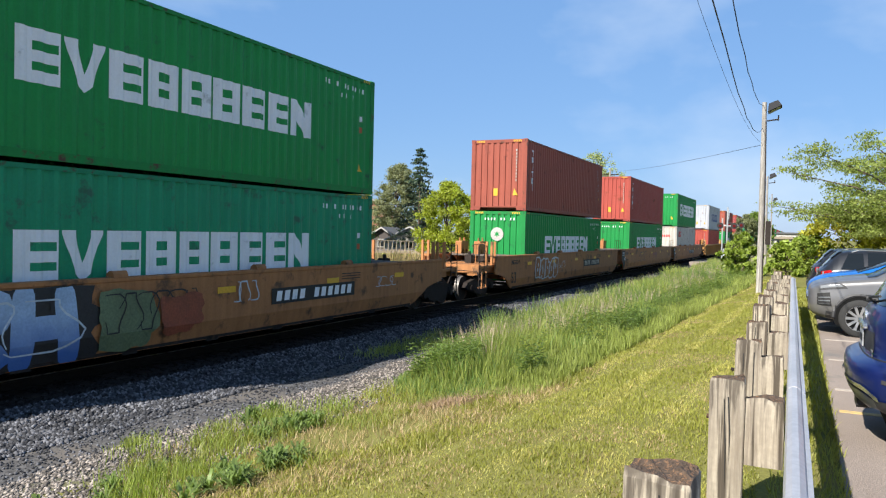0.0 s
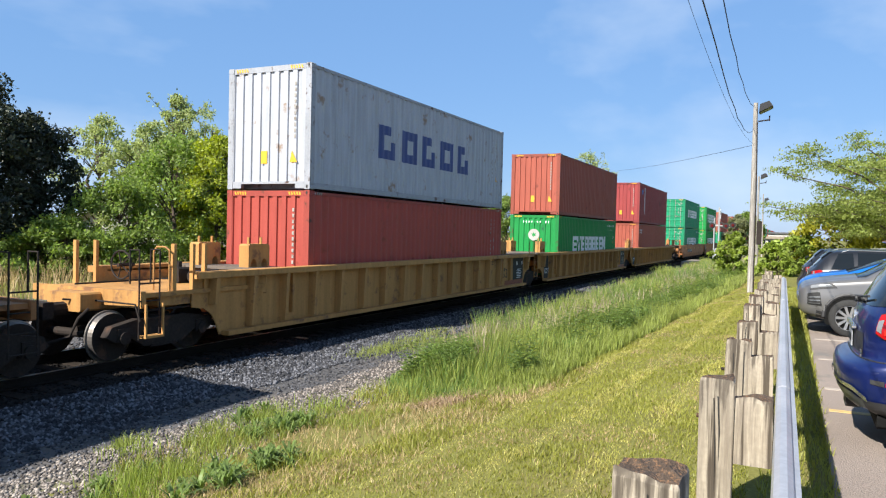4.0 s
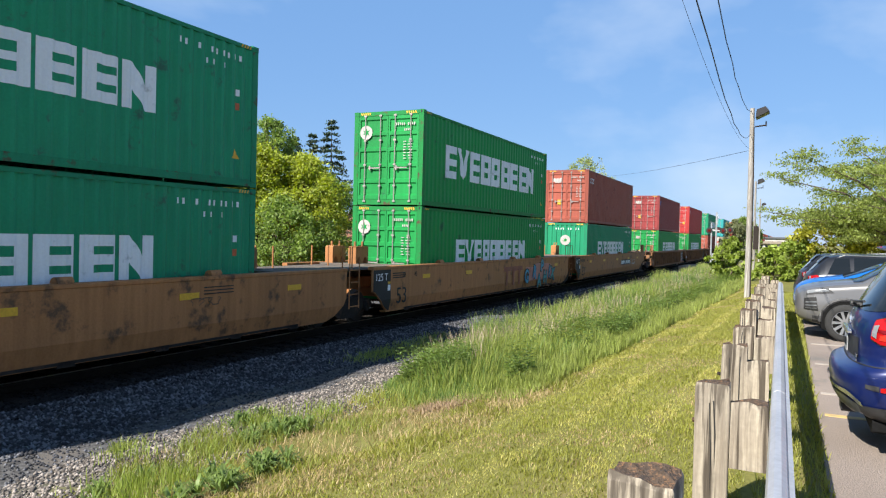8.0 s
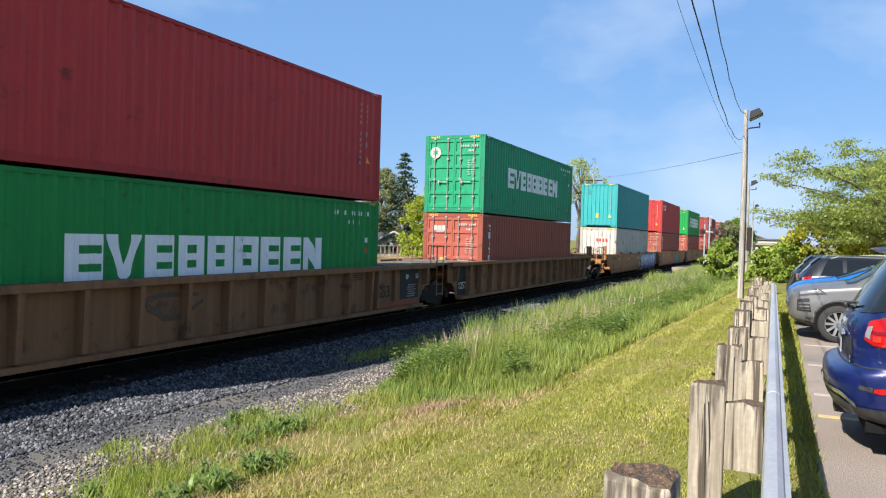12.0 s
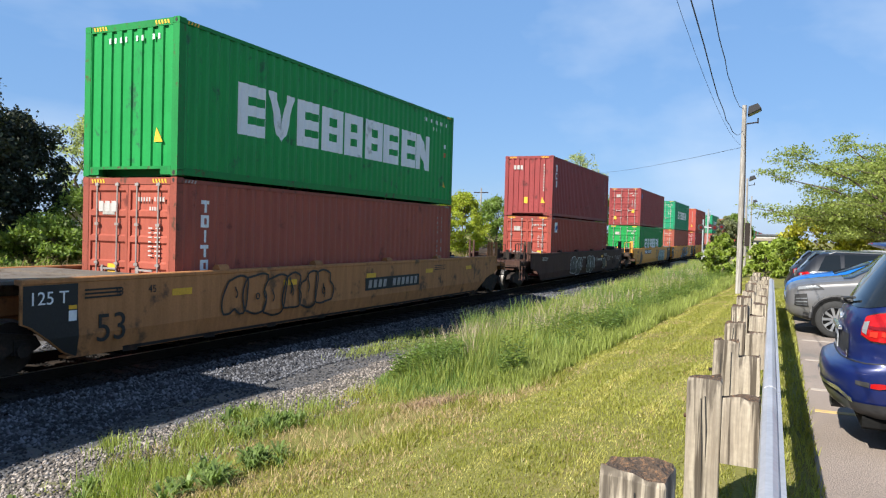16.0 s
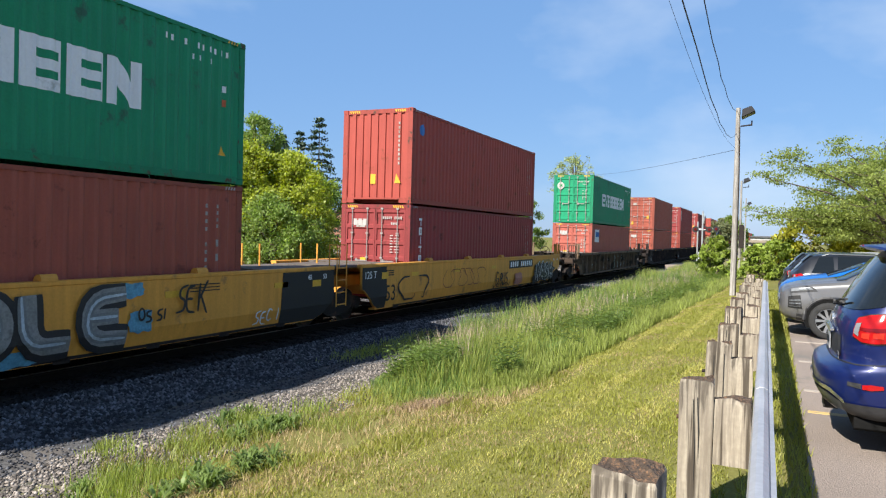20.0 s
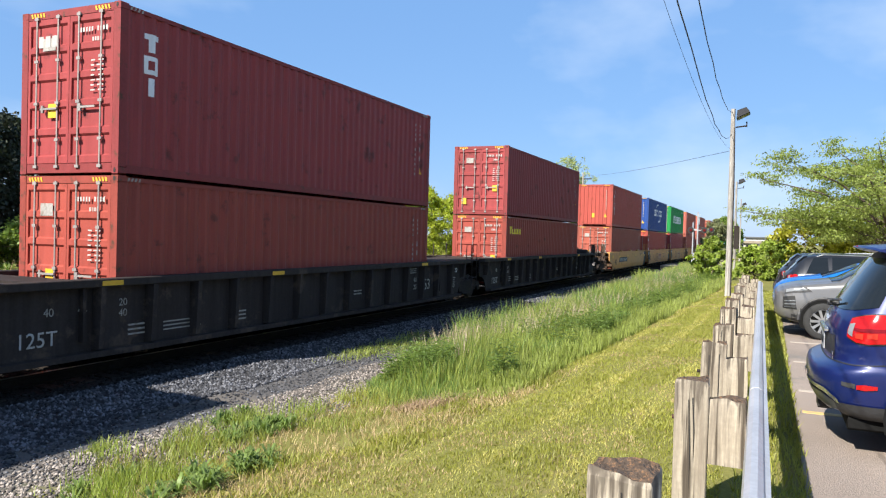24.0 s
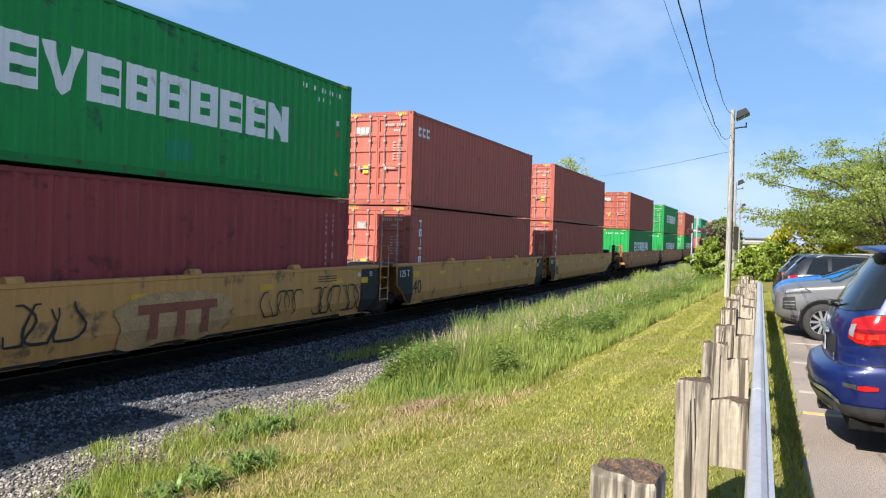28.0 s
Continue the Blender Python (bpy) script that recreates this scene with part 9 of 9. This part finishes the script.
def car(name, stations, colour, at, label, plate_rear=True):
    skin = Skin(stations)
    c = new(name)
    c.matrix_basis = at
    tagged(c, label, "car")
    L = stations[-1][0]
    tall = stations[6][3]
    body = part("body", skin.body(), CARPAINT[colour], c, smooth=True)
    for sd in (-1, 1):
        part("lower_cladding", skin.patch(0.0, L - 0.30, 0.13, 0.235, sd, 0.010, 40, 3), TRIM, c, smooth=True)
        part("bumper_strip", skin.patch(0.0, 0.5, 0.262, 0.29, sd, 0.016, 12, 2), SATIN, c, "bright bumper strip", smooth=True)
        part("rear_quarter_glass", skin.patch(0.62, 1.12, 0.585, 0.83, sd, cut0=0.16, cut1=0.03), GLASS, c, smooth=True)
        part("rear_door_glass", skin.patch(1.19, 1.98, 0.575, 0.835, sd), GLASS, c, smooth=True)
        part("front_door_glass", skin.patch(2.06, 3.12, 0.575, 0.835, sd, cut1=0.42), GLASS, c, smooth=True)
        part("roof_rail", Shape().bend([(0.85, sd * 0.60, tall + 0.0), (1.0, sd * 0.60, tall + 0.05), (2.3, sd * 0.60, tall + 0.045), (2.5, sd * 0.60, tall - 0.0)], 0.016), SATIN, c)
        part("tail_light", skin.patch(0.10, 0.46, 0.49, 0.585, sd, 0.012, 10, 5, cut0=-0.02, cut1=0.12), LENS, c, "red wrap-around tail light", smooth=True)
        part("reversing_lens", skin.patch(0.115, 0.165, 0.505, 0.56, sd, 0.016, 3, 3), CLEARLENS, c)
        part("headlight_bezel", skin.patch(L - 0.66, L - 0.19, 0.505, 0.612, sd, 0.006, 10, 4, cut0=0.20), TRIM, c, smooth=True)
        part("headlight", skin.patch(L - 0.58, L - 0.2, 0.525, 0.60, sd, 0.010, 10, 4, cut0=0.18), CLEARLENS, c, "clear headlight", smooth=True)
        for x in (0.82, L - 0.86):
            part("wheel_arch", arch(skin, x, 0.35, sd), ARCH, c)
            wheel(c, x, sd * 0.90, 0.35, sd)
        part("mirror", Shape().box(2.86, sd * 0.93, 1.03, 3.00, sd * 1.10, 1.16, c=0.03), CARPAINT[colour], c)
    for sd in (-1, 1):
        part("window_trim", skin.patch(0.62, 3.12, 0.562, 0.574, sd, 0.010, 24, 1), CHROME, c, "bright strip under the windows", smooth=True)
        part("door_gap", skin.patch(2.015, 2.027, 0.20, 0.57, sd, 0.004, 1, 10), INK, c)
        part("door_gap", skin.patch(1.135, 1.147, 0.36, 0.57, sd, 0.004, 1, 8), INK, c)
        part("door_handle", skin.patch(1.28, 1.46, 0.49, 0.505, sd, 0.03, 4, 2), CHROME, c)
    part("rear_window", skin.over(0.14, 0.56, 0.90), GLASS, c, smooth=True)
    part("windscreen", skin.over(2.84, 3.54, 0.88), GLASS, c, smooth=True)
    part("spoiler", skin.over(0.36, 0.66, 0.885, 0.022), CARPAINT[colour], c, smooth=True)
    part("wiper", Shape().bend([(0.20, 0.05, 1.24), (0.19, -0.28, 1.29), (0.24, -0.50, 1.33)], 0.016), TRIM, c)
    # rear face: plate recess, handle, bumper
    part("rear_bumper_trim", Shape().box(-0.014, -0.35, 0.50, -0.001, 0.35, 0.62), TRIM, c)
    part("tailgate_recess", Shape().box(0.122, -0.34, 0.80, 0.155, 0.34, 1.0), TRIM, c)
    if plate_rear:
        pl = part("number_plate", Shape().box(0.112, -0.155, 0.82, 0.121, 0.155, 0.975), PLATE, c)
        part("plate_bar", Shape().box(0.108, -0.12, 0.87, 0.111, 0.12, 0.93), INK, pl)
    part("chrome_handle", Shape().box(0.115, -0.30, 1.005, 0.15, 0.30, 1.04, c=0.01), SATIN, c)
    # front: grille with a bright rim, lower intake, deep corner vents
    nose = L - 0.02
    top = float(np.interp(nose, skin.s[:, 0], skin.s[:, 2]))
    part("grille", Shape().prism([(-0.34, top - 0.03), (0.34, top - 0.03), (0.40, top - 0.11), (0.34, top - 0.20), (-0.34, top - 0.20), (-0.40, top - 0.11)], L - 0.12, L + 0.010), TRIM, c)
    part("grille_rim", Shape().bend([(L + 0.006, y_, z_) for y_, z_ in ((-0.34, top - 0.03), (0.34, top - 0.03), (0.40, top - 0.11), (0.34, top - 0.20), (-0.34, top - 0.20), (-0.40, top - 0.11), (-0.34, top - 0.03))], 0.012), CHROME, c)
    part("lower_intake", Shape().box(L - 0.12, -0.48, 0.42, L - 0.006, 0.48, 0.56, c=0.03), TRIM, c)
    for sd in (-1, 1):
        fog = part("corner_vent", skin.patch(L - 0.40, L - 0.15, 0.325, 0.475, sd, 0.010, 8, 6, cut0=0.04), INK, c, "dark fog light opening", smooth=True)
        for v in (0.35, 0.385, 0.42):
            part("vent_bar", skin.patch(L - 0.37, L - 0.17, v, v + 0.012, sd, 0.018, 8, 1), SATIN, fog)
        part("arch_flare", Shape().bend([(L - 0.86 + 0.435 * math.cos(0.2618 * i), sd * 0.945, 0.35 + 0.435 * math.sin(0.2618 * i)) for i in range(13)], 0.035, 6), TRIM, c, "black wheel arch flare")
    return c


class Hull:
    """A tall car body in level slices: each has its tail, nose, half width and corner depth."""

    #         z, tail, nose, half width, corner depth
    SLICES = [(0.33, 0.20, 4.40, 0.82, 0.42), (0.38, 0.09, 4.50, 0.88, 0.46), (0.48, 0.03, 4.58, 0.915, 0.50), (0.58, 0.0, 4.60, 0.932, 0.52), (0.68, 0.0, 4.60, 0.94, 0.52), (0.735, 0.015, 4.58, 0.94, 0.50),
              (0.765, 0.07, 4.56, 0.935, 0.46), (0.785, 0.125, 4.55, 0.925, 0.42), (0.81, 0.15, 4.54, 0.918, 0.40), (0.90, 0.15, 4.50, 0.922, 0.38), (1.00, 0.15, 4.40, 0.926, 0.38), (1.08, 0.155, 3.90, 0.926, 0.38),
              (1.15, 0.175, 3.55, 0.915, 0.38), (1.21, 0.205, 3.40, 0.895, 0.37), (1.26, 0.24, 3.30, 0.872, 0.36), (1.40, 0.315, 3.08, 0.825, 0.35), (1.54, 0.40, 2.88, 0.775, 0.35), (1.66, 0.48, 2.70, 0.73, 0.36),
              (1.74, 0.55, 2.56, 0.69, 0.38), (1.79, 0.64, 2.42, 0.63, 0.42), (1.815, 0.78, 2.25, 0.53, 0.48), (1.825, 1.05, 2.0, 0.34, 0.40)]
    POWER = 2 / 2.9

    def __init__(self):
        self.q = np.array(self.SLICES)

    def at(self, u, z, side, off=0.0):
        """u runs from 0 at the middle of the tail to 1 where the flank begins, then in metres along it."""
        def skin(u, z):
            tail, nose, w, d = [float(np.interp(z, self.q[:, 0], self.q[:, k])) for k in range(1, 5)]
            if u >= 1:
                return Vector((tail + d + u - 1, side * w, z))
            a = max(0.0, u) * math.pi / 2
            return Vector((tail + d * (1 - max(0.0, math.cos(a)) ** self.POWER), side * w * math.sin(a) ** self.POWER, z))
        p = skin(u, z)
        if off:
            e = 0.01
            n = (skin(max(0.02, u) + e, z) - skin(max(0.02, u) - e, z)).cross(skin(max(0.02, u), z + e) - skin(max(0.02, u), z - e)) * -side
            p = p - n.normalized() * off if n.x * -1 < 0 and n.y * side < 0 else p + n.normalized() * off
        return p

    def body(self):
        s = Shape()
        n = 15
        for z, tail, nose, w, d in self.SLICES:
            def corner(i, end, way, sd):
                a = i / (n - 1) * math.pi / 2
                return (end + way * d * (1 - max(0.0, math.cos(a)) ** self.POWER), sd * w * math.sin(a) ** self.POWER, z)
            ring = [corner(i, tail, 1, -1) for i in range(n)] + [corner(i, nose, -1, -1) for i in range(n - 1, -1, -1)]
            ring += [corner(i, nose, -1, 1) for i in range(1, n)] + [corner(i, tail, 1, 1) for i in range(n - 1, 0, -1)]
            s.v += ring
        m = len(ring)
        k = len(self.SLICES)
        s.f = [(j * m + i, (j + 1) * m + i, (j + 1) * m + (i + 1) % m, j * m + (i + 1) % m) for j in range(k - 1) for i in range(m)]
        s.f += [tuple(range(m)), tuple(range((k - 1) * m, k * m))[::-1]]
        return s

    def patch(self, u0, u1, low, high, side, off=0.006, nu=14, nz=4):
        """A panel on the skin; low and high are its lower and upper edge: a height, or heights at even steps from u0 to u1."""
        s = Shape()
        for i in range(nu + 1):
            k = i / nu
            lo, hi = [e if isinstance(e, float) else float(np.interp(k, np.linspace(0, 1, len(e)), e)) for e in (low, high)]
            for j in range(nz + 1):
                s.v.append(tuple(self.at(u0 + (u1 - u0) * k, lo + (hi - lo) * j / nz, side, off)))
        m = nz + 1
        s.f = [(i * m + j, (i + 1) * m + j, (i + 1) * m + j + 1, i * m + j + 1) for i in range(nu) for j in range(nz)]
        return s

    def across(self, u1, low, high, off=0.006):
        """A panel over the tail from side to side."""
        a, b = self.patch(0.0, u1, low, high, -1, off), self.patch(0.0, u1, low, high, 1, off)
        return a.add(b.v, b.f)


def tall_suv(at, label):
    """The blue car whose tail is close by."""
    hull = Hull()

    def raised(*heights):
        return [q + 0.035 for q in heights]
    c = new("parked_suv")
    c.matrix_basis = at
    tagged(c, label, "car")
    navy = CARPAINT["navy"]
    part("body", hull.body(), navy, c, smooth=True)
    part("underbody", Shape().box(0.30, -0.78, 0.22, 4.3, 0.78, 0.332, c=0.02), ARCH, c)
    part("rear_window", hull.across(0.86, [1.235, 1.235, 1.25, 1.29], 1.70, 0.006), GLASS, c, "dark tinted rear window", smooth=True)
    part("skid_plate", hull.across(0.62, [0.36, 0.36, 0.37, 0.40], [0.515, 0.515, 0.51, 0.46], 0.010), SATIN, c, "satin grey skid plate", smooth=True)
    part("chrome_strip", hull.across(0.66, [0.545, 0.545, 0.54, 0.525, 0.45], [0.575, 0.575, 0.575, 0.57, 0.49], 0.014), CHROME, c, "chrome strip on the bumper", smooth=True)
    part("tow_cover", Shape().box(0.10, -0.16, 0.26, 0.22, 0.16, 0.345, c=0.02), TRIM, c)
    part("tailgate_recess", hull.across(0.36, 0.83, 1.005, 0.004), TRIM, c, smooth=True)
    part("tailgate_handle", Shape().box(0.118, -0.36, 1.005, 0.150, 0.36, 1.045, c=0.012), CHROME, c, "chrome tailgate handle")
    plate = part("number_plate", Shape().box(0.128, -0.155, 0.83, 0.138, 0.155, 0.985, c=0.003), PLATE, c)
    part("plate_bar", Shape().box(0.124, -0.12, 0.875, 0.127, 0.12, 0.94), INK, plate)
    part("emblem", Shape().rod((0.150, 0.0, 1.115), (0.170, 0.0, 1.115), 0.055, 18), CHROME, c, "chrome oval emblem")
    part("model_badge", Shape().box(0.172, -0.62, 0.835, 0.176, -0.50, 0.862).box(0.172, -0.62, 0.80, 0.176, -0.54, 0.822), CHROME, c)
    part("tailgate_gap", hull.across(0.70, 0.786, 0.796, 0.003), INK, c)
    # the wing over the rear window, thick in the middle and drooping at its ends
    wing = Shape()
    rows_ = []
    for j in range(13):
        y = -0.66 + 1.32 * j / 12
        k = abs(y) / 0.66
        x0, dz = 0.36 + 0.13 * k ** 2, -0.03 * k ** 3
        rows_.append([(x0, y, 1.795 + dz), (x0 + 0.02, y, 1.812 + dz), (0.66, y, 1.836 + dz), (0.95, y, 1.832 + dz), (0.72, y, 1.76 + dz), (x0 + 0.10, y, 1.775 + dz)])
    wing.v = [q for r in rows_ for q in r]
    wing.f = [(6 * j + i, 6 * j + 6 + i, 6 * j + 6 + (i + 1) % 6, 6 * j + (i + 1) % 6) for j in range(12) for i in range(6)] + [tuple(range(6)), tuple(range(72, 78))[::-1]]
    spoiler = part("spoiler", wing, navy, c)
    part("brake_light", Shape().box(0.372, -0.16, 1.797, 0.384, 0.16, 1.809), LENS, spoiler)
    wiper = part("wiper", Shape().bend([(0.205, 0.05, 1.255), (0.185, 0.02, 1.275), (0.205, -0.22, 1.30), (0.235, -0.42, 1.315)], 0.013), TRIM, c)
    part("wiper_cap", Shape().rod((0.16, 0.05, 1.262), (0.235, 0.05, 1.262), 0.034, 10), TRIM, wiper)
    for sd in (-1, 1):
        part("lower_cladding", hull.patch(0.60, 4.2, [0.335, 0.335, 0.335], [0.465, 0.45, 0.45], sd, 0.012, 50), TRIM, c, "dark plastic cladding", smooth=True)
        lamp = part("tail_light", hull.patch(0.615, 1.30, raised(0.995, 0.955, 0.95, 0.965, 1.005, 1.06), raised(1.145, 1.175, 1.19, 1.195, 1.185, 1.14), sd, 0.016, 20, 6), LENS, c, "large red wrap-around tail light", smooth=True)
        part("lamp_band", hull.patch(0.63, 1.26, raised(1.055, 1.045, 1.05, 1.06, 1.08), raised(1.075, 1.07, 1.078, 1.09, 1.105), sd, 0.021, 16, 2), DEEPLENS, lamp, smooth=True)
        for k in range(4):
            part("lamp_cell", hull.patch(0.74 + 0.13 * k, 0.83 + 0.13 * k, raised(0.99 + 0.008 * k, 0.985 + 0.012 * k), raised(1.03 + 0.006 * k, 1.035 + 0.008 * k), sd, 0.022, 4, 2), BRIGHTLENS, lamp)
        part("reversing_lens", hull.patch(0.63, 0.70, raised(1.02, 1.0), raised(1.10, 1.11), sd, 0.022, 4, 3), CLEARLENS, lamp)
        part("lamp_rim", hull.patch(0.60, 1.32, raised(0.985, 0.945, 0.938, 0.952, 0.992, 1.05), raised(1.155, 1.186, 1.201, 1.206, 1.196, 1.15), sd, 0.008, 20, 6), INK, c, smooth=True)
        part("reflector", hull.patch(0.86, 0.99, [0.60, 0.595, 0.61], [0.635, 0.645, 0.64], sd, 0.010, 6, 2), LENS, c, "red bumper reflector")
        part("bumper_vent", hull.patch(0.72, 0.85, [0.615, 0.60], [0.65, 0.645], sd, 0.007, 6, 2), TRIM, c)
        part("bumper_gap", hull.patch(0.70, 1.34, [0.786, 0.80, 0.83, 0.83], [0.795, 0.809, 0.838, 0.838], sd, 0.004, 14, 1), INK, c)
        part("quarter_glass", hull.patch(1.12, 1.62, [1.36, 1.27, 1.25], [1.60, 1.66, 1.68], sd, 0.007), GLASS, c, smooth=True)
        part("rear_door_glass", hull.patch(1.68, 2.50, 1.24, 1.69, sd, 0.007), GLASS, c, smooth=True)
        part("front_door_glass", hull.patch(2.56, 3.35, [1.24, 1.24], [1.69, 1.32], sd, 0.007), GLASS, c, smooth=True)
        part("roof_rail", Shape().bend([(1.0, sd * 0.60, 1.79), (1.12, sd * 0.61, 1.845), (2.4, sd * 0.61, 1.845), (2.55, sd * 0.60, 1.78)], 0.018), SATIN, c)
        for x in (0.98, 3.68):
            part("wheel_arch", arch(None, x, 0.37, sd), ARCH, c)
            wheel(c, x, sd * 0.895, 0.37, sd)
        part("mirror", Shape().box(3.0, sd * 0.93, 1.16, 3.14, sd * 1.12, 1.32, c=0.04), navy, c)
    return c


def build_cars():
    lot = 0.562
    tall_suv(pose(7.92, -0.39, lot, 0, 0, -90), "deep blue sport utility car parked tail to the guard rail")
    car("parked_suv", BLUNT, "silver", pose(16.55, -4.65, lot, 0, 0, 90), "silver-grey sport utility car parked nose to the guard rail")
    car("parked_car", SEDAN, "azure", pose(18.85, -4.62, lot, 0, 0, 90), "bright blue hatchback parked nose to the guard rail")
    car("parked_suv", CROSSOVER, "charcoal", pose(21.1, -0.22, lot, 0, 0, -90), "dark grey sport utility car with tail to the rail")
    car("parked_suv", CROSSOVER, "charcoal", pose(23.6, -0.12, lot, 0, 0, -90), "black sport utility car farther along the row")
    car("parked_car", CROSSOVER, "white", pose(26.4, -1.4, lot, 0, 0, -90), "white car at the end of the row")


build_cars()


def motions():
    """The train rolls past at some seventy kilometres an hour, its wheels turning."""
    stops = [0, 3, 6, 9, 12, 15, 18, 21, 24, 28]
    for thing, x, z in TRAIN:
        walk(thing, [(t, pose(x - travelled(t), TRACK_Y, z)) for t in stops])
    first = {}
    for dx, wheelset in WHEELSETS:
        if dx not in first:
            first[dx] = wheelset
            walk(wheelset, [(i / FPS, Matrix.Translation((dx, 0, 0.42)) @ Matrix.Rotation(-(travelled(i / FPS) / 0.42 % (2 * math.pi)), 4, "Y")) for i in range(28 * FPS + 1)])
            continue
        keys = first[dx].animation_data
        wheelset.rotation_mode = "QUATERNION"
        wheelset.animation_data_create().action = keys.action
        wheelset.animation_data.action_slot = keys.action_slot


motions()
